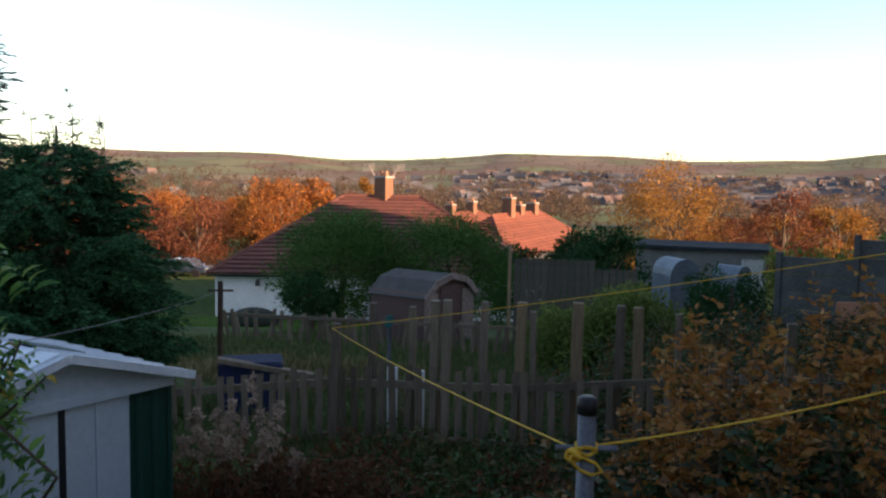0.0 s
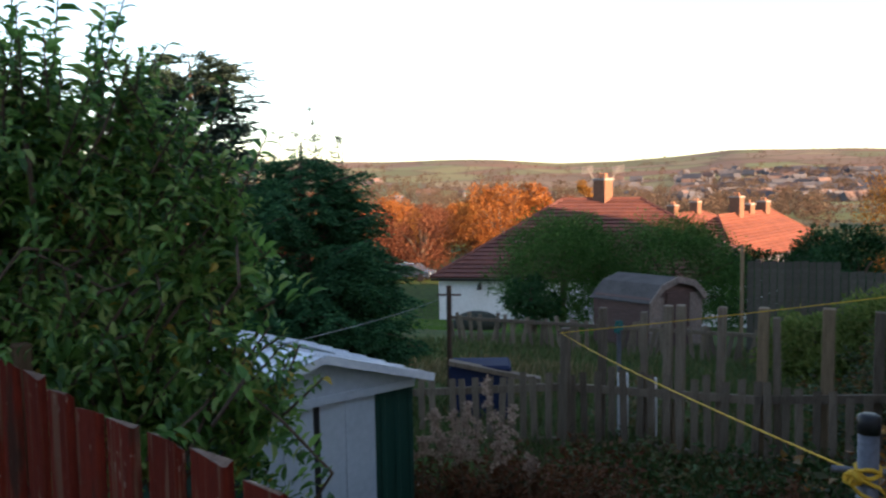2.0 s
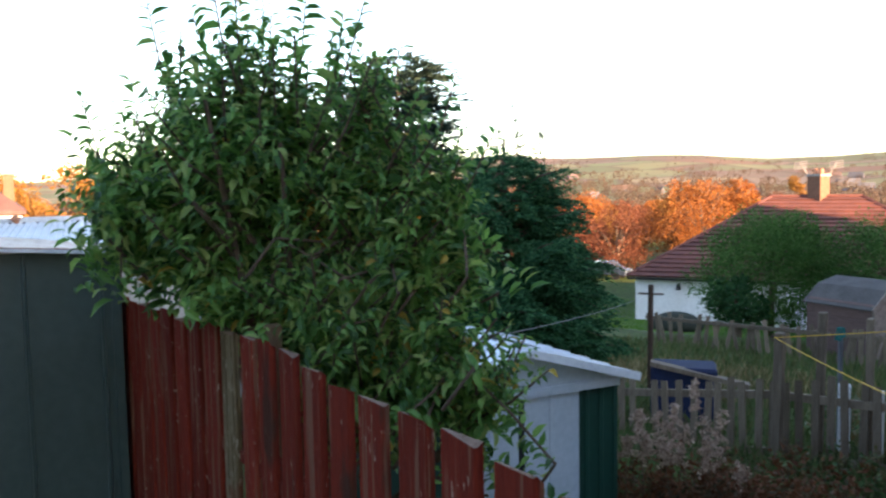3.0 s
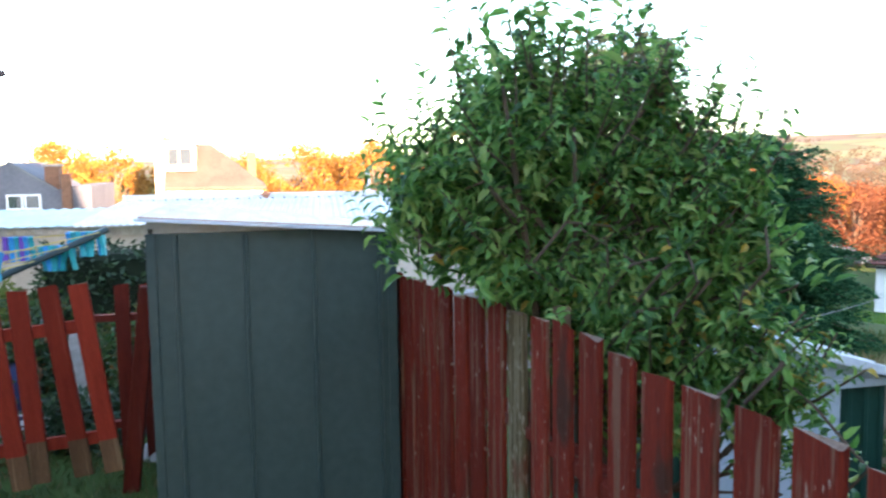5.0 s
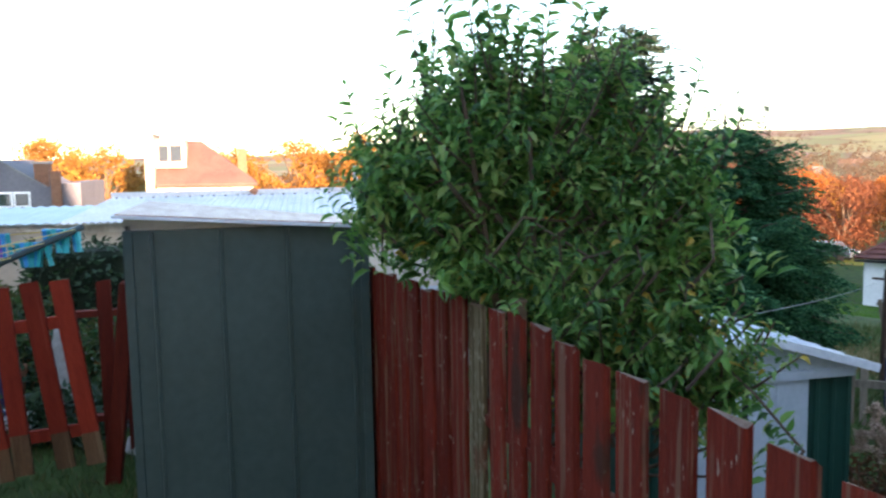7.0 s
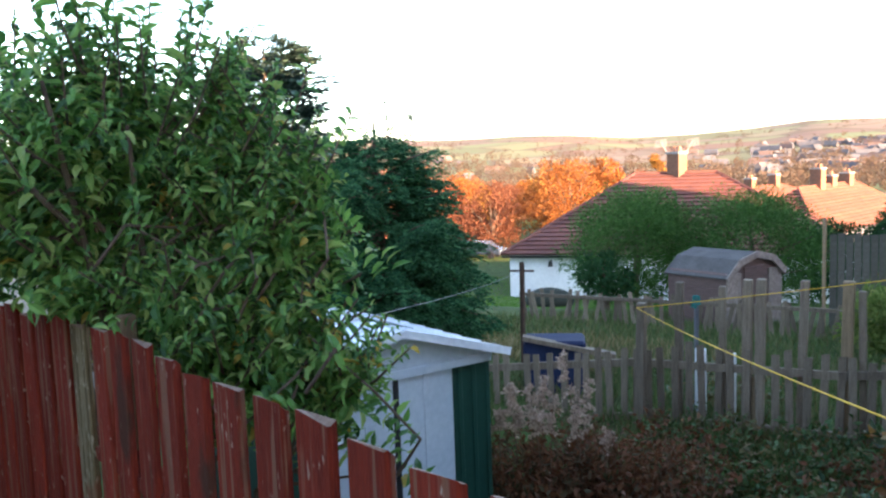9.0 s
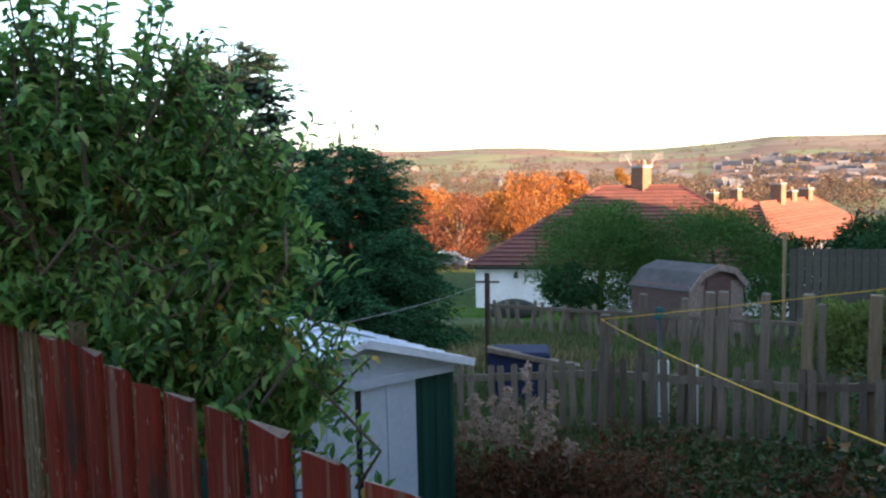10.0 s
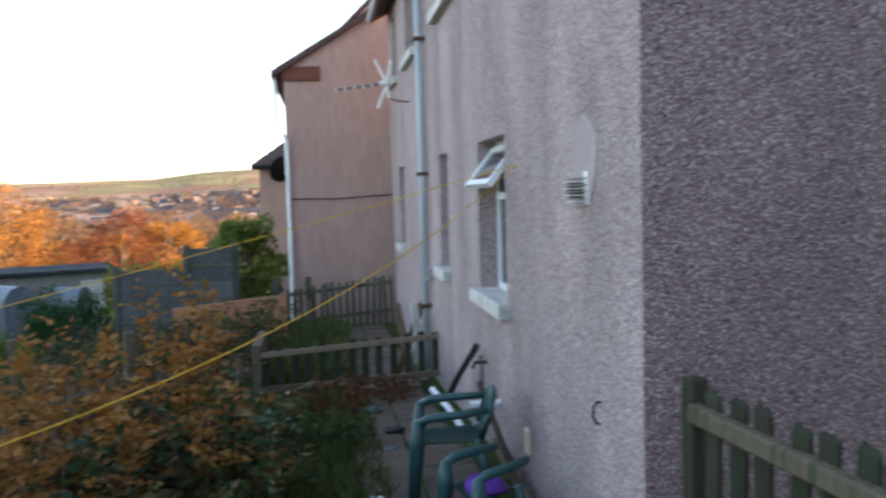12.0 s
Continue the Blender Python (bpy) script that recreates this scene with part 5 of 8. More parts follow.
h, m = hip_house("bungalow", (-34.0, 28.2, -5.2), 38.0, 17.0, 15.0, -5.6, -3.10, 0.70, "white rendered bungalow with a brown tiled hipped roof", M_BUNGTILE, M_WHITEWALL,
                 ridge=(6.0, 10.6), chimneys=((8.4, 7.5, 0.80, 1.85, 2),), courses=20)
wl = thing("wall_light", m @ Vector((2.2, -0.1, -3.5)), "small dark outside light on the bungalow wall", "lamp")
part("lamp", tube([m @ Vector((2.2, 0, -3.42)), m @ Vector((2.2, -0.25, -3.47)), m @ Vector((2.2, -0.28, -3.72))], [0.06, 0.1, 0.14], 8), M_BLACK, wl)
for dx in (-0.9, 0.9):
    ae = thing("roof_aerial", m @ Vector((8.4 + dx, 7.5, 1.95)), "thin television aerial on the bungalow chimney", "aerial")
    bm = tube([(8.4 + dx * 0.3, 7.5, 1.45), (8.4 + dx, 7.5, 2.6)], 0.04, 5)
    for k in range(4):
        bm = join(bm, tube([(8.4 + dx - 0.35, 7.3 + 0.15 * k, 2.25 + 0.12 * k), (8.4 + dx + 0.35, 7.3 + 0.15 * k, 2.35 + 0.12 * k)], 0.03, 4))
    bm.transform(m)
    part("aerial", bm, M_CONC, ae)
hip_house("tiled_house", (-33.26, 55.98, -6.5), 100.0, 23.0, 7.0, -7.5, -4.37, -1.27, "red tiled hipped-roof house lit by the low sun", M_REDTILE, M_GREYWALL, ridge=(5.5, 18.0), chimneys=((9.5, 3.5, 0.95, 0.13, 2), (12.5, 3.5, 0.6, -0.57, 1), (16.0, 3.5, 0.9, -0.47, 2)), courses=14)
hip_house("rear_house", (-47.32, 71.80, -7.0), 100.0, 15.0, 7.0, -8, -3.98, -1.98, "tiled house behind, with brick chimneys", M_REDTILE, M_GREYWALL, ridge=(4.0, 11.0), chimneys=((3.2, 3.5, 0.9, -1.08, 2), (9.0, 3.5, 0.9, -0.88, 2)), courses=10)


def left_house():
    """Two-storey harled house beyond the leaning fence."""
    P0, ang = Vector((-14.0, -4.3, 0)), -5.0
    L = 13.0
    m = Matrix.Translation(P0) @ pose(0, 0, 0, 0, 0, ang)   # x runs from the far corner towards the camera, outer face +y
    m = m @ Matrix.Scale(-1, 4, (0, 1, 0))
    h = thing("harled_house", (-9, -8, -0.6), "two-storey beige harled house with white windows", "house")
    holes = [(4.02, 4.92, 2.32, 3.40), (1.74, 2.42, 2.30, 3.32), (0.68, 1.04, 2.28, 3.28), (3.80, 4.92, 0.20, 1.26), (1.52, 2.55, -0.50, 1.28), (0.36, 0.70, -0.10, 1.30), (6.4, 7.4, 2.35, 3.38), (6.4, 7.4, 0.4, 1.25)]
    bm = holed(L, -1.0, 3.50, 0.3, holes)
    bm.transform(m)
    bmesh.ops.reverse_faces(bm, faces=bm.faces[:])
    part("front_wall", bm, M_BEIGE, h)
    part("side_wall", cuboid(0, 0.3, 0.3, 8, -1, 3.50, m), M_BEIGE, h)
    part("side_wall", cuboid(L - 0.3, L, 0.3, 8, -1, 3.50, m), M_BEIGE, h)
    part("floor", cuboid(0.3, L - 0.3, 0.3, 8, 1.7, 1.85, m), M_WHITEWALL, h)
    part("partition", cuboid(0.3, L - 0.3, 2.5, 2.6, -1, 3.50, m), M_WHITEWALL, h)
    rf = part("roof", slab([m @ Vector(p) for p in ((-0.12, -0.32, 3.48), (L, -0.32, 3.48), (L, 4.2, 4.45), (3.6, 4.2, 4.45))], 0.12), M_REDTILE, h, "red-brown tiled roof")
    part("roof_hip", slab([m @ Vector(p) for p in ((-0.12, -0.32, 3.48), (3.6, 4.2, 4.45), (3.6, 4.3, 4.45), (-0.12, 8.3, 3.48))], 0.12), M_REDTILE, h)
    for k in range(16):
        x = -0.1 + 0.185 * k
        part("eave_tile", cuboid(x, x + 0.15, -0.40, -0.25, 3.40, 3.49, m, 0.01), M_DARKTILE, h)
    part("fascia", cuboid(2.9, L, -0.36, -0.24, 3.36, 3.48, m), M_UPVC, h, "white fascia board and gutter")
    part("soffit", cuboid(-0.25, 2.9, -0.28, -0.02, 3.38, 3.42, m), M_DARKTILE, h)
    lab = "white plastic window in the harled wall"
    for i, (u0, u1, z0, z1) in enumerate(holes):
        wide = u1 - u0 > 0.7
        window("window_%d" % (i + 7), u0, u1, z0, z1, m, lab, mullions=((u0 * 0.6 + u1 * 0.4),) if wide else (), transom=None if wide else z0 + 0.62 * (z1 - z0), depth=0.045)
    d = thing("satellite_dish", m @ Vector((3.42, -0.1, 1.86)), "dark grey satellite dish on the harled wall", "dish")
    c = m @ Vector((3.36, -0.26, 1.88))
    part("reflector", dish_mesh(c, 0.19, -15, 12), M_DISH, d, smooth=True)
    part("arm", tube([m @ Vector((3.42, 0, 1.86)), m @ Vector((3.40, -0.22, 1.85)), m @ Vector((3.22, -0.50, 1.84))], 0.016, 6), M_BLACK, d)
    part("receiver", tube([m @ Vector((3.22, -0.52, 1.80)), m @ Vector((3.20, -0.46, 1.87))], 0.032, 8), M_BLACK, d)
    pp = thing("soil_pipe", m @ Vector((5.3, -0.06, -0.6)), "pale grey soil pipe with side branches on the harled wall", "pipe")
    part("pipe", tube([m @ Vector((5.32, -0.07, -0.8)), m @ Vector((5.32, -0.07, 3.0)), m @ Vector((4.95, -0.2, 3.5))], 0.075, 10), M_PIPE, pp, smooth=True)
    for z in (1.55, 1.75):
        part("branch", tube([m @ Vector((5.35, -0.08, z)), m @ Vector((5.9, -0.08, z + 0.12))], 0.05, 8), M_PIPE, pp)
    q = thing("corner_pipe", m @ Vector((-0.03, -0.06, -0.6)), "white downpipe at the corner of the harled house", "pipe")
    part("pipe", tube([m @ Vector((0.02, -0.08, -0.8)), m @ Vector((0.02, -0.08, 3.1)), m @ Vector((-0.25, -0.2, 3.5))], 0.05, 10), M_PIPE, q, smooth=True)
    part("waste", tube([m @ Vector((0.9, -0.06, 1.85)), m @ Vector((0.05, -0.08, 1.80))], 0.05, 8), M_UPVC, q)
    part("waste", tube([m @ Vector((0.6, -0.06, 2.12)), m @ Vector((0.05, -0.08, 2.08))], 0.025, 8), M_PIPE, q)
    s = thing("lintel_ledge", m @ Vector((2.0, -0.05, 1.48)), "thin stone ledge over the lower window", "ledge")
    part("ledge", cuboid(1.45, 2.65, -0.07, 0.0, 1.46, 1.52, m, 0.01), M_CONC, s)


left_house()


def corrugated(name, quad, n, thick, material, parent):
    """A ribbed sheet over four corners: quad[0]-quad[1] is the eave, quad[3]-quad[2] the ridge."""
    a, b, c, d = [Vector(p) for p in quad]
    verts, faces = [], []
    for i in range(n * 2 + 1):
        t = i / (n * 2)
        up = Vector((0, 0, 0.03 if i % 2 else 0))
        verts += [a.lerp(b, t) + up, d.lerp(c, t) + up, a.lerp(b, t) + up - Vector((0, 0, thick)), d.lerp(c, t) + up - Vector((0, 0, thick))]
    for i in range(n * 2):
        k = 4 * i
        faces += [(k, k + 4, k + 5, k + 1), (k + 2, k + 3, k + 7, k + 6), (k, k + 2, k + 6, k + 4), (k + 1, k + 5, k + 7, k + 3)]
    return link(name, data_mesh(name, verts, faces, material), parent)


def lockups():
    """The row of garages with white corrugated roofs."""
    g = thing("garage_block", (-14, -1, -0.4), "long cream garage with a white corrugated roof", "garage")
    part("wall", cuboid(-15.5, -12.9, -2.75, 3.2, -1.0, 1.14), M_CREAMWALL, g)
    part("fascia", cuboid(-12.9, -12.84, -2.8, 3.3, 1.06, 1.19), M_SILL, g)
    corrugated("roof", [(-12.6, -2.85, 1.205), (-12.6, 3.4, 1.225), (-14.9, 3.4, 1.45), (-14.9, -2.45, 1.455)], 60, 0.02, M_SHEETROOF, g)
    corrugated("rear_roof", [(-17.2, 3.4, 1.18), (-17.2, -2.45, 1.18), (-14.9, -2.45, 1.455), (-14.9, 3.4, 1.45)], 60, 0.02, M_SHEETROOF, g)
    part("ridge_cap", beam((-14.9, -2.45, 1.475), (-14.9, 3.4, 1.47), 0.16, 0.02), M_SHEETROOF, g)
    # Dark blocks stand in for the shaded gaps below the ridge cap.
    first = part("ridge_gap_shade", cuboid(-14.93, -14.86, -2.40, -2.29, 1.44, 1.468), M_ROOFEDGE, g)
    for k in range(1, 30):
        link("ridge_gap_shade", first.data, g).matrix_world = Matrix.Translation((0, 0.195 * k, 0)) @ first.matrix_world
    cw = thing("roof_cowl", (-14.9, -0.13, 1.45), "small rusty cowl on the garage ridge", "vent")
    part("cowl", tube([(-14.9, -0.13, 1.44), (-14.9, -0.13, 1.50), (-14.9, -0.13, 1.52), (-14.9, -0.13, 1.58)], [0.05, 0.05, 0.09, 0.03], 10), M_POT, cw)
    vp = thing("vent_pipe", (-14.9, 1.64, 1.45), "white plastic vent pipe standing over the garage roof", "pipe")
    part("pipe", tube([(-14.9, 1.64, 1.40), (-14.9, 1.64, 1.92)], 0.04, 10), M_UPVC, vp, smooth=True)
    q = thing("low_garage", (-15.5, -5.6, -0.6), "low garage with a pale green corrugated roof", "garage")
    part("wall", cuboid(-17.0, -14.3, -7.0, -2.9, -1.0, 1.06), M_CREAMWALL, q)
    part("fascia", cuboid(-14.3, -14.24, -7.0, -2.9, 1.0, 1.10), M_SILL, q)
    corrugated("roof", [(-14.1, -7.2, 1.115), (-14.1, -2.8, 1.115), (-16.8, -2.6, 1.25), (-16.8, -7.2, 1.25)], 22, 0.02, M_GREENROOF, q)
    d = thing("dormer_house", (-44, -2, -1), "white house with a red tiled roof and a square dormer", "house")
    part("wall", cuboid(-46, -41.5, -4.35, 0.1, -2, 1.02), M_CREAMWALL, d)
    part("gable_wall", cuboid(-45, -41.3, -4.80, -4.40, -2, 3.28), M_CONC, d)
    part("gable_coping", cuboid(-45.05, -41.22, -4.86, -4.34, 3.28, 3.36), M_CONC, d)
    part("roof", slab([(-41.2, -4.40, 1.03), (-41.2, 0.25, 0.98), (-44.0, -2.35, 3.05), (-44.0, -4.40, 3.05)], 0.15), M_DARKTILE, d)
    part("roof_side", slab([(-41.2, 0.25, 0.98), (-47, 0.25, 0.98), (-44.0, -2.35, 3.05), (-44.0, -2.40, 3.05)], 0.15), M_DARKTILE, d)
    dm = part("dormer", cuboid(-43.5, -41.9, -4.39, -3.02, 1.75, 3.0), M_CREAMWALL, d, "white square dormer")
    part("dormer_roof", cuboid(-43.6, -41.8, -4.39, -2.94, 3.0, 3.07), M_CONC, dm)
    for y0, y1 in ((-4.22, -3.78), (-3.70, -3.18)):
        part("dormer_pane", cuboid(-41.9, -41.86, y0, y1, 2.05, 2.80), M_GLASS, dm)
    for y in (-4.0, -3.0, -2.3, -0.9):
        w = part("window", cuboid(-41.5, -41.44, y, y + 0.62, 0.25, 0.74), M_UPVC, d)
        part("pane", cuboid(-41.44, -41.42, y + 0.06, y + 0.56, 0.31, 0.68), M_GLASS, w)
    ch = part("chimney", cuboid(-44.3, -43.7, -0.62, -0.18, 0.9, 2.62), M_BRICK, d)
    part("chimney_cap", cuboid(-44.36, -43.64, -0.68, -0.12, 2.62, 2.72), M_CONC, ch)
    gh = thing("grey_house", (-32, -8, -1), "grey rendered house with a slate gable roof", "house")
    bm = prism([(-10.2, -2), (-5.8, -2), (-5.8, 1.38), (-6.4, 1.38), (-6.92, 1.25), (-8.38, 2.2), (-10.2, 1.05)], 0, 5)
    bm.transform(Matrix.Translation((-31.0, 0, 0)) @ Matrix(((0, -1, 0, 0), (1, 0, 0, 0), (0, 0, 1, 0), (0, 0, 0, 1))))
    part("wall", bm, M_GREYWALL, gh)
    part("verge", beam((-31.02, -8.38, 2.23), (-31.02, -6.9, 1.27), 0.10, 0.06), M_SLATE, gh)
    for y in (-8.48, -7.92):
        w = part("window", cuboid(-31.0, -30.94, y, y + 0.52, 0.6, 1.12), M_UPVC, gh)
        part("pane", cuboid(-30.94, -30.92, y + 0.06, y + 0.46, 0.66, 1.06), M_GLASS, w)
    ch = part("chimney", cuboid(-31.9, -31.3, -7.32, -6.86, 1.0, 2.05), M_BRICK, gh)
    part("chimney_cap", cuboid(-31.95, -31.25, -7.37, -6.81, 2.05, 2.13), M_CONC, ch)
    part("flue", cuboid(-31.0, -30.8, -6.70, -6.40, 0.3, 1.80), M_BRICK, gh)


M_GREENROOF = mat("pale_green_roof", (0.34, 0.44, 0.44), (0.46, 0.56, 0.55), 2, 0.5)
lockups()


# ---- plants ----
def unit(v):
    return v / (np.linalg.norm(v, axis=-1, keepdims=True) + 1e-9)


def curled(name, C, D, S, wide, material, parent, label="", seed=0):
    """Leaves near the camera: two lengths each, cupped along the midrib and arching down to the tip."""
    rng = np.random.default_rng(seed)
    C, D, S = np.asarray(C, float), unit(np.asarray(D, float)), np.asarray(S, float)[:, None]
    side = unit(np.cross(D, [0, 0, 1.0] + rng.normal(0, 0.42, D.shape)))
    nrm = np.cross(side, D)
    e = S * wide / 2
    arch = rng.uniform(0.5, 1.7, S.shape)
    q1 = C + D * S * 0.28 + nrm * S * 0.03
    q2 = C + D * S * 0.62 - nrm * S * 0.05 * arch
    tip = C + D * S * 0.92 - nrm * S * 0.26 * arch
    V = np.stack([C, q1 + side * e * 0.9 + nrm * e * 0.45, q1, q1 - side * e * 0.9 + nrm * e * 0.45, q2 + side * e * 0.85 + nrm * e * 0.4, q2, q2 - side * e * 0.85 + nrm * e * 0.4, tip], 1).reshape(-1, 3)
    i = np.arange(len(C))[:, None] * 8
    F = np.concatenate([i + np.array(t)[None] for t in ((0, 2, 1), (0, 3, 2), (1, 2, 5), (1, 5, 4), (2, 3, 6), (2, 6, 5), (4, 5, 7), (5, 6, 7))], 0)
    return link(name, data_mesh(name, V, F, material), parent, label)


def plume_shrub(name, base, label, lobes, leaders, leaf, seed, keep, material=L_BUSH, yellow=60, fill=0):
    """A vase-shaped shrub: upright plumes of paired arching leaves at the outside of several lobes, leafy within."""
    rng = np.random.default_rng(seed)
    ob = thing(name, base, label, "shrub")
    b = np.array(base, float)
    tips = []
    for j, (c, r, n) in enumerate(lobes):
        c, r = np.array(c), np.array(r)
        for k in range(n):
            v = unit(rng.normal(size=3))
            v[2] = abs(v[2]) if rng.random() < 0.55 else v[2]
            f = rng.uniform(0.30, 1.0) ** 0.5
            tip = c + v * r * f * (1 + 0.12 * math.sin(5 * v[0] + 4 * v[1] + 2 * c[1]))
            d = unit(v * [0.95, 0.95, 0.3] + [0, 0, 0.62 if v[2] > -0.25 else 0.02] + rng.normal(0, 0.2, 3))
            tips.append((tip, d, rng.uniform(0.26, 0.46), 0.82 if j in (1, 3) else 1.0))
    for x, y, z in [(x + u, y + v, z - w) for x, y, z in leaders for u, v, w in ((0, 0, -0.05), (0.07, 0.09, 0.10), (-0.06, -0.05, 0.20))]:
        tips.append((np.array([x, y, z]), unit(np.array([(x + 2.7) * 0.4 + rng.normal(0, 0.12), (y - 0.55) * 0.55 + rng.normal(0, 0.10), 1.0])), rng.uniform(0.42, 0.58), 1.0))
    C, D, S = [], [], []
    for k, (tip, d, ln, sz) in enumerate(tips):
        out = unit((tip - b) * [1, 1, 0])
        root = tip - d * ln - out * ln * 0.18
        mid = (root + tip) / 2 + out * ln * 0.08
        lead = k >= len(tips) - 3 * len(leaders)
        n = int(ln / (0.0170 if lead else 0.0135))
        t = ((np.arange(n) + 0.7) / n)[:, None]
        p = (1 - t) ** 2 * root + 2 * t * (1 - t) * mid + t ** 2 * tip
        tang = unit(2 * (1 - t) * (mid - root) + 2 * t * (tip - mid))
        a = rng.uniform(0, 6.28)
        s0 = unit(np.cross(tang, [math.cos(a), math.sin(a), 0.2]))
        s1 = np.cross(tang, s0)
        ph = (np.arange(n) % 2)[:, None] * 3.1416 + np.arange(n)[:, None] * (0.16 if lead else 0.22)
        side = s0 * np.cos(ph) + s1 * np.sin(ph)
        C.append(p)
        D.append(side + tang * (0.16 + 0.5 * t ** 2) + rng.normal(0, 0.18, p.shape))
        S.append(leaf * sz * rng.uniform(0.7, 1.15, n) * np.clip(1.12 - 0.5 * t[:, 0] ** 3, 0.5, 1.1) * (1.4 if lead else 1.0))
        if keep(np.stack([tip, mid, root, root - out * 0.1 - [0, 0, 0.12]]) - [0, 0, 0.06]).all() and (k % 3 == 0 or k >= len(tips) - 3 * len(leaders)):
            part("twig", tube([root - out * 0.1 - [0, 0, 0.12], root, mid, tip], [0.006, 0.005, 0.004, 0.0025], 5, False), M_BARK, ob)
    if fill:
        c, r, _ = lobes[0]
        v = unit(rng.normal(size=(fill, 3)))
        C.append(np.array(c) + v * np.array(r) * rng.uniform(0.15, 0.8, (fill, 1)) + [0, 0, -0.12])
        D.append(v * [1, 1, 0.3] + rng.normal(0, 0.4, v.shape))
        S.append(leaf * sz * rng.uniform(0.7, 1.1, fill))
    C, D, S = cat(*C), cat(*D), np.concatenate(S)
    ok = keep(C + unit(D) * 0.04)
    C, D, S = C[ok], D[ok], S[ok]
    c0 = np.array(lobes[0][0])
    for k in range(8 if fill else 3):
        a = k * 0.8
        g = 0.30 if fill else 0.05
        q = c0 + [g * math.cos(a), g * math.sin(a) + 0.05, (0.15 + 0.12 * (k % 3)) * (1 if fill else -1)]
        bend = (b + q) / 2 + [0, 0, 0.1] if fill else b * [0.75, 0.75, 0] + q * [0.25, 0.25, 0] + [0, 0, 1.05]
        part("stem", tube([b + [0.06 * math.cos(a), 0.06 * math.sin(a), -0.2], bend, q], [0.022, 0.016, 0.006] if fill else [0.012, 0.009, 0.004], 6, False), M_BARK, ob)
    y = rng.random(len(C)) < yellow / len(C)
    curled("leaves", C[~y], D[~y], S[~y], 0.37, material, ob, seed=seed)
    curled("turned_leaves", C[y], D[y] * [1, 1, -0.4], S[y] * 1.05, 0.5, L_YELLOW, ob, "yellowed leaves", seed=seed)
    return ob


def clear_of_fence(p):
    line = 0.440 + 0.066 * (p[:, 0] + 2.325)
    return (p[:, 1] > line + 0.10) | (p[:, 2] > 1.645)


plume_shrub("tall_shrub", (-2.75, 0.75, 0.2), "large green leafy shrub growing over the red fence",
            [((-2.70, 0.52, 1.99), (0.42, 0.40, 0.53), 260), ((-2.44, 0.86, 1.95), (0.30, 0.26, 0.50), 165), ((-2.72, 0.22, 1.98), (0.26, 0.22, 0.26), 75), ((-2.46, 0.64, 1.62), (0.48, 0.34, 0.28), 90), ((-2.25, 0.87, 1.72), (0.20, 0.17, 0.28), 80), ((-2.33, 0.80, 1.50), (0.34, 0.22, 0.20), 80), ((-2.24, 1.03, 1.86), (0.12, 0.12, 0.30), 45), ((-2.55, 0.42, 1.70), (0.22, 0.14, 0.13), 50), ((-2.98, 0.52, 1.68), (0.24, 0.10, 0.15), 50), ((-2.56, 0.60, 1.66), (0.26, 0.12, 0.17), 60)],
            [(-2.90, 0.30, 2.56), (-2.95, 0.41, 2.48), (-2.83, 0.49, 2.62), (-2.65, 0.52, 2.54), (-2.66, 0.63, 2.49), (-2.73, 0.77, 2.62), (-2.78, 0.87, 2.47), (-2.56, 0.90, 2.54), (-2.52, 0.96, 2.35), (-2.34, 0.99, 2.27), (-2.26, 1.05, 2.26), (-2.29, 0.96, 2.20), (-2.99, 0.10, 2.26), (-2.99, 0.22, 2.24), (-2.99, 0.06, 2.15), (-3.15, 0.48, 2.59), (-3.07, 0.72, 2.65), (-2.97, 0.98, 2.58), (-2.60, 0.46, 2.37), (-2.53, 0.66, 2.41)],
            0.061, 11, clear_of_fence, yellow=130, fill=700)
plume_shrub("overhanging_shrub", (-2.5, 0.82, 0.2), "lower green shrub hanging towards the metal shed",
            [((-2.06, 0.93, 1.54), (0.19, 0.14, 0.20), 34), ((-1.96, 1.00, 1.50), (0.17, 0.14, 0.19), 15), ((-1.99, 0.95, 1.36), (0.10, 0.10, 0.12), 4)], [], 0.058, 12, clear_of_fence, yellow=60)


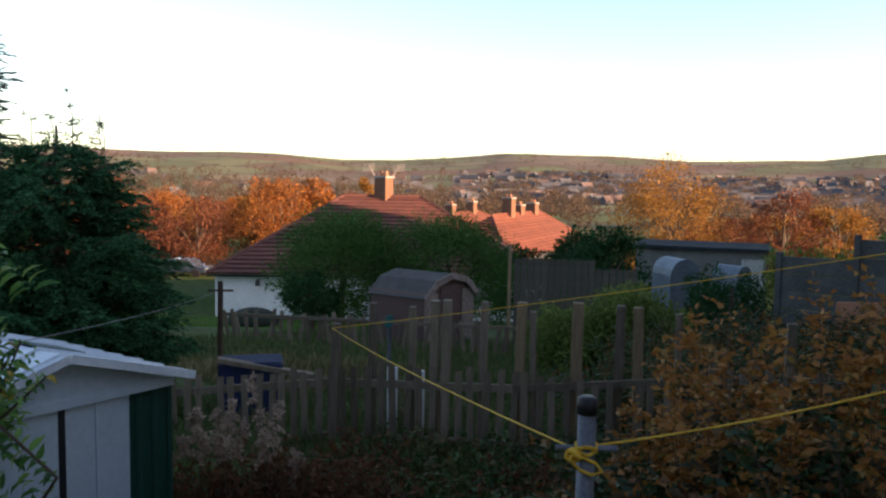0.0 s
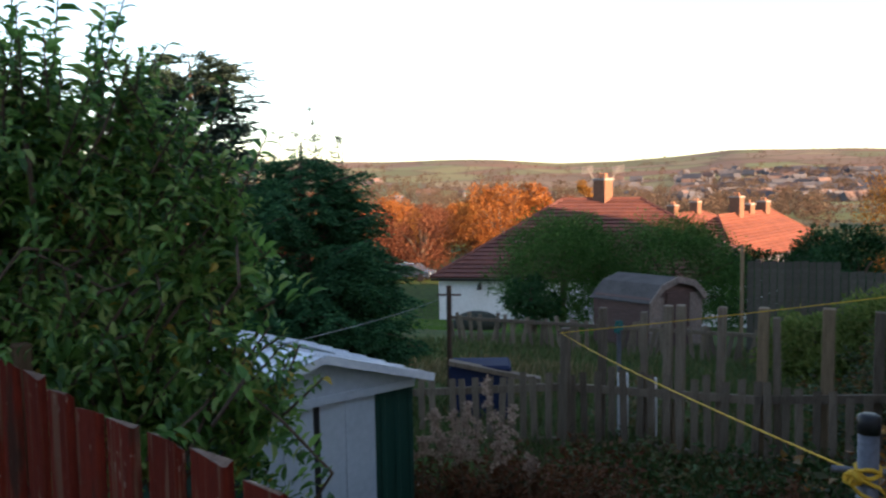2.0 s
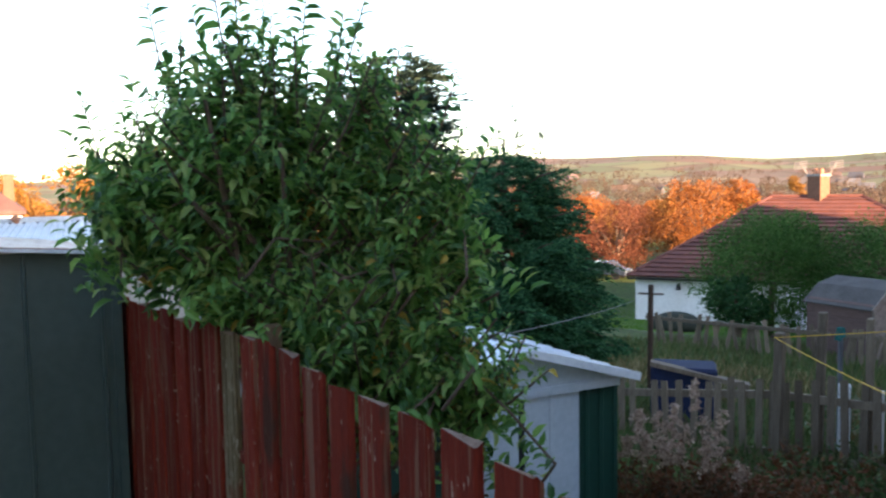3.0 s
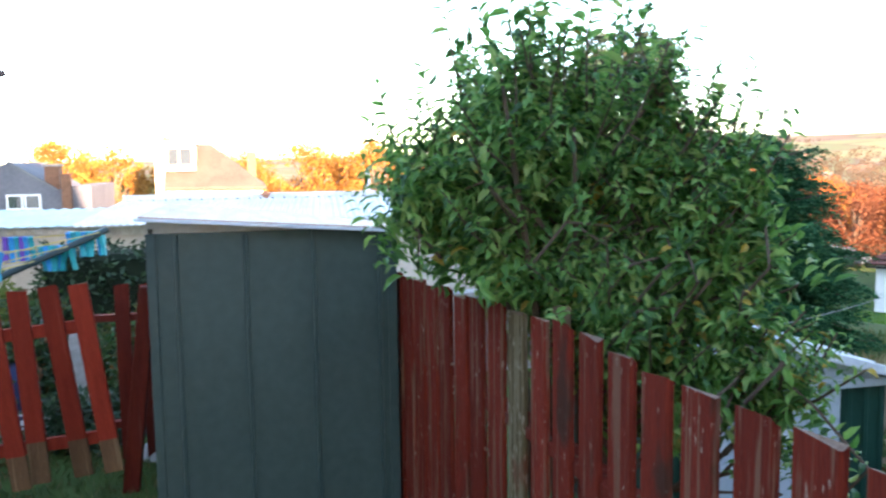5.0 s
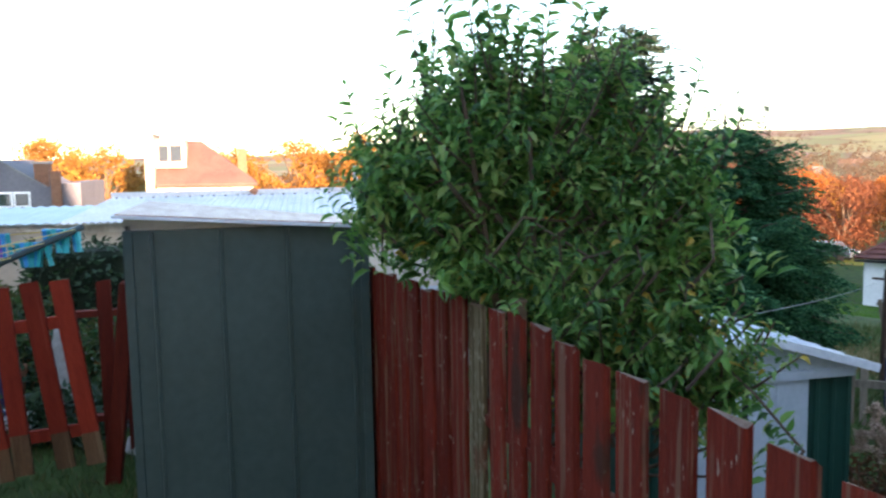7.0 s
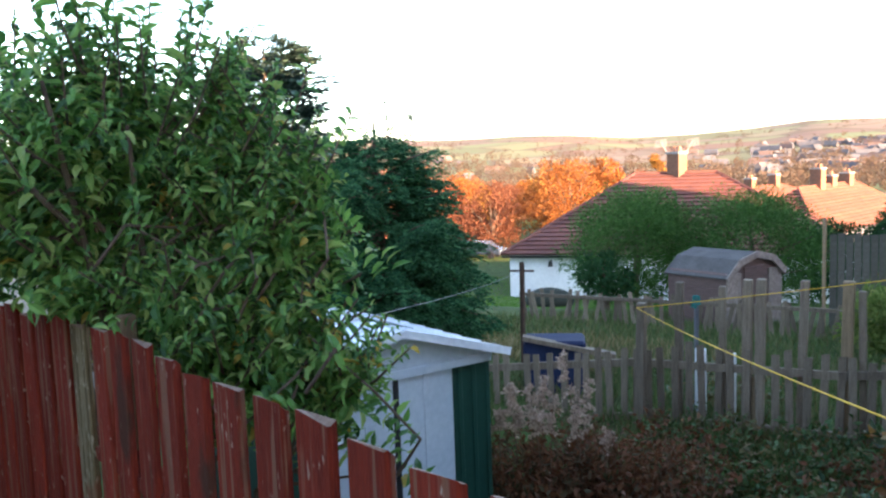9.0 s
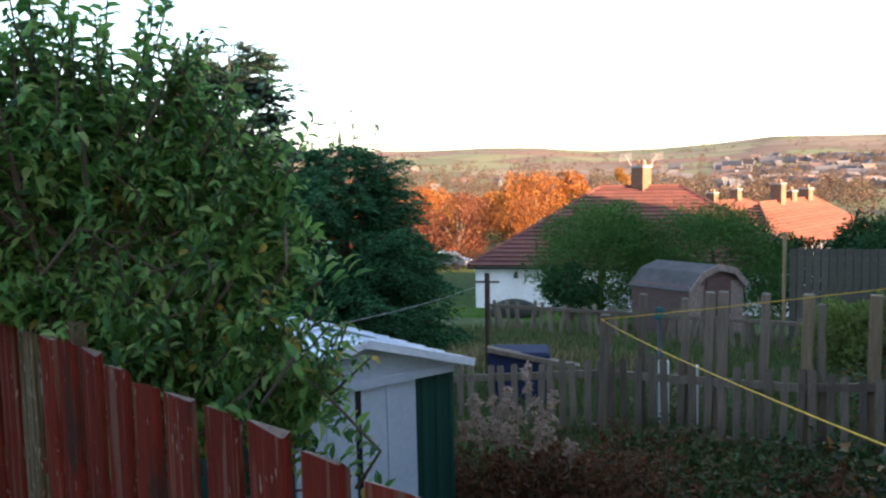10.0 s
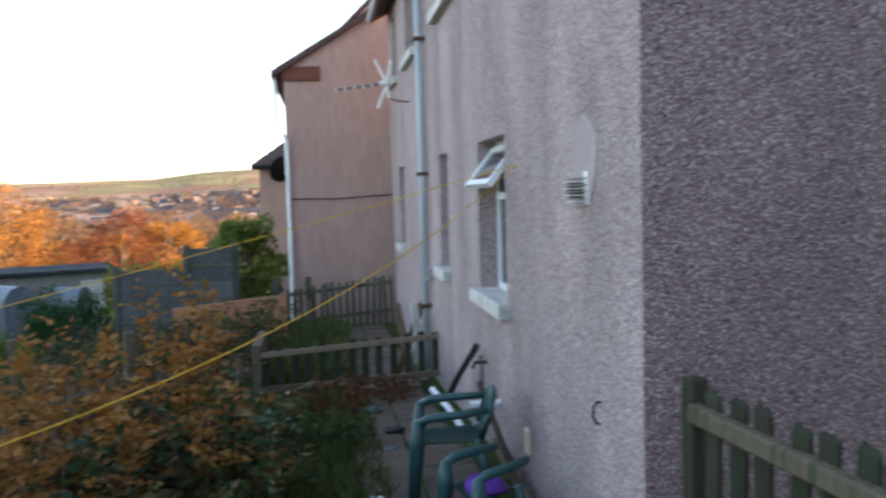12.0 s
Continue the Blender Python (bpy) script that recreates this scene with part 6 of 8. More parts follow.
def cloud_tree(name, base, height, radius, label, material, seed, clumps=60, per=90, leaf=0.16, trunk=0.16, low=0.25, squash=1.0, cat_="tree", bark=M_BARK, wide=0.5, limbs=9, droop=0.0, clump_r=0.28):
    """A tapered trunk, limbs reaching into a crown of leafy clumps with gaps between."""
    rng = np.random.default_rng(seed)
    ob = thing(name, base, label, cat_)
    b = np.array(base, float)
    zc = b[2] + height * (low + (1 - low) * 0.5)
    hz = height * (1 - low) * 0.5
    cc = []
    while len(cc) < clumps:
        v = rng.normal(size=3)
        v = v / np.linalg.norm(v) * rng.uniform(0.35, 1.0) ** 0.5
        k = 1 - 0.25 * max(0, v[2])
        cc.append(b * [1, 1, 0] + [v[0] * radius * k * rng.uniform(0.75, 1.1), v[1] * radius * k * rng.uniform(0.75, 1.1), zc + v[2] * hz])
    cc = np.array(cc)
    top = b + [rng.normal(0, 0.05 * radius), rng.normal(0, 0.05 * radius), height * 0.8]
    part("trunk", tube([b - [0, 0, 0.3], b + [0.03 * radius, 0, height * 0.3], (b + top) / 2 + [0.04 * radius, 0.03 * radius, 0.1 * height], top], [trunk, trunk * 0.75, trunk * 0.5, trunk * 0.12], 8), bark, ob)
    for k in range(min(limbs, clumps)):
        q = cc[k]
        t = np.clip((q[2] - b[2]) / height * 0.6, 0.12, 0.7)
        s = b + (top - b) * t
        part("limb", tube([s, (s + q) / 2 + [0, 0, 0.06 * height * (1 - droop)], q], [trunk * 0.4, trunk * 0.22, trunk * 0.06], 6), bark, ob)
    R = radius * clump_r
    d = rng.normal(size=(clumps * per, 3))
    d = unit(d)
    C = np.repeat(cc, per, 0) + d * R * rng.uniform(0.2, 1.15, (clumps * per, 1)) ** 0.6 * [1, 1, 0.8 * squash]
    D = d + rng.normal(0, 0.5, d.shape) + [0, 0, 0.15 - droop]
    leaves("crown", C, D, leaf * rng.uniform(0.6, 1.3, len(C)), wide, material, ob, seed=seed)
    return ob


def cypress(name, base, height, radius, label, material, seed, boughs=260, sprays=12, per=11, leaf=0.10, bare=0.0, power=0.6, rise=0.5, spread=0.16, droop=0.35, lift=0.06, wide=0.30, ragged=0.20):
    """A conifer: boughs leave a straight stem, each carrying drooping fans of fine sprays on its outer part."""
    rng = np.random.default_rng(seed)
    ob = thing(name, base, label, "tree")
    b = np.array(base, float)
    part("trunk", tube([b - [0, 0, 0.3], b + [0, 0, height * 0.5], b + [0, 0, height * 0.97]], [0.05 * radius + 0.06, 0.04 * radius + 0.02, 0.01], 8), M_BARK, ob)
    C, D = [], []
    for k in range(boughs):
        t = bare + (1 - bare) * rng.uniform(0, 1) ** 1.1
        a = rng.uniform(0, 2 * np.pi)
        env = radius * (np.clip(1 - t, 0.01, 1) ** power) * (rng.uniform(0.62, 1.06) + (ragged if k % 9 == 0 else 0)) * min(1, 0.6 + t * 2.5)
        out = np.array([np.cos(a), np.sin(a), 0])
        p0 = b + [0, 0, height * t * 0.93]
        p2 = p0 + out * env + [0, 0, env * rise * rng.uniform(0.4, 1.0) + lift * height * rng.uniform(0, 1) * (2.2 if k % 5 == 0 else 1)]
        p1 = (p0 + p2) / 2 + [0, 0, 0.12 * env]
        if k % 6 == 0:
            part("bough", tube([p0, p1, p2], [0.022, 0.014, 0.004], 5), M_BARK, ob)
        for j in range(sprays):
            s = rng.uniform(0.25, 1.0) ** 0.6
            q = (1 - s) ** 2 * p0 + 2 * s * (1 - s) * p1 + s ** 2 * p2 + rng.normal(0, spread * 0.5, 3) * [1, 1, 0.35]
            d = unit(out + rng.normal(0, 0.45, 3) * [1, 1, 0.4] + [0, 0, 0.15])
            ln = spread * rng.uniform(0.7, 1.7)
            w = np.linspace(0, 1, per)[:, None]
            C.append(q + d * ln * w - np.array([0, 0, droop * ln]) * w ** 2)
            sd = unit(np.cross(d, [0, 0, 1]))
            alt = np.where(np.arange(per) % 2, 1, -1)[:, None]
            D.append(d * 0.9 + sd * alt * (0.9 - 0.6 * w) + [0, 0, -droop] * w + rng.normal(0, 0.10, (per, 3)))
    C, D = cat(*C), cat(*D)
    leaves("foliage", C, D, leaf * rng.uniform(0.6, 1.2, len(C)), wide, material, ob, seed=seed)
    return ob


def fan_conifer(name, base, height, radius, label, material, seed, boughs=210, leaf=0.05, power=0.5):
    """A dense conifer: level boughs in layers, each a flat fan of alternating drooping sprays with a lifted tip."""
    rng = np.random.default_rng(seed)
    ob = thing(name, base, label, "tree")
    b = np.array(base, float)
    part("trunk", tube([b - [0, 0, 0.3], b + [0, 0, height * 0.5], b + [0, 0, height * 0.98]], [0.14, 0.09, 0.012], 8), M_BARK, ob)
    C, D, S = [], [], []
    for k in range(boughs):
        t = 0.02 + 0.96 * ((k + rng.uniform(-0.5, 0.5)) / boughs) ** 1.05
        t = min(max(t, 0.01), 0.985)
        a = k * 2.39996 + rng.normal(0, 0.25)
        env = radius * (1 - t) ** power * min(1, 0.72 + t) * rng.uniform(0.70, 1.0) * (1.22 if k % 11 == 0 else 1.0) + 0.05
        out = np.array([math.cos(a), math.sin(a), 0])
        side = np.array([-math.sin(a), math.cos(a), 0])
        p0 = b + [0, 0, height * t * 0.92]
        rise = env * rng.uniform(0.10, 0.34)
        p1, p2 = p0 + out * env * 0.55 + [0, 0, rise * 1.1], p0 + out * env + [0, 0, rise * (0.6 if k % 11 else 1.5)]
        if k % 5 == 0:
            part("bough", tube([p0, p1, p2], [0.02, 0.013, 0.004], 5), M_BARK, ob)
        n = max(7, int(env / 0.050))
        for j in range(n):
            s = 0.25 + 0.75 * (j + rng.uniform(0, 1)) / n
            q = (1 - s) ** 2 * p0 + 2 * s * (1 - s) * p1 + s ** 2 * p2
            for sg in (-1, 1):
                ln = (0.10 + 0.34 * env * (1.12 - s)) * rng.uniform(0.7, 1.15)
                d = unit(out * 0.75 + side * sg * rng.uniform(0.45, 0.95) + [0, 0, rng.normal(0, 0.10)])
                m = max(5, int(ln / 0.022))
                w = np.linspace(0, 1, m)[:, None]
                C.append(q + d * ln * w - np.array([0, 0, 0.34 * ln]) * w ** 2 + rng.normal(0, 0.012, (m, 3)))
                sd = np.cross(d, [0, 0, 1.0])
                alt = np.where(np.arange(m) % 2, 1, -1)[:, None]
                D.append(d + sd * alt * (0.85 - 0.5 * w) + [0, 0, -0.30] * w + rng.normal(0, 0.12, (m, 3)))
                S.append(leaf * rng.uniform(0.7, 1.25, m))
    leaves("foliage", cat(*C), cat(*D), np.concatenate(S), 0.40, material, ob, seed=seed)
    return ob


fan_conifer("cypress", (-9.2, 5.4, -0.75), 3.35, 1.75, "dense dark green cypress with feathery shoots at the top", L_CYPRESS, 21, boughs=330, leaf=0.058)
# thin feathery shoots standing out of the top of the cypress
for k, (dx, dy, z0, z1) in enumerate(((0, 0.05, 2.3, 3.02), (-0.35, -0.25, 2.2, 2.95), (0.25, 0.3, 2.1, 2.70), (-0.6, -0.5, 2.1, 2.85), (-0.15, -0.1, 2.2, 2.78), (-0.85, -0.7, 2.0, 2.7))):
    rng = np.random.default_rng(60 + k)
    sh = thing("cypress_shoot", (-9.3 + dx, 5.6 + dy, z0), "thin pale shoot at the top of the cypress", "shoot")
    p = [Vector((-9.3 + dx, 5.6 + dy, z0 - 0.3)), Vector((-9.3 + dx + 0.02, 5.6 + dy, (z0 + z1) / 2)), Vector((-9.3 + dx - 0.03, 5.6 + dy - 0.04, z1 - 0.04)), Vector((-9.3 + dx - 0.10, 5.6 + dy - 0.08, z1))]
    part("stem", tube(p, [0.010, 0.007, 0.005, 0.003], 5), L_SHOOT, sh)
    for j in range(14):
        t = rng.uniform(0.05, 0.95)
        q = np.array(p[0].lerp(p[2], t))
        a = rng.uniform(0, 6.28)
        d = np.array([math.cos(a), math.sin(a), 0.5])
        ln = 0.34 * (1.05 - t) * rng.uniform(0.6, 1.1)
        w = np.linspace(0, 1, 9)[:, None]
        tw = q + d * ln * w - np.array([0, 0, 0.35 * ln]) * w ** 2
        tg = part("twig", tube([tw[0], tw[3], tw[6], tw[8]], [0.007, 0.006, 0.005, 0.003], 4, False), L_SHOOT, sh)
        for i in range(1, 8):
            e = tw[i] + (d * 0.5 + rng.normal(0, 0.6, 3)) * 0.10 * (1.1 - i / 9)
            part("sprig", tube([tw[i], (tw[i] + e) / 2 + [0, 0, 0.008], e], [0.0055, 0.0045, 0.003], 3, False), L_SHOOT, tg)
cypress("pine", (-14.7, 6.4, -1.0), 5.5, 1.5, "tall dark pine with level tiers of branches", L_PINE, 23, boughs=130, sprays=18, per=14, leaf=0.13, bare=0.45, power=0.32, rise=0.16, spread=0.24, droop=0.1)
cloud_tree("round_willow", (-18.3, 20.3, -3.1), 4.0, 2.1, "round bright green feathery bush in front of the bungalow", L_WILLOW, 31, clumps=130, per=190, leaf=0.15, low=0.05, wide=0.22, limbs=8, clump_r=0.3)
cloud_tree("spreading_willow", (-15.6, 22.4, -3.2), 3.9, 2.3, "spreading green feathery bush behind the old shed", L_WILLOW, 32, clumps=130, per=190, leaf=0.15, low=0.05, wide=0.22, limbs=8, clump_r=0.3)
cloud_tree("dark_shrub", (-17.6, 18.2, -2.4), 1.5, 0.9, "dark ragged shrub by the white bungalow wall", L_IVY, 33, clumps=30, per=90, leaf=0.13, low=0.0, limbs=4)
cloud_tree("dark_laurel", (-10.9, 24.7, -2.8), 3.3, 1.45, "dark evergreen bush beside the long garage", L_IVY, 34, clumps=60, per=110, leaf=0.15, low=0.0, limbs=6)
cloud_tree("dark_laurel", (-13.0, 27.0, -3.2), 3.3, 1.7, "dark evergreen bush beside the long garage", L_IVY, 35, clumps=50, per=110, leaf=0.16, low=0.0, limbs=6)
cloud_tree("dark_laurel", (-15.2, 26.6, -3.3), 2.7, 1.4, "dark evergreen bush below the red roofs", L_IVY, 43, clumps=46, per=110, leaf=0.16, low=0.0, limbs=6)
cloud_tree("olive_bush", (-5.6, 13.9, -1.4), 1.40, 0.92, "olive green rounded bush below the fence", L_OLIVE, 36, clumps=60, per=120, leaf=0.10, low=0.0, limbs=6, clump_r=0.34)
cloud_tree("olive_bush", (-6.7, 13.6, -1.5), 1.25, 0.85, "olive green rounded bush below the fence", L_OLIVE, 37, clumps=50, per=120, leaf=0.10, low=0.0, limbs=6)
cloud_tree("dark_bush", (-4.6, 16.0, -1.3), 1.7, 0.9, "dark evergreen bush in front of the grey fence", L_IVY, 38, clumps=50, per=150, leaf=0.075, low=0.0, limbs=5)
cloud_tree("green_tree", (-1.75, 20.5, -1.2), 2.8, 0.9, "dull green tree beside the pink gable", L_OLIVE, 39, clumps=50, per=110, leaf=0.14, low=0.1, limbs=6)


# autumn trees beyond the houses
AUTUMN = [  # x, y, base, height, radius, kind
    (-20.3, 57.0, -6.0, 9.2, 4.6, "gold"), (-13.6, 59.0, -6.0, 7.4, 3.2, "russet"), (-10.8, 62.0, -6.0, 7.0, 2.8, "gold"),
    (-54.0, 52.0, -7.5, 9.0, 4.0, "orange"), (-58.5, 46.5, -7.5, 6.6, 3.4, "russet"), (-63.0, 40.5, -7.5, 9.4, 4.4, "russet"), (-55.6, 58.2, -8.0, 9.6, 2.6, "orange"),
    (-66.0, 47.0, -8.0, 7.4, 3.6, "russet"), (-60.0, 56.0, -8.0, 9.4, 4.4, "orange"), (-70.0, 36.0, -8.0, 9.0, 4.4, "russet"), (-48.1, 56.6, -8.0, 9.7, 1.5, "gold"),
    (-50.0, -8.0, -2.0, 5.2, 2.6, "gold"), (-54.0, -11.5, -2.0, 5.4, 3.0, "gold"), (-58.0, 3.0, -2.0, 5.4, 3.2, "gold"), (-56.0, 7.5, -2.0, 5.4, 3.4, "gold"), (-60.0, -1.5, -2.0, 4.8, 3.0, "gold"), (-58.0, 13.0, -3.0, 5.8, 3.6, "orange"), (-60.0, 20.0, -3.5, 6.0, 4.0, "orange"), (-66.0, 28.0, -5.0, 7.0, 4.2, "orange"),
]
rngw = random.Random(31)
for k in range(22):
    yw, rr = radians(39 + 25 * (k + rngw.random()) / 22), rngw.uniform(88, 150)
    AUTUMN.append((-math.sin(yw) * rr, math.cos(yw) * rr, -9.5, rngw.uniform(6.8, 9.2), rngw.uniform(3.6, 5.0), ("orange", "russet", "russet", "gold")[k % 4]))
for k in range(5):
    yw, rr = radians(11 + 11 * (k + rngw.random()) / 5), rngw.uniform(75, 120)
    AUTUMN.append((-math.sin(yw) * rr, math.cos(yw) * rr, -9.0, rngw.uniform(6.0, 8.0), rngw.uniform(3.0, 4.2), ("russet", "gold", "russet")[k % 3]))
for i, (x, y, z, hgt, rad, kd) in enumerate(AUTUMN):
    cloud_tree(kd + "_autumn_tree", (x, y, z), hgt, rad, {"gold": "golden yellow autumn tree lit by the sun", "orange": "orange autumn tree lit by the low sun", "russet": "russet thin-leaved autumn tree"}[kd],
               {"gold": L_GOLD, "orange": L_ORANGE, "russet": L_RUSSET}[kd], 100 + i, clumps=52, per=150 if kd != "russet" else 100, leaf=0.21 if math.hypot(x, y) < 75 else 0.29, trunk=0.22, low=0.12, limbs=22, clump_r=0.24)


M_TOWN = mat("town_walls", (0.050, 0.050, 0.056), (0.115, 0.112, 0.118), 0.05, 0.9)
M_TOWNSLATE = mat("town_slate_roof", (0.050, 0.055, 0.066), (0.085, 0.09, 0.105), 0.05, 0.8)
M_TOWNTILE = mat("town_tile_roof", (0.085, 0.06, 0.054), (0.13, 0.09, 0.078), 0.05, 0.8)


def far_woods():
    """Woods and hedgerow trees on the far hillsides, and the roofs of the town below them."""
    rng = np.random.default_rng(77)
    C, D, S = [], [], []
    for band in range(640):
        yaw = radians(rng.uniform(-12, 82))
        r = 190 + 900 * rng.uniform(0, 1) ** 1.25
        if r > 950 and rng.random() < 0.6:
            continue
        n = int(rng.integers(3, 9))
        for j in range(n):
            x, y = -math.sin(yaw) * r + rng.normal(0, r * 0.018), math.cos(yaw) * r + rng.normal(0, r * 0.018)
            h = rng.uniform(3.5, 6.5) * (0.55 if r > 700 else 1.0)
            g = gz(x, y)
            m = 110 if r < 500 else 44
            v = unit(rng.normal(size=(m, 3)))
            C.append(np.array([x, y, g + h * 0.5]) + v * [h * 0.42, h * 0.42, h * 0.5] * rng.uniform(0.5, 1, (m, 1)))
            D.append(v + [0, 0, 0.3])
            S.append(np.full(m, h * (0.11 if r < 500 else 0.18)))
    ob = leaves("far_woods", cat(*C), cat(*D), np.concatenate(S), 0.8, L_HILL, seed=5)
    tagged(ob, "brown autumn woods on the far hillsides", "woods", kind="stuff")
    verts, faces, mi = [], [], []
    for k in range(900):
        yaw = radians(rng.uniform(-10, 34) if k < 885 else rng.uniform(34, 60))
        r = rng.uniform(360, 700)
        x, y = -math.sin(yaw) * r, math.cos(yaw) * r
        z = gz(x, y)
        w, l, hh = rng.uniform(2.6, 4.2), rng.uniform(4, 15), rng.uniform(1.6, 2.6)
        a = yaw + rng.normal(0, 0.35) + (math.pi / 2 if rng.random() < 0.2 else 0)
        ca, sa = math.cos(a), math.sin(a)
        o = len(verts)
        for px, py, pz in ((-l, -w, 0), (l, -w, 0), (l, w, 0), (-l, w, 0), (-l, -w, hh), (l, -w, hh), (l, w, hh), (-l, w, hh), (-l, 0, hh + w * 0.7), (l, 0, hh + w * 0.7)):
            verts.append((x + (px * ca - py * sa) / 2, y + (px * sa + py * ca) / 2, z + pz - 0.5))
        for f, mm in (((0, 1, 5, 4), 0), ((2, 3, 7, 6), 0), ((1, 2, 6, 9, 5), 0), ((3, 0, 4, 8, 7), 0), ((4, 5, 9, 8), 1), ((6, 7, 8, 9), 1)):
            faces.append(tuple(o + i for i in f))
            mi.append(mm if mm == 0 else 1 + int(k % 3 == 0))
    me = bpy.data.meshes.new("far_town")
    me.from_pydata(verts, [], faces)
    for m in (M_TOWN, M_TOWNSLATE, M_TOWNTILE):
        me.materials.append(m)
    for p, i in zip(me.polygons, mi):
        p.material_index = i
    tagged(new("far_town", me), "rows of small houses of the town across the valley", "town", kind="stuff")


far_woods()


# ---- the lower garden ----
def weeds(name, pts, label, category, n, height, leaf, material, seed, wide=0.35, stalks=0, stalk_mat=M_BARK, lean=0.3, group="", low=0.08, pinnate=False):
    """A patch of leafy stalks rising from the ground at scattered points."""
    rng = np.random.default_rng(seed)
    (x0, x1, y0, y1) = pts
    cx, cy = (x0 + x1) / 2, (y0 + y1) / 2
    ob = thing(name, (cx, cy, gz(cx, cy)), label, category, group)
    C, D, S = [], [], []
    for k in range(n):
        x, y = rng.uniform(x0, x1), rng.uniform(y0, y1)
        h = height * rng.uniform(0.5, 1.0)
        root = np.array([x, y, gz(x, y)])
        tip = root + [rng.normal(0, lean * h), rng.normal(0, lean * h), h]
        m = max(5, int(h / leaf * (0.8 if pinnate else 3.2)))
        t = rng.uniform(low, 1, m)[:, None]
        C.append(root * (1 - t) + tip * t + rng.normal(0, leaf * 0.5, (m, 3)) * [1, 1, 0.5])
        D.append(rng.normal(0, 1, (m, 3)) + [0, 0, 0.35])
        S.append(leaf * rng.uniform(0.6, 1.3, m))
        if pinnate:
            c0, d0, s0 = C.pop(), unit(D.pop()), S.pop()
            sd = unit(np.cross(d0, [0, 0, 1.0]))
            for u, v in ((0.5, 1), (0.5, -1), (1.3, 1), (1.3, -1), (2.0, 0)):
                C.append(c0 + d0 * u * leaf)
                D.append(d0 * (0.55 if v else 1.0) + sd * v + [0, 0, -0.15])
                S.append(s0)
        if k < stalks:
            part("stalk", tube([root, (root + tip) / 2 + [0.02, 0.01, 0.02], tip], [0.006, 0.005, 0.002], 4, False), stalk_mat, ob)
    leaves("leaves", cat(*C), cat(*D), np.concatenate(S), wide, material, ob, seed=seed)
    return ob


def blades(name, x0, x1, y0, y1, n, height, label, seed, avoid=None, material=L_GRASS):
    rng = np.random.default_rng(seed)
    x, y = rng.uniform(x0, x1, n), rng.uniform(y0, y1, n)
    if avoid:
        ok = ~avoid(x, y)
        x, y = x[ok], y[ok]
    C = np.stack([x, y, ground_z(x, y) - 0.01], 1)
    D = rng.normal(0, 0.45, C.shape) * [1, 1, 0] + [0, 0, 1]
    ob = leaves(name, C, D, height * rng.uniform(0.4, 1.2, len(C)), 0.10, material, seed=seed)
    return tagged(ob, label, "grass", kind="stuff")


blades("lawn_grass", -6.0, -0.6, -4.5, 0.40, 26000, 0.07, "short lawn grass in front of the leaning fence", 1, avoid=lambda x, y: (x > -4.8) & (x < -3.55) & (y > -0.76))
blades("rough_grass", -9.0, 0.4, 3.6, 12.5, 26000, 0.17, "long rough grass of the lower garden", 2, avoid=lambda x, y: (x > 0.35) & (y < 9.4))
blades("far_grass", -16.0, -4.0, 9.0, 18.0, 16000, 0.22, "long rough grass beyond the picket fence", 3)
blades("bungalow_lawn", -44.0, -22.0, 15.0, 34.0, 30000, 0.14, "mown green lawn beside the white bungalow", 7, material=L_LAWN)
blades("path_grass", -0.6, 0.55, 2.6, 9.4, 5000, 0.16, "grass beside the slab path", 4)

blades("straw_tussocks", -11.5, -7.6, 7.6, 11.2, 2200, 0.26, "straw-coloured tussocks in the long grass", 5, material=L_STRAW)
blades("garden_grass", -5.2, -0.4, 3.2, 6.8, 9000, 0.20, "dark green grass of the lower garden", 8)
blades("dead_grass", -4.8, -0.4, 3.2, 6.8, 2600, 0.16, "dead brown grass of the lower garden", 6, material=L_RUSSWEED)

# bramble and rose thicket
for i, (x, y, r, h, n) in enumerate(((-1.5, 4.7, 0.55, 0.85, 60), (-0.75, 4.9, 0.55, 0.80, 70), (-1.3, 5.8, 0.6, 1.1, 70), (-0.5, 5.9, 0.45, 0.62, 45), (-1.9, 5.6, 0.5, 0.8, 50), (-1.1, 6.9, 0.6, 0.75, 60), (-2.3, 4.6, 0.4, 0.5, 30))):
    weeds("rose_thicket", (x - r, x + r, y - r, y + r), "tangled rose bush with rusty orange autumn leaves", "shrub", int(n * 0.48), h * (1.0, 1.12)[i % 2], 0.078, (L_ROSE, L_ROSEGREEN)[i in (1, 3, 5, 6)], 300 + i, wide=0.62, stalks=24, lean=0.22, low=0.3, pinnate=True, group="rose thicket")
for i, (x, y, h) in enumerate(((-1.67, 5.35, 1.72), (-1.80, 5.30, 1.45), (-1.34, 5.44, 1.78), (-0.77, 5.55, 1.86), (-1.0, 5.7, 1.6), (-1.15, 5.2, 1.45), (-1.9, 5.9, 1.5), (-0.62, 5.5, 1.30), (-2.05, 5.2, 1.10), (-1.5, 4.8, 1.1), (-1.05, 4.7, 1.05), (-0.5, 4.9, 1.1))):
    weeds("rose_shoot", (x - 0.10, x + 0.10, y - 0.10, y + 0.10), "tall rose shoot with orange leaves", "shrub", 4, h, 0.062, L_ROSEBRIGHT, 330 + i, wide=0.6, stalks=4, lean=0.05, low=0.58, pinnate=True, group="rose shoots")
M_DEADSTEM = mat("dead_stem", (0.09, 0.055, 0.035), (0.17, 0.11, 0.07), 20, 0.9)


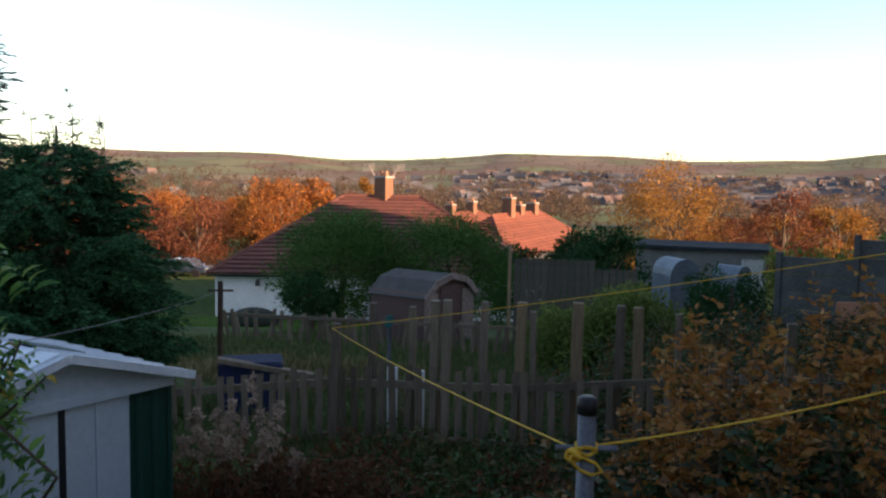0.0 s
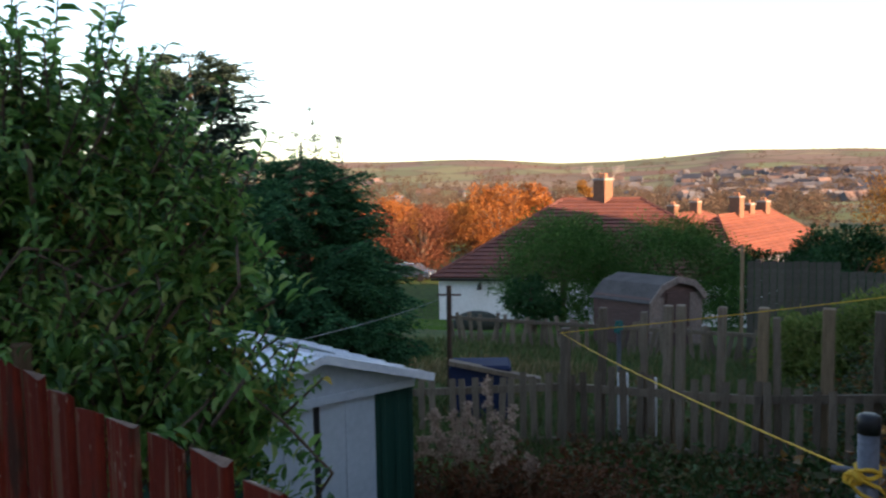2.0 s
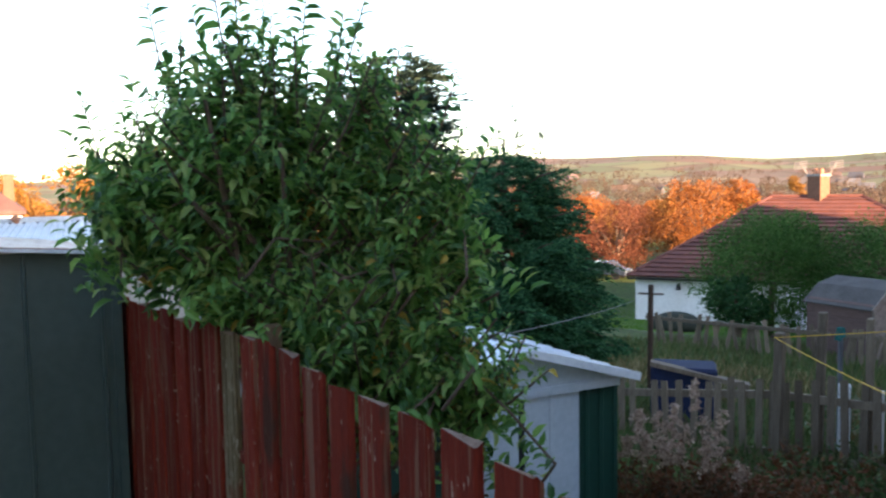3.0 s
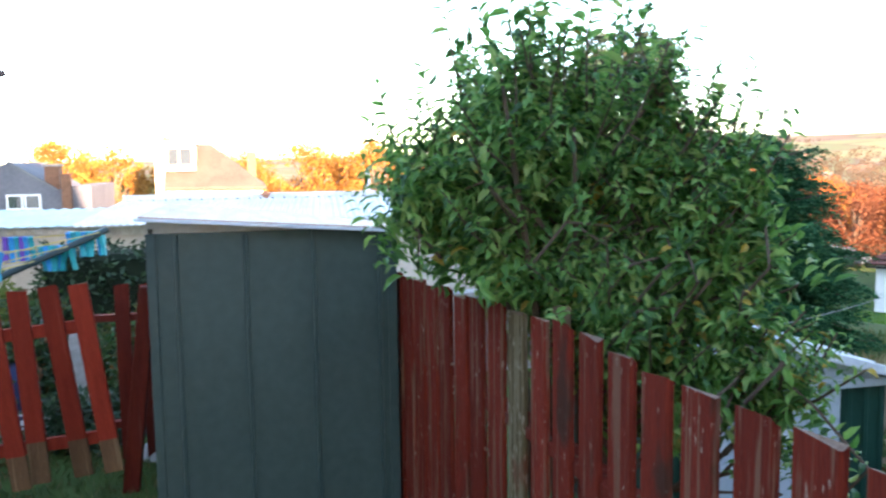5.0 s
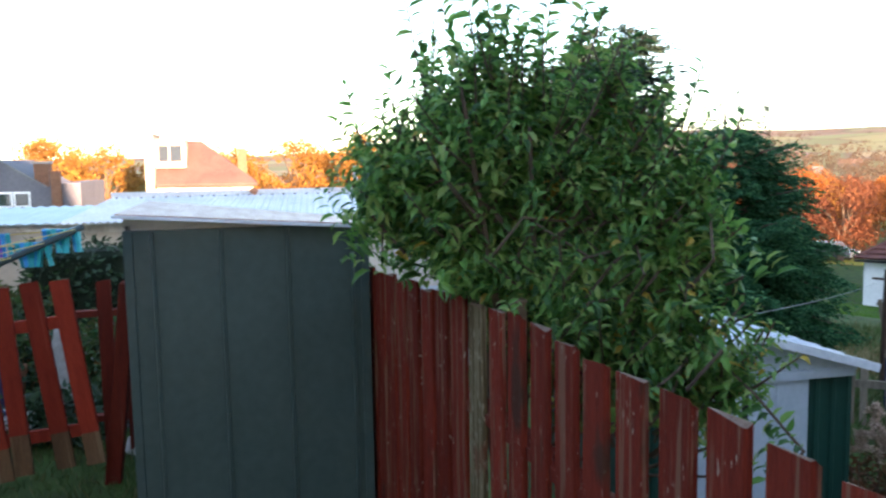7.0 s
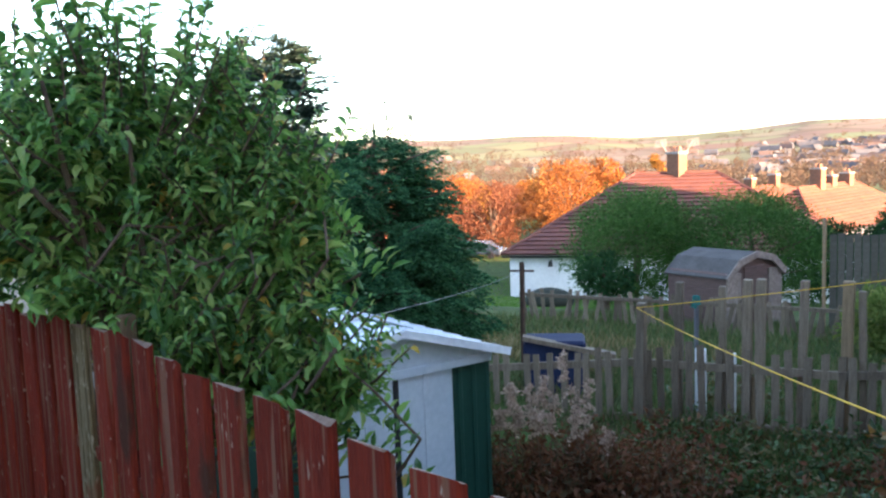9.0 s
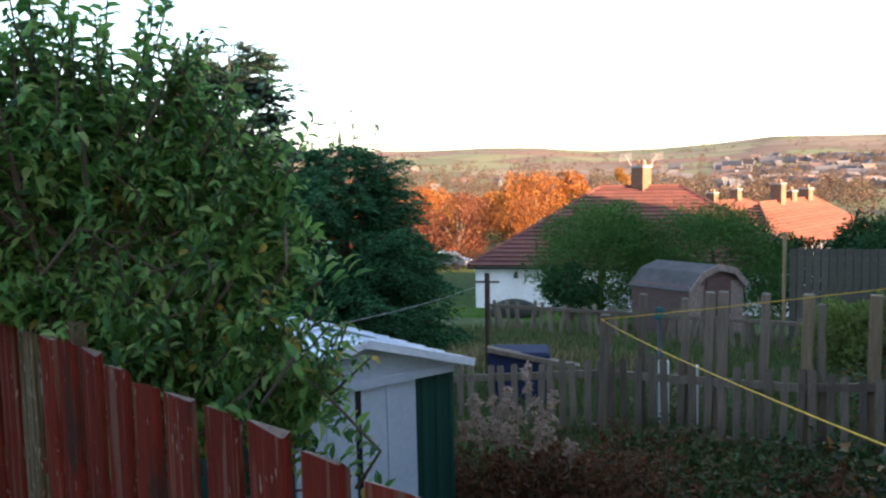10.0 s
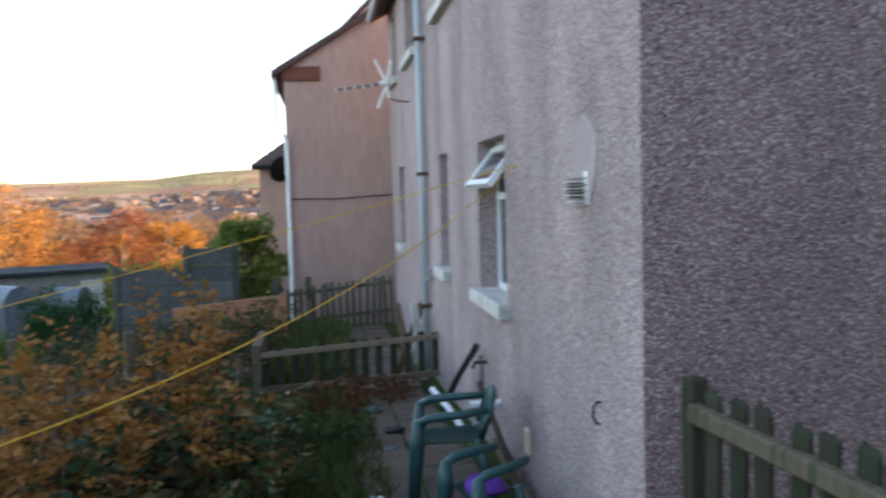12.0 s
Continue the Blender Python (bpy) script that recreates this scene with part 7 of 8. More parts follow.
def plume_weed(x, y, z, plume, seed):
    """A dead willowherb stem that ends in one curling pale plume, with withered brown leaves below."""
    rng = np.random.default_rng(seed)
    root = np.array([x + rng.normal(0, 0.08), y + rng.normal(0, 0.08), gz(x, y) - 0.02])
    tip = np.array([x, y, z])
    ob = thing("dry_weed", root, "tall dried weed with a pale fluffy plume", "weed", "dry weeds")
    sway = rng.uniform(-0.07, 0.07)
    bend = (root + tip) / 2 + [sway, -sway, 0.05]
    t = np.linspace(0, 1, 9)[:, None]
    line = (1 - t) ** 2 * root + 2 * t * (1 - t) * bend + t ** 2 * tip + np.sin(t * 9 + seed) * [0.012, -0.008, 0]
    part("stalk", tube([tuple(p) for p in line], list(np.linspace(0.007, 0.002, 9)), 4, False), M_DEADSTEM, ob)
    f0 = 1 - plume / (z - root[2])
    C, D, S = [], [], []
    for j in range(13):  # short side tassels that droop and curl along the plume
        w = f0 + (1 - f0) * (j + rng.random()) / 13
        q = (1 - w) ** 2 * root + 2 * w * (1 - w) * bend + w ** 2 * tip
        a = rng.uniform(0, 6.28)
        d = np.array([math.cos(a), math.sin(a), rng.uniform(0.1, 0.9)])
        ln = rng.uniform(0.03, 0.075) * (1.25 - 0.6 * (w - f0) / (1 - f0))
        n = 34
        u = rng.uniform(0, 1, n)[:, None]
        C.append(q + d * ln * u - np.array([0, 0, 0.9 * ln]) * u ** 2 + rng.normal(0, 0.008, (n, 3)))
        D.append(rng.normal(0, 1, (n, 3)) + d)
        S.append(rng.uniform(0.014, 0.030, n))
    leaves("plume", cat(*C), cat(*D), np.concatenate(S), 0.6, L_DRY, ob, "pale fluffy plume", seed=seed)
    n = 46
    t = rng.uniform(0.02, max(0.35, f0), n)[:, None]
    C2 = root * (1 - t) + tip * t + rng.normal(0, 0.035, (n, 3))
    leaves("foliage", C2, rng.normal(0, 1, (n, 3)) + [0, 0, -0.5], rng.uniform(0.05, 0.10, n), 0.3, L_RUSSWEED, ob, "withered brown leaves", seed=seed)


for i, (x, y, z, plume) in enumerate(((-4.24, 3.88, 0.66, 0.42), (-4.28, 3.71, 0.50, 0.30), (-4.44, 3.74, 0.42, 0.28), (-4.38, 3.50, 0.48, 0.26), (-4.17, 4.03, 0.46, 0.40), (-4.00, 4.04, 0.13, 0.16), (-4.16, 3.70, 0.42, 0.30), (-4.23, 3.43, 0.38, 0.20), (-4.03, 3.78, 0.32, 0.20), (-4.29, 3.34, 0.35, 0.16), (-4.15, 3.53, 0.34, 0.20))):
    plume_weed(x, y, z, plume, 340 + i)
for i, (x, y) in enumerate(((-4.45, 3.55), (-4.25, 3.75), (-4.05, 3.95), (-3.85, 4.05), (-3.6, 4.2), (-4.3, 4.1))):
    weeds("dead_willowherb", (x - 0.2, x + 0.2, y - 0.2, y + 0.2), "thick clump of dead russet-brown stems and leaves", "weed", 36, 0.66, 0.06, L_RUSSWEED, 380 + i, wide=0.35, stalks=8, stalk_mat=M_DEADSTEM, lean=0.18, group="dead willowherb")
for i, (x, y, r, h, mt) in enumerate(((-2.9, 4.3, 0.6, 0.35, L_WEED), (-3.6, 5.4, 0.6, 0.35, L_WEED), (-2.2, 5.4, 0.6, 0.4, L_WEED), (-4.6, 5.0, 0.5, 0.4, L_RUSSWEED), (-3.0, 5.6, 0.4, 0.3, L_RUSSWEED), (-2.4, 6.3, 0.6, 0.45, L_WEED), (-3.4, 6.6, 0.5, 0.35, L_WEED), (-1.6, 7.3, 0.5, 0.5, L_WEED), (0.1, 6.9, 0.3, 0.35, L_WEED), (0.1, 8.4, 0.4, 0.4, L_RUSSWEED), (0.7, 9.1, 0.35, 0.3, L_RUSSWEED), (-3.9, 4.9, 0.4, 0.3, L_RUSSWEED), (-2.9, 3.6, 0.5, 0.3, L_WEED), (-4.1, 3.6, 0.3, 0.5, L_RUSSWEED), (-3.8, 3.9, 0.3, 0.45, L_RUSSWEED), (-3.3, 4.2, 0.4, 0.3, L_RUSSWEED), (-2.3, 4.2, 0.4, 0.3, L_RUSSWEED))):
    weeds("weed_clump", (x - r, x + r, y - r, y + r), "low clump of weeds and dead stems", "weed", 45, h, 0.07, mt, 360 + i, wide=0.5, stalks=5, lean=0.35, group="weed clumps")


for i, (x, y, r, h) in enumerate(((-4.6, 5.7, 0.5, 0.22), (-3.7, 6.0, 0.5, 0.20), (-2.9, 6.4, 0.5, 0.24), (-2.1, 6.8, 0.5, 0.3), (-3.2, 5.0, 0.5, 0.28), (-4.2, 4.6, 0.5, 0.28), (-2.5, 5.0, 0.4, 0.35), (-1.9, 3.9, 0.5, 0.4), (-0.6, 3.9, 0.5, 0.45), (-5.4, 7.2, 0.6, 0.5))):
    weeds("bramble", (x - r, x + r, y - r, y + r), "low green bramble in the long grass", "bramble", 42, h, 0.05, L_BRAMBLE, 420 + i, wide=0.6, stalks=4, lean=0.5, group="brambles", pinnate=True)


for i, (x, y, r, h, mt) in enumerate(((-3.3, 13.9, 0.8, 1.40, L_ROSEGREEN), (-2.4, 13.6, 0.7, 1.25, L_ROSE), (-1.4, 13.5, 0.7, 1.0, L_ROSEGREEN), (-4.4, 13.0, 0.9, 1.1, L_ROSEGREEN), (-2.9, 11.8, 0.8, 1.25, L_ROSE), (-1.7, 11.6, 0.7, 1.1, L_ROSEGREEN), (-3.9, 10.4, 0.8, 0.9, L_ROSEGREEN), (-2.7, 9.8, 0.7, 1.15, L_ROSEGREEN), (-1.5, 9.9, 0.6, 1.0, L_ROSE), (-3.2, 8.3, 0.7, 0.8, L_ROSEGREEN), (-2.1, 8.0, 0.6, 0.95, L_ROSE))):
    weeds("bank_brush", (x - r, x + r, y - r, y + r), "tangle of weeds and brambles below the grey fence", "bramble", 85, h, 0.070, mt, 460 + i, wide=0.5, stalks=10, lean=0.2, low=0.1, pinnate=True, group="brush on the bank")


def side_fence():
    """Low picket fence across the path, and the old fence by the gable."""
    f = thing("low_fence", (0.4, 9.55, -0.35), "low weathered picket fence across the end of the path", "fence")
    kinds = [board_mesh("picket", 0.08, 0.018, 0.52, 0.012, (M_DARKPICKET,), 0.0, s) for s in range(3)]
    for k in range(13):
        ob = link("picket", kinds[k % 3], f)
        ob.matrix_world = pose(-0.58 + 0.165 * k, 9.6, -0.29 + 0.0098 * k + random.Random(k + 9).uniform(-0.015, 0.015), 0, random.Random(k).uniform(-3, 3), 0)
    part("rail", beam((-0.68, 9.555, 0.17), (1.44, 9.555, 0.295), 0.04, 0.06), M_GREYWOOD, f)
    part("rail", beam((-0.68, 9.555, -0.235), (1.44, 9.555, -0.145), 0.05, 0.07), M_GREYWOOD, f)
    part("post", cuboid(-0.72, -0.62, 9.52, 10.55, -0.6, 0.3, None, 0.006), M_GREYWOOD, f)
    g = thing("gable_fence", (1.15, 1.7, 0.3), "old grey fence with a mossy rail beside the gable", "fence")
    kinds = [board_mesh("picket", 0.070, 0.02, 1.15, 0.03, (M_DARKPICKET,), 0.0, s + 5) for s in range(3)]
    for k in range(12):
        p = Vector((1.415 + 0.025 * k, 2.42 - 0.122 * k, 0))
        ob = link("picket", kinds[k % 3], g)
        ob.matrix_world = pose(p.x, p.y, 1.30 - 1.15 + 0.012 * (k % 3) - 0.004 * k, 0, random.Random(k + 40).uniform(-1.5, 1.5), 101)
    part("rail", beam((1.365, 2.47, 1.225), (1.67, 0.98, 1.13), 0.05, 0.065, 0.008), M_OLDRAIL, g, "mossy cross rail")
    part("rail", beam((1.365, 2.47, 0.55), (1.67, 0.98, 0.5), 0.05, 0.065), M_GREYWOOD, g)
    part("post", cuboid(-0.034, 0.034, -0.034, 0.034, 0.1, 1.33, pose(1.398, 2.52, 0, 0, 0, 11), 0.006), M_DARKPICKET, g)


side_fence()


def gable_foot():
    """Old picket fence and long grass at the foot of the pink gable."""
    f = thing("old_fence", (0.4, 16.4, -0.5), "old thin picket fence below the pink gable", "fence")
    kinds = [board_mesh("picket", 0.07, 0.02, 0.95, 0.02, (M_MOSSWOOD,), 0.0, s + 60) for s in range(3)]
    for k in range(18):
        rng = random.Random(k + 70)
        ob = link("picket", kinds[k % 3], f)
        ob.matrix_world = pose(-0.75 + 0.128 * k, 16.4, -0.78 + 0.012 * k + rng.uniform(-0.03, 0.03), 0, rng.uniform(-3, 3), 0)
    for z in (0.05, -0.5):
        part("rail", beam((-0.8, 16.36, z), (1.45, 16.36, z + 0.2), 0.04, 0.07), M_MOSSWOOD, f)
    for x, top in ((-0.82, 0.42), (-0.2, 0.45)):
        part("post", cuboid(x - 0.06, x + 0.06, 15.9, 16.0, -0.8, top, None, 0.01), M_MOSSWOOD, f)


gable_foot()
blades("bank_grass", -2.6, 0.45, 9.8, 16.2, 6000, 0.34, "long grass on the bank below the pink gable", 12)
shr = weeds("fern", (1.28, 1.46, 1.55, 1.95), "green fern growing by the old fence", "fern", 26, 0.80, 0.08, L_WEED, 390, wide=0.4, stalks=10, lean=0.15)


def plastic_chair(at, rz, label, backed=True, size=0.78):
    """A moulded garden armchair: seat, slatted back, arms that run down into the legs."""
    c = thing("garden_chair", at, label, "chair", "plastic garden chairs", rz=rz)
    m = c.matrix_world @ Matrix.Scale(size, 4)
    def P(*pts):
        return [m @ Vector(p) for p in pts]
    seat = bmesh.new()
    verts, N = [], 7
    for i in range(N):
        for j in range(N):
            u, v = i / (N - 1) - 0.5, j / (N - 1) - 0.5
            verts.append(seat.verts.new((u * (0.46 - 0.05 * (v + 0.5)), -v * 0.46, 0.42 - 0.025 * math.cos(u * 3) + (0.02 if abs(u) > 0.45 else 0) - 0.02 * (v + 0.5))))
    for i in range(N - 1):
        for j in range(N - 1):
            seat.faces.new((verts[i * N + j], verts[(i + 1) * N + j], verts[(i + 1) * N + j + 1], verts[i * N + j + 1]))
    bmesh.ops.solidify(seat, geom=seat.faces[:], thickness=0.018)
    seat.transform(m)
    part("seat", seat, M_CHAIR, c, smooth=True)
    if not backed:
        chair_sides(c, P, part)
        return c
    back = bmesh.new()
    for k in range(6):
        x = -0.19 + 0.076 * k
        box(back, x - 0.025, x + 0.025, -0.012, 0.012, 0, 0.30, pose(0, 0.25, 0.44, -14) @ Matrix.Translation((0, 0, 0)))
    back.transform(m)
    part("back_slats", back, M_CHAIR, c)
    part("back_rail", tube(P((-0.25, 0.24, 0.46), (-0.25, 0.32, 0.70), (-0.18, 0.335, 0.76), (0, 0.345, 0.78), (0.18, 0.335, 0.76), (0.25, 0.32, 0.70), (0.25, 0.24, 0.46)), 0.026, 8), M_CHAIR, c, smooth=True)
    chair_sides(c, P, part)
    return c


def chair_sides(c, P, part):
    for s in (-1, 1):
        part("arm", tube(P((s * 0.25, 0.31, 0.68), (s * 0.29, 0.1, 0.66), (s * 0.30, -0.15, 0.64), (s * 0.29, -0.24, 0.60)), [0.022, 0.028, 0.030, 0.026], 8), M_CHAIR, c, smooth=True)
        part("front_leg", tube(P((s * 0.29, -0.24, 0.62), (s * 0.285, -0.255, 0.42), (s * 0.30, -0.29, 0.0)), [0.030, 0.050, 0.040], 8), M_CHAIR, c, smooth=True)
        part("rear_leg", tube(P((s * 0.22, 0.22, 0.44), (s * 0.25, 0.30, 0.0)), [0.032, 0.026], 8), M_CHAIR, c, smooth=True)


plastic_chair((0.96, 5.43, gz(1.0, 5.4) + 0.03), -98, "dark green moulded plastic garden armchair by the wall", True, 0.86)
plastic_chair((1.02, 4.48, gz(1.0, 4.5) + 0.02), -68, "low dark green plastic garden seat holding a purple cloth", False, 0.62)
pc = thing("purple_cloth", (1.03, 4.48, gz(1.0, 4.5) + 0.27), "crumpled purple cloth lying on the chair", "cloth")
rngc = random.Random(6)
bm = bmesh.new()
bmesh.ops.create_icosphere(bm, subdivisions=3, radius=0.115)
for v in bm.verts:
    v.co = Vector((v.co.x * 1.1, v.co.y * 1.1, max(-0.02, v.co.z * 0.55 + 0.05 * noise.noise(v.co * 12))))
bm.transform(Matrix.Translation((1.03, 4.48, gz(1.0, 4.5) + 0.27)))
part("folds", bm, M_PURPLE, pc, smooth=True)


def clutter():
    """Loose timber, pipes and rubbish along the foot of the wall."""
    for i, (a, b, r, mt, lab) in enumerate((((1.22, 7.75, -0.10), (1.41, 6.85, 0.66), 0.03, M_BLACK, "dark plastic pipe leaning on the wall"),
                                         ((1.05, 7.11, 0.25), (1.25, 6.3, 0.0), 0.026, M_UPVC, "white plastic pipe leaning on the wall"),
                                         ((1.38, 6.6, 0.40), (1.36, 4.9, -0.02), 0.022, M_RUST, "old wooden rail lying against the wall"),
                                         ((1.42, 6.2, 0.02), (1.36, 4.3, 0.0), 0.03, M_GREYWOOD, "grey timber length along the wall foot"))):
        t = thing("loose_pipe" if i < 2 else "timber_length", a, lab, "pipe" if i < 2 else "timber")
        part("pipe" if i < 2 else "timber", tube([a, ((a[0] + b[0]) / 2, (a[1] + b[1]) / 2, (a[2] + b[2]) / 2 + 0.03), b], r, 8) if i < 2 else beam(a, b, r * 2, r * 1.6, 0.004), mt, t)
    for i, (x, y, rx, ry, mt, lab) in enumerate(((1.0, 10.6, 10, 18, M_REDEND, "reddish plank leaning on the house wall"), (1.18, 10.8, -6, 24, M_SILL, "white plank leaning on the house wall"), (1.22, 10.5, 4, -14, M_GREYWOOD, "grey plank leaning on the house wall"), (1.32, 10.2, 0, -6, M_SILL, "white plank leaning on the house wall"))):
        t = thing("leaning_plank", (x, y, -0.4), lab, "plank", "planks at the wall")
        part("plank", cuboid(-0.05, 0.05, -0.012, 0.012, 0, 1.05, pose(x, y, -0.42, rx, ry, 20), 0.004), mt, t)
    b = thing("drain_bit", (1.36, 6.05, 0.36), "short white plastic pipe stub at the wall", "pipe")
    part("stub", tube([(1.44, 6.02, 0.37), (1.22, 6.1, 0.35)], 0.03, 8), M_UPVC, b)
    for i, (x, y, sz, mt) in enumerate(((0.55, 8.3, 0.10, M_CLEAR), (0.72, 7.3, 0.08, M_BLACK), (0.62, 6.6, 0.05, M_CLEAR), (0.45, 5.2, 0.05, M_UPVC))):
        t = thing("litter", (x, y, gz(x, y)), "scrap of crumpled plastic on the path", "litter", "litter on the path")
        bm = bmesh.new()
        bmesh.ops.create_icosphere(bm, subdivisions=2, radius=sz)
        for v in bm.verts:
            v.co = Vector((v.co.x * 1.3, v.co.y, v.co.z * 0.35 + 0.03 * noise.noise(v.co * 25 + Vector((i, 0, 0)))))
        bm.transform(Matrix.Translation((x, y, gz(x, y) + sz * 0.3 + 0.03)))
        part("scrap", bm, mt, t)


clutter()


def slab_path():
    """Concrete slabs beside the house."""
    p = thing("path", (0.95, 6.5, 0), "worn concrete slab path beside the house", "path", kind="structure")
    rng = random.Random(9)
    y = 3.6
    k = 0
    while y < 15.6:
        for x in (0.56, 1.01):
            z = gz(1.0, y + 0.3)
            ob = part("slab", cuboid(-0.215, 0.215, -0.29, 0.29, -0.05, 0.0, None, 0.008), M_PATH, p)
            ob.matrix_world = pose(x + 0.0, y + 0.3, z + 0.035 + rng.uniform(-0.008, 0.008), -2.5 + rng.uniform(-1, 1), rng.uniform(-1, 1), rng.uniform(-1.5, 1.5))
            k += 1
        y += 0.60


slab_path()


def middle_ground():
    """Fences, garages and tunnels between the lower garden and the houses."""
    rng = random.Random(14)
    f = thing("broken_fence", (-10.5, 13.5, -1.5), "old broken picket fence leaning at all angles", "fence")
    kinds = [board_mesh("picket", 0.09, 0.02, 0.8, 0.02, (M_GREYWOOD,), 0.0, s + 20) for s in range(3)]
    for a, b, n in (((-15.6, 13.2), (-11.6, 14.6), 26), ((-11.5, 14.6), (-8.8, 15.6), 18), ((-8.6, 15.2), (-4.6, 15.8), 26)):
        for k in range(n):
            if rng.random() < 0.12:
                continue
            t = k / n
            x, y = a[0] + (b[0] - a[0]) * t, a[1] + (b[1] - a[1]) * t
            ob = link("picket", kinds[k % 3], f)
            ob.matrix_world = pose(x, y, gz(x, y) - 0.05 + rng.uniform(-0.1, 0.05), rng.uniform(-8, 8), rng.uniform(-14, 14), 20)
        za, zb = gz(*a) + 0.62, gz(*b) + 0.62
        part("rail", beam((a[0], a[1] - 0.04, za), (b[0], b[1] - 0.04, zb), 0.05, 0.08), M_GREYWOOD, f)
    g = thing("long_garage", (-9, 30, -3.2), "long flat-roofed block garage with a dark roof edge", "garage")
    m = pose(-11.3, 27.9, 0, 0, 0, 17)
    part("wall", cuboid(0, 4.3, 0, 2.5, -3.5, -0.32, m), M_CONC, g)
    part("roof", cuboid(-0.15, 4.5, -0.25, 2.7, -0.32, -0.22, m), M_ROOFEDGE, g, "dark roof edge")
    part("end_brick", cuboid(4.3, 4.34, 0.0, 1.2, -3.4, -0.24, m), M_BRICK, g)
    part("door", cuboid(3.5, 4.2, -0.03, 0.0, -2.4, -0.6, m), M_SILL, g)
    for k in range(3):
        part("pier", cuboid(0.3 + 1.4 * k, 0.55 + 1.4 * k, -0.06, 0.0, -3.4, -0.24, m), M_CONC, g)
    for i, (x, y, r, l, rz) in enumerate(((-7.96, 22.6, 0.45, 1.0, 50), (-6.55, 23.0, 0.32, 0.8, 70))):
        t = thing("hoop_tunnel", (x, y, gz(x, y)), "small clear plastic garden tunnel", "greenhouse", "plastic tunnels")
        bm = bmesh.new()
        rows = []
        for j in (0, 1):
            rows.append([bm.verts.new((r * math.cos(a), (j - 0.5) * l, 1.55 + r * math.sin(a))) for a in np.linspace(0, math.pi, 9)])
            rows[-1] = [bm.verts.new((r, (j - 0.5) * l, 0))] + rows[-1] + [bm.verts.new((-r, (j - 0.5) * l, 0))]
        for k in range(len(rows[0]) - 1):
            bm.faces.new((rows[0][k], rows[0][k + 1], rows[1][k + 1], rows[1][k]))
        for w in rows:
            bm.faces.new(w)
        bm.transform(pose(x, y, -2.10, 0, 0, rz))
        part("cover", bm, M_CLEAR, t)
        part("door_frame", cuboid(-0.02, 0.02, -0.02, 0.02, 0, 1.5, pose(x, y - l / 2 - 0.05, gz(x, y), 0, 0, rz)), M_GREYWOOD, t)
    h = thing("board_fence", (-10, 19, -2), "dark boarded fence with posts below the houses", "fence")
    for a, b, z in (((-10.0, 17.4), (-8.3, 18.3), 0.10), ((-8.3, 18.3), (-7.4, 18.7), -0.1)):
        v = Vector((b[0] - a[0], b[1] - a[1], 0))
        n = int(v.length / 0.15)
        rz = math.degrees(math.atan2(v.y, v.x))
        me = board_mesh("plank", 0.145, 0.02, 2.2, 0.01, (M_GREYFENCE,), 0.0, 41)
        for k in range(n):
            q = Vector((*a, 0)) + v * (k / n)
            ob = link("plank", me, h)
            ob.matrix_world = pose(q.x, q.y, z - 2.2 + rng.uniform(-0.02, 0.02), 0, 0, rz)
    part("post", cuboid(-0.03, 0.03, -0.03, 0.03, -2.4, 0.45, pose(-10.15, 17.3, 0)), M_POSTWOOD, h)
    c = thing("concrete_fence", (-2.5, 15.6, -1), "grey concrete panel fence stepping up the slope", "fence")
    pts = [(-3.6, 15.5, 0.74), (-2.36, 15.5, 1.10), (-1.5, 15.6, 1.12)]
    for k, ((x, y, z), (x2, y2, _)) in enumerate(zip(pts, pts[1:] + [(-1.42, 15.65, 0)])):
        for j in range(6):
            part("panel", cuboid(x + 0.05, x2 - 0.05, y, y + 0.05, z - 0.31 * (j + 1), z - 0.31 * j - 0.012, None, 0.006), M_GREYPANEL, c)
        part("post", cuboid(x - 0.05, x + 0.05, y - 0.03, y + 0.09, -1.4, z + 0.06, None, 0.006), M_GREYPANEL, c)
    w = thing("garden_wall", (-1.2, 14.4, -0.8), "low red brick garden wall", "wall")
    part("bricks", prism([(-2.45, -1.3), (-0.55, -1.3), (-0.55, 0.30), (-2.45, 0.14)], 14.4, 14.52), M_POT, w)
    hd = thing("lime_hedge", (-4.5, 26, -2.0), "clipped lime green hedge above the grey fence", "hedge")
    r2 = np.random.default_rng(50)
    C = np.stack([r2.uniform(-6.4, -2.6, 3500), r2.uniform(25.4, 26.6, 3500), -0.10 + 0.15 * r2.normal(size=3500) - r2.uniform(0, 1.4, 3500)], 1)
    leaves("foliage", C, r2.normal(size=C.shape) + [0, 0, 0.5], np.full(3500, 0.16), 0.5, L_OLIVE, hd, seed=3)
    tb = thing("tarpaulin_box", (-6.9, 6.3, -0.9), "blue tarpaulin over a timber raised bed", "planter")
    part("cover", cuboid(-0.35, 0.35, 0.0, 0.5, -0.75, -0.06, pose(-6.9, 6.25, 0, 0, 0, 47), 0.03), M_TARP, tb)
    part("plank", beam((-7.15, 6.0, -0.01), (-6.45, 6.75, -0.22), 0.14, 0.05), M_GREYWOOD, tb)
    for i, (x, y) in enumerate(((-5.02, 6.35), (-4.80, 6.5))):
        bk = thing("white_crate", (x, y, -0.5), "white plastic sheet behind the picket fence", "sheet")
        part("sheet", cuboid(x - 0.05, x + 0.05, y, y + 0.06, -0.55, 0.16 - 0.03 * i, None, 0.01), M_UPVC, bk)
    dn = thing("overturned_boat", (-13.6, 12.2, -1.6), "dark upturned tub against the old fence", "tub")
    bm = bmesh.new()
    bmesh.ops.create_icosphere(bm, subdivisions=3, radius=0.7)
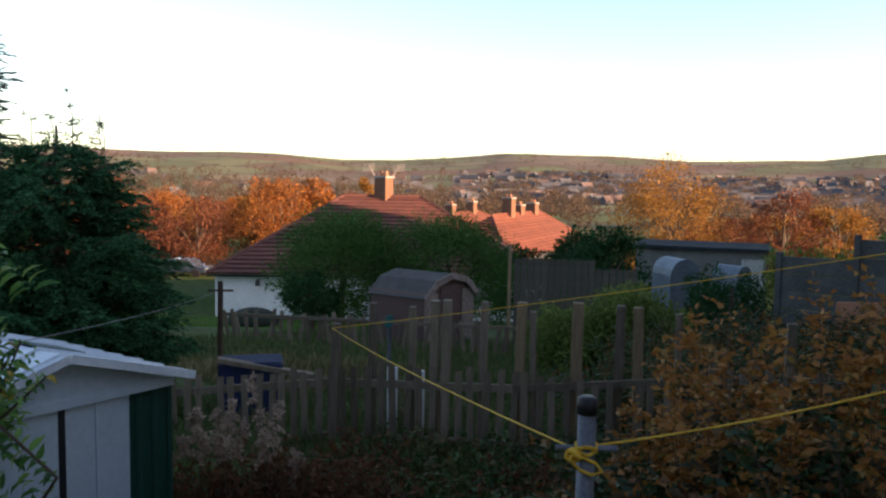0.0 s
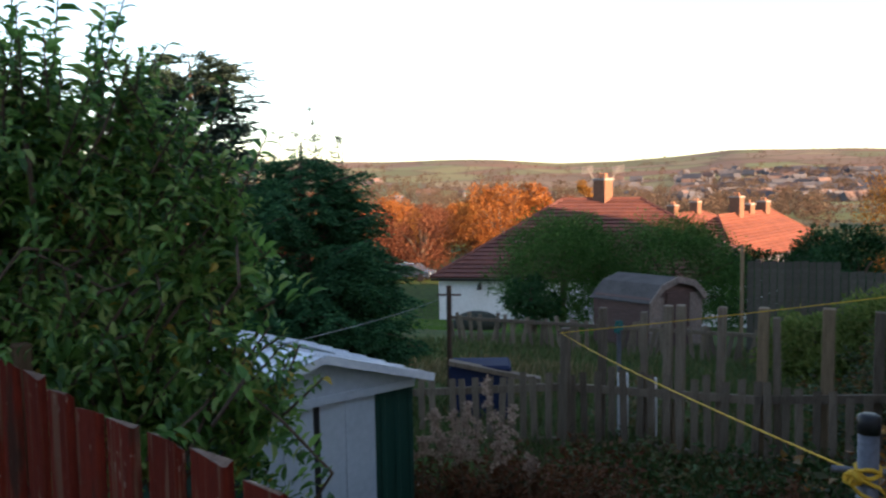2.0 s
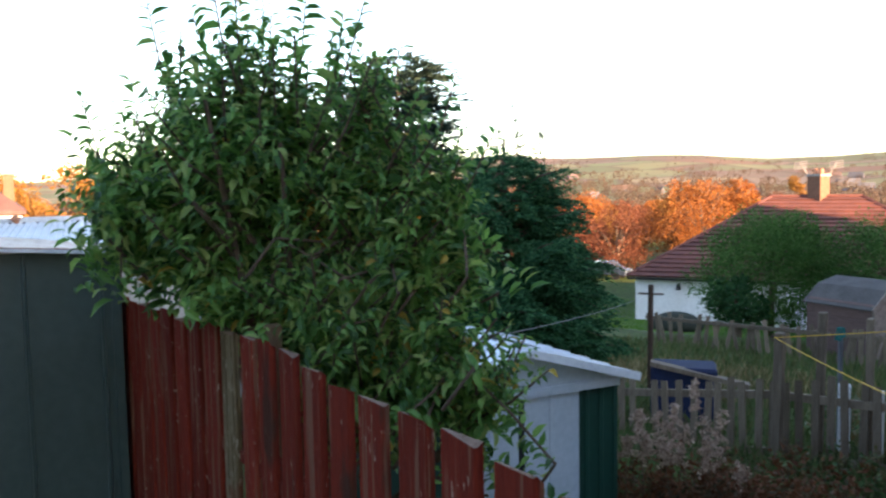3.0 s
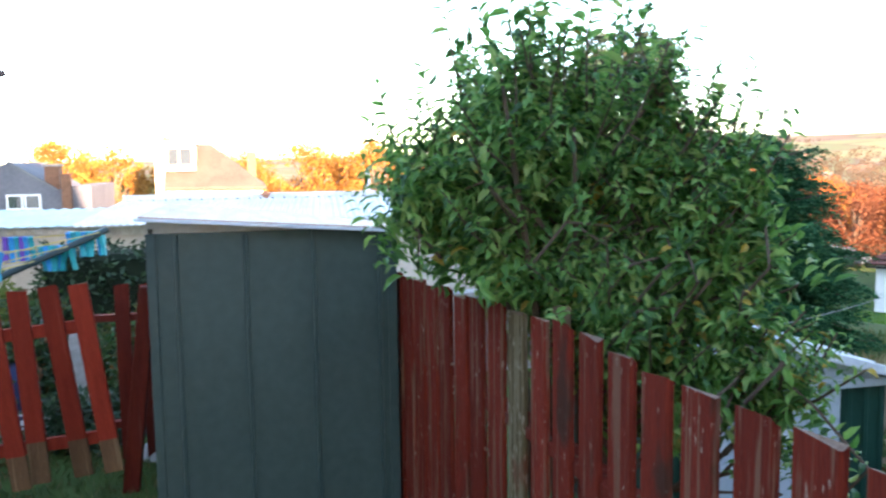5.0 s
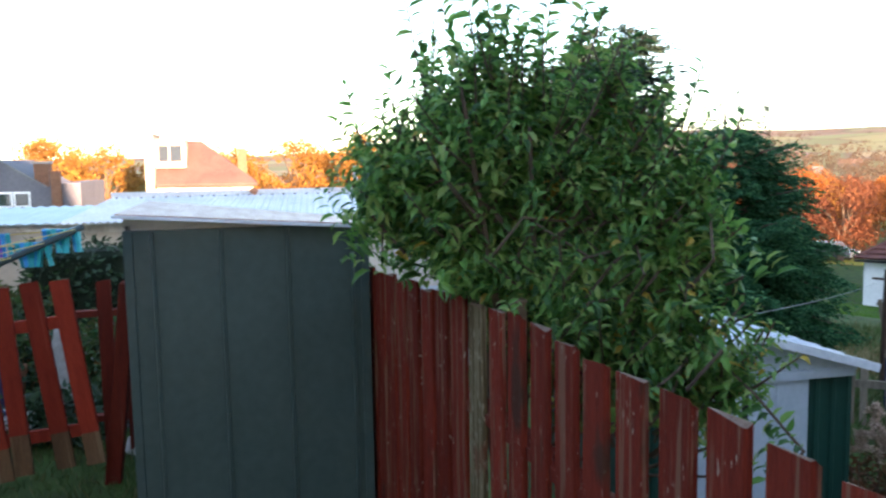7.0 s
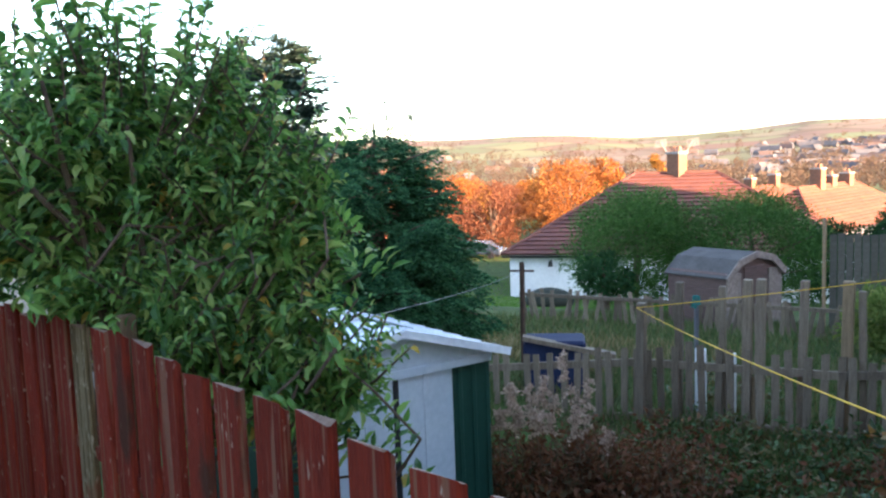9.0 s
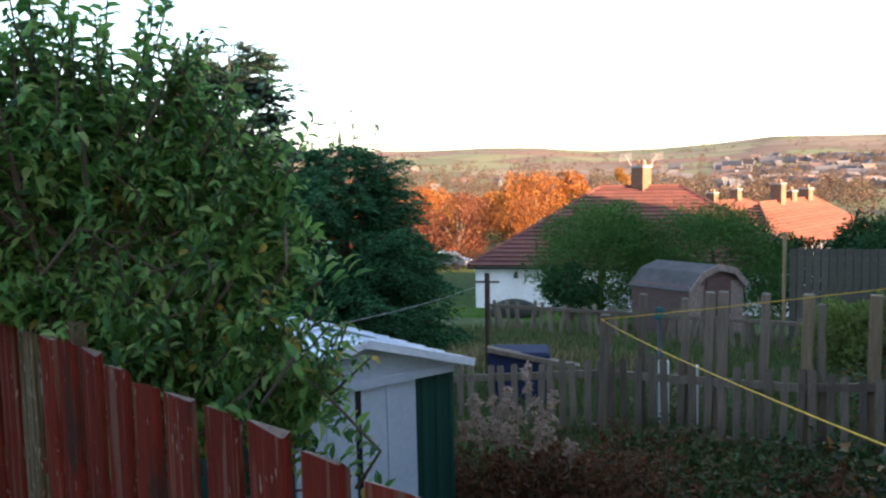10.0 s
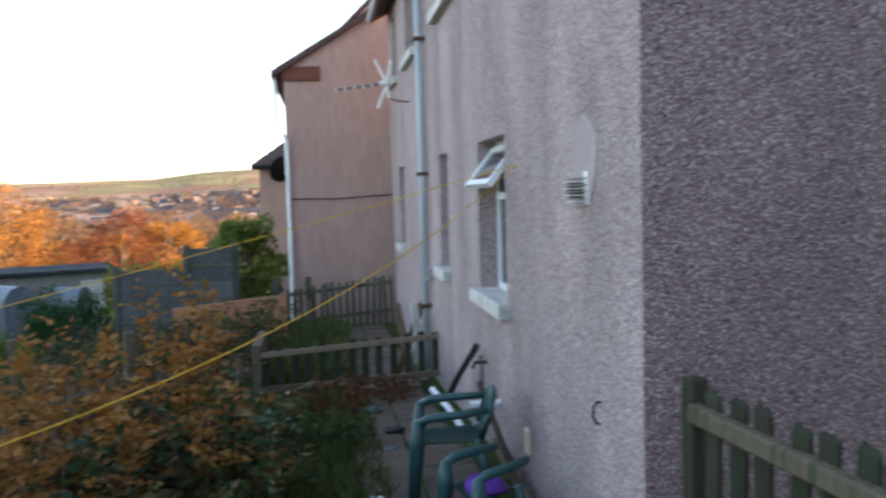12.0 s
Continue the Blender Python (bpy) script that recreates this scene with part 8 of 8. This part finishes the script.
    for v in bm.verts:
        v.co.z = max(-0.1, v.co.z * 0.55)
        v.co.y *= 0.6
    bm.transform(pose(-17.2, 15.6, gz(-17.2, 15.6) + 0.3, 0, 0, 40))
    part("shell", bm, M_IVYDARK, dn, smooth=True)


M_IVYDARK = mat("mossy_black", (0.018, 0.022, 0.016), (0.04, 0.045, 0.03), 5, 0.8, bump=0.3)
middle_ground()


def beyond_leaning_fence():
    """Hedge, paving and garden ornaments glimpsed between the red pickets."""
    r = np.random.default_rng(70)
    hd = thing("dark_hedge", (-8.5, -1.6, 0.4), "clipped dark green hedge beyond the red gate", "hedge")
    n = 9000
    C = np.stack([r.uniform(-9.1, -8.3, n), r.uniform(-2.35, 0.6, n), r.uniform(0.0, 1.30, n)], 1)
    leaves("foliage", C, r.normal(size=C.shape) + [0.6, 0, 0.2], r.uniform(0.05, 0.1, n), 0.5, L_HEDGE, hd, seed=4)
    part("core", cuboid(-9.0, -8.45, -2.25, 0.5, -0.2, 1.22, None, 0.05), M_HEDGESHADE, hd)
    sh = thing("golden_shrub", (-8.3, -2.75, 0.4), "yellow-green garden shrub beside the hedge", "shrub")
    C = np.array([-8.3, -2.72, 0.85]) + unit(r.normal(size=(900, 3))) * [0.25, 0.3, 0.42] * r.uniform(0.5, 1, (900, 1))
    leaves("foliage", C, r.normal(size=C.shape), np.full(900, 0.07), 0.5, L_OLIVE, sh, seed=8)
    pv = thing("patio", (-6.6, -2.4, 0.2), "paved yard behind the leaning fence", "patio", kind="structure")
    for i in range(6):
        for j in range(8):
            part("slab", cuboid(-5.2 - 0.62 * i - 0.6, -5.2 - 0.62 * i, -5.2 + 0.62 * j, -5.2 + 0.62 * j + 0.6, 0.20, 0.265, None, 0.008), M_PATIO, pv)
    rr = random.Random(12)
    for i in range(34):
        x, y = rr.uniform(-7.4, -5.0), rr.uniform(-4.2, -0.7)
        h = rr.uniform(0.2, 0.5)
        w = rr.uniform(0.09, 0.17)
        k = i % 4
        p = thing(("plant_pot", "garden_tub", "watering_can", "ornament_stone")[k], (x, y, 0.265), ("terracotta plant pot in the paved yard", "blue plastic tub in the paved yard", "grey metal watering can in the paved yard", "pale painted stone in the paved yard")[k], ("pot", "tub", "can", "stone")[k])
        prof = ([(0.7, 0), (1.0, 0.85), (1.12, 0.86), (1.12, 1.0)], [(0.9, 0), (1.0, 1.0)], [(1.0, 0), (0.95, 0.7), (0.4, 1.0)], [(0.9, 0), (1.1, 0.4), (0.7, 0.9), (0.2, 1.0)])[k]
        part("body", tube([(x, y, 0.265 + h * z) for _, z in prof], [w * q for q, _ in prof], 12), (M_POT, M_TARP, M_GALV, M_SILL)[k], p, smooth=True)
        if k == 0:
            C = np.array([x, y, 0.35 + h]) + r.normal(0, 0.11, (260, 3))
            leaves("foliage", C, r.normal(size=C.shape) + [0, 0, 0.6], np.full(260, 0.09), 0.4, (L_WEED, L_IVY, L_ROSEBRIGHT)[i % 3], p, "leafy pot plant", seed=i)
    # white sacks standing in the yard, and dark shrubs between them
    for i, (x, y, w, h) in enumerate(((-5.6, -2.55, 0.20, 0.62), (-5.9, -2.25, 0.16, 0.5), (-5.5, -1.95, 0.17, 0.55), (-5.7, -3.0, 0.2, 0.6), (-6.0, -1.5, 0.12, 0.75))):
        bm = tube([(x, y, 0.265), (x, y, 0.27 + h * 0.12), (x + 0.02, y, 0.265 + h * 0.55), (x, y + 0.02, 0.265 + h * 0.85), (x, y, 0.265 + h)], [w * 0.85, w, w * 0.95, w * 0.6, w * 0.35], 14)
        for v in bm.verts:
            v.co += Vector((0.03, 0.03, 0.01)) * noise.noise(v.co * 9)
        sk = thing("garden_sack", (x, y, 0.265), "white plastic garden sack standing in the yard", "sack", "white sacks in the yard")
        part("sack", bm, M_CONC, sk, smooth=True)
    for i, (x, y, h) in enumerate(((-6.2, -2.8, 0.7), (-6.4, -1.9, 0.75), (-6.1, -1.2, 0.8), (-6.3, -3.6, 0.7), (-5.4, -1.35, 0.45))):
        sh = thing("yard_shrub", (x, y, 0.265), "dark leafy shrub in the paved yard", "shrub", "shrubs in the yard")
        C = np.array([x, y, 0.265 + h * 0.5]) + unit(r.normal(size=(1100, 3))) * [0.35, 0.35, h * 0.55] * r.uniform(0.4, 1, (1100, 1))
        leaves("foliage", C, r.normal(size=C.shape) + [0, 0, 0.3], np.full(1100, 0.065), 0.5, (L_IVY, L_HEDGE, L_WEED)[i % 3], sh, seed=20 + i)
        part("stem", tube([(x, y, 0.25), (x + 0.02, y, 0.265 + h * 0.6)], [0.02, 0.01], 6), M_BARK, sh)
    wl = thing("yard_wall", (-10.2, -4, 0), "low pale block wall behind the yard", "wall", kind="structure")
    part("wall", cuboid(-10.2, -9.9, -4.2, 4.0, -0.6, 0.45), M_CONC, wl)


M_PATIO = mat("patio_slab", (0.12, 0.11, 0.10), (0.20, 0.19, 0.175), 3, 0.9, bump=0.2, per=0.15)
# Near-black fill block: the hedge's inner shade is put into its colour.
M_HEDGESHADE = mat("hedge_inner_shade", (0.006, 0.012, 0.006), (0.012, 0.022, 0.01), 6, 0.95)
beyond_leaning_fence()


def parked_car():
    c = thing("parked_car", (-55.4, 42.8, gz(-55.4, 42.8)), "dark blue car parked on the far lane", "car")
    z = gz(-55.4, 42.8)
    m = pose(-55.4, 42.8, z, 0, 0, 30)
    bm = prism([(-2.1, 0.35), (2.1, 0.35), (2.1, 0.8), (1.3, 0.92), (0.7, 1.42), (-1.1, 1.42), (-1.8, 0.95), (-2.1, 0.9)], -0.85, 0.85)
    bevelled(bm, 0.06)
    bm.transform(m)
    part("body", bm, M_CAR, c)
    bm = prism([(1.15, 0.95), (0.66, 1.36), (-1.06, 1.36), (-1.6, 0.97)], -0.865, 0.865)
    bm.transform(m)
    part("side_glass", bm, M_GLASS, c)
    for x in (-1.3, 1.3):
        for s in (-0.8, 0.8):
            bm = tube([(x, s - 0.1, 0.32), (x, s + 0.1, 0.32)], 0.32, 14)
            bm.transform(m)
            part("wheel", bm, M_BLACK, c)
    for s in (-0.6, 0.6):
        part("headlight", cuboid(2.08, 2.12, s - 0.18, s + 0.18, 0.62, 0.76, m, 0.01), M_CLEAR, c)


parked_car()
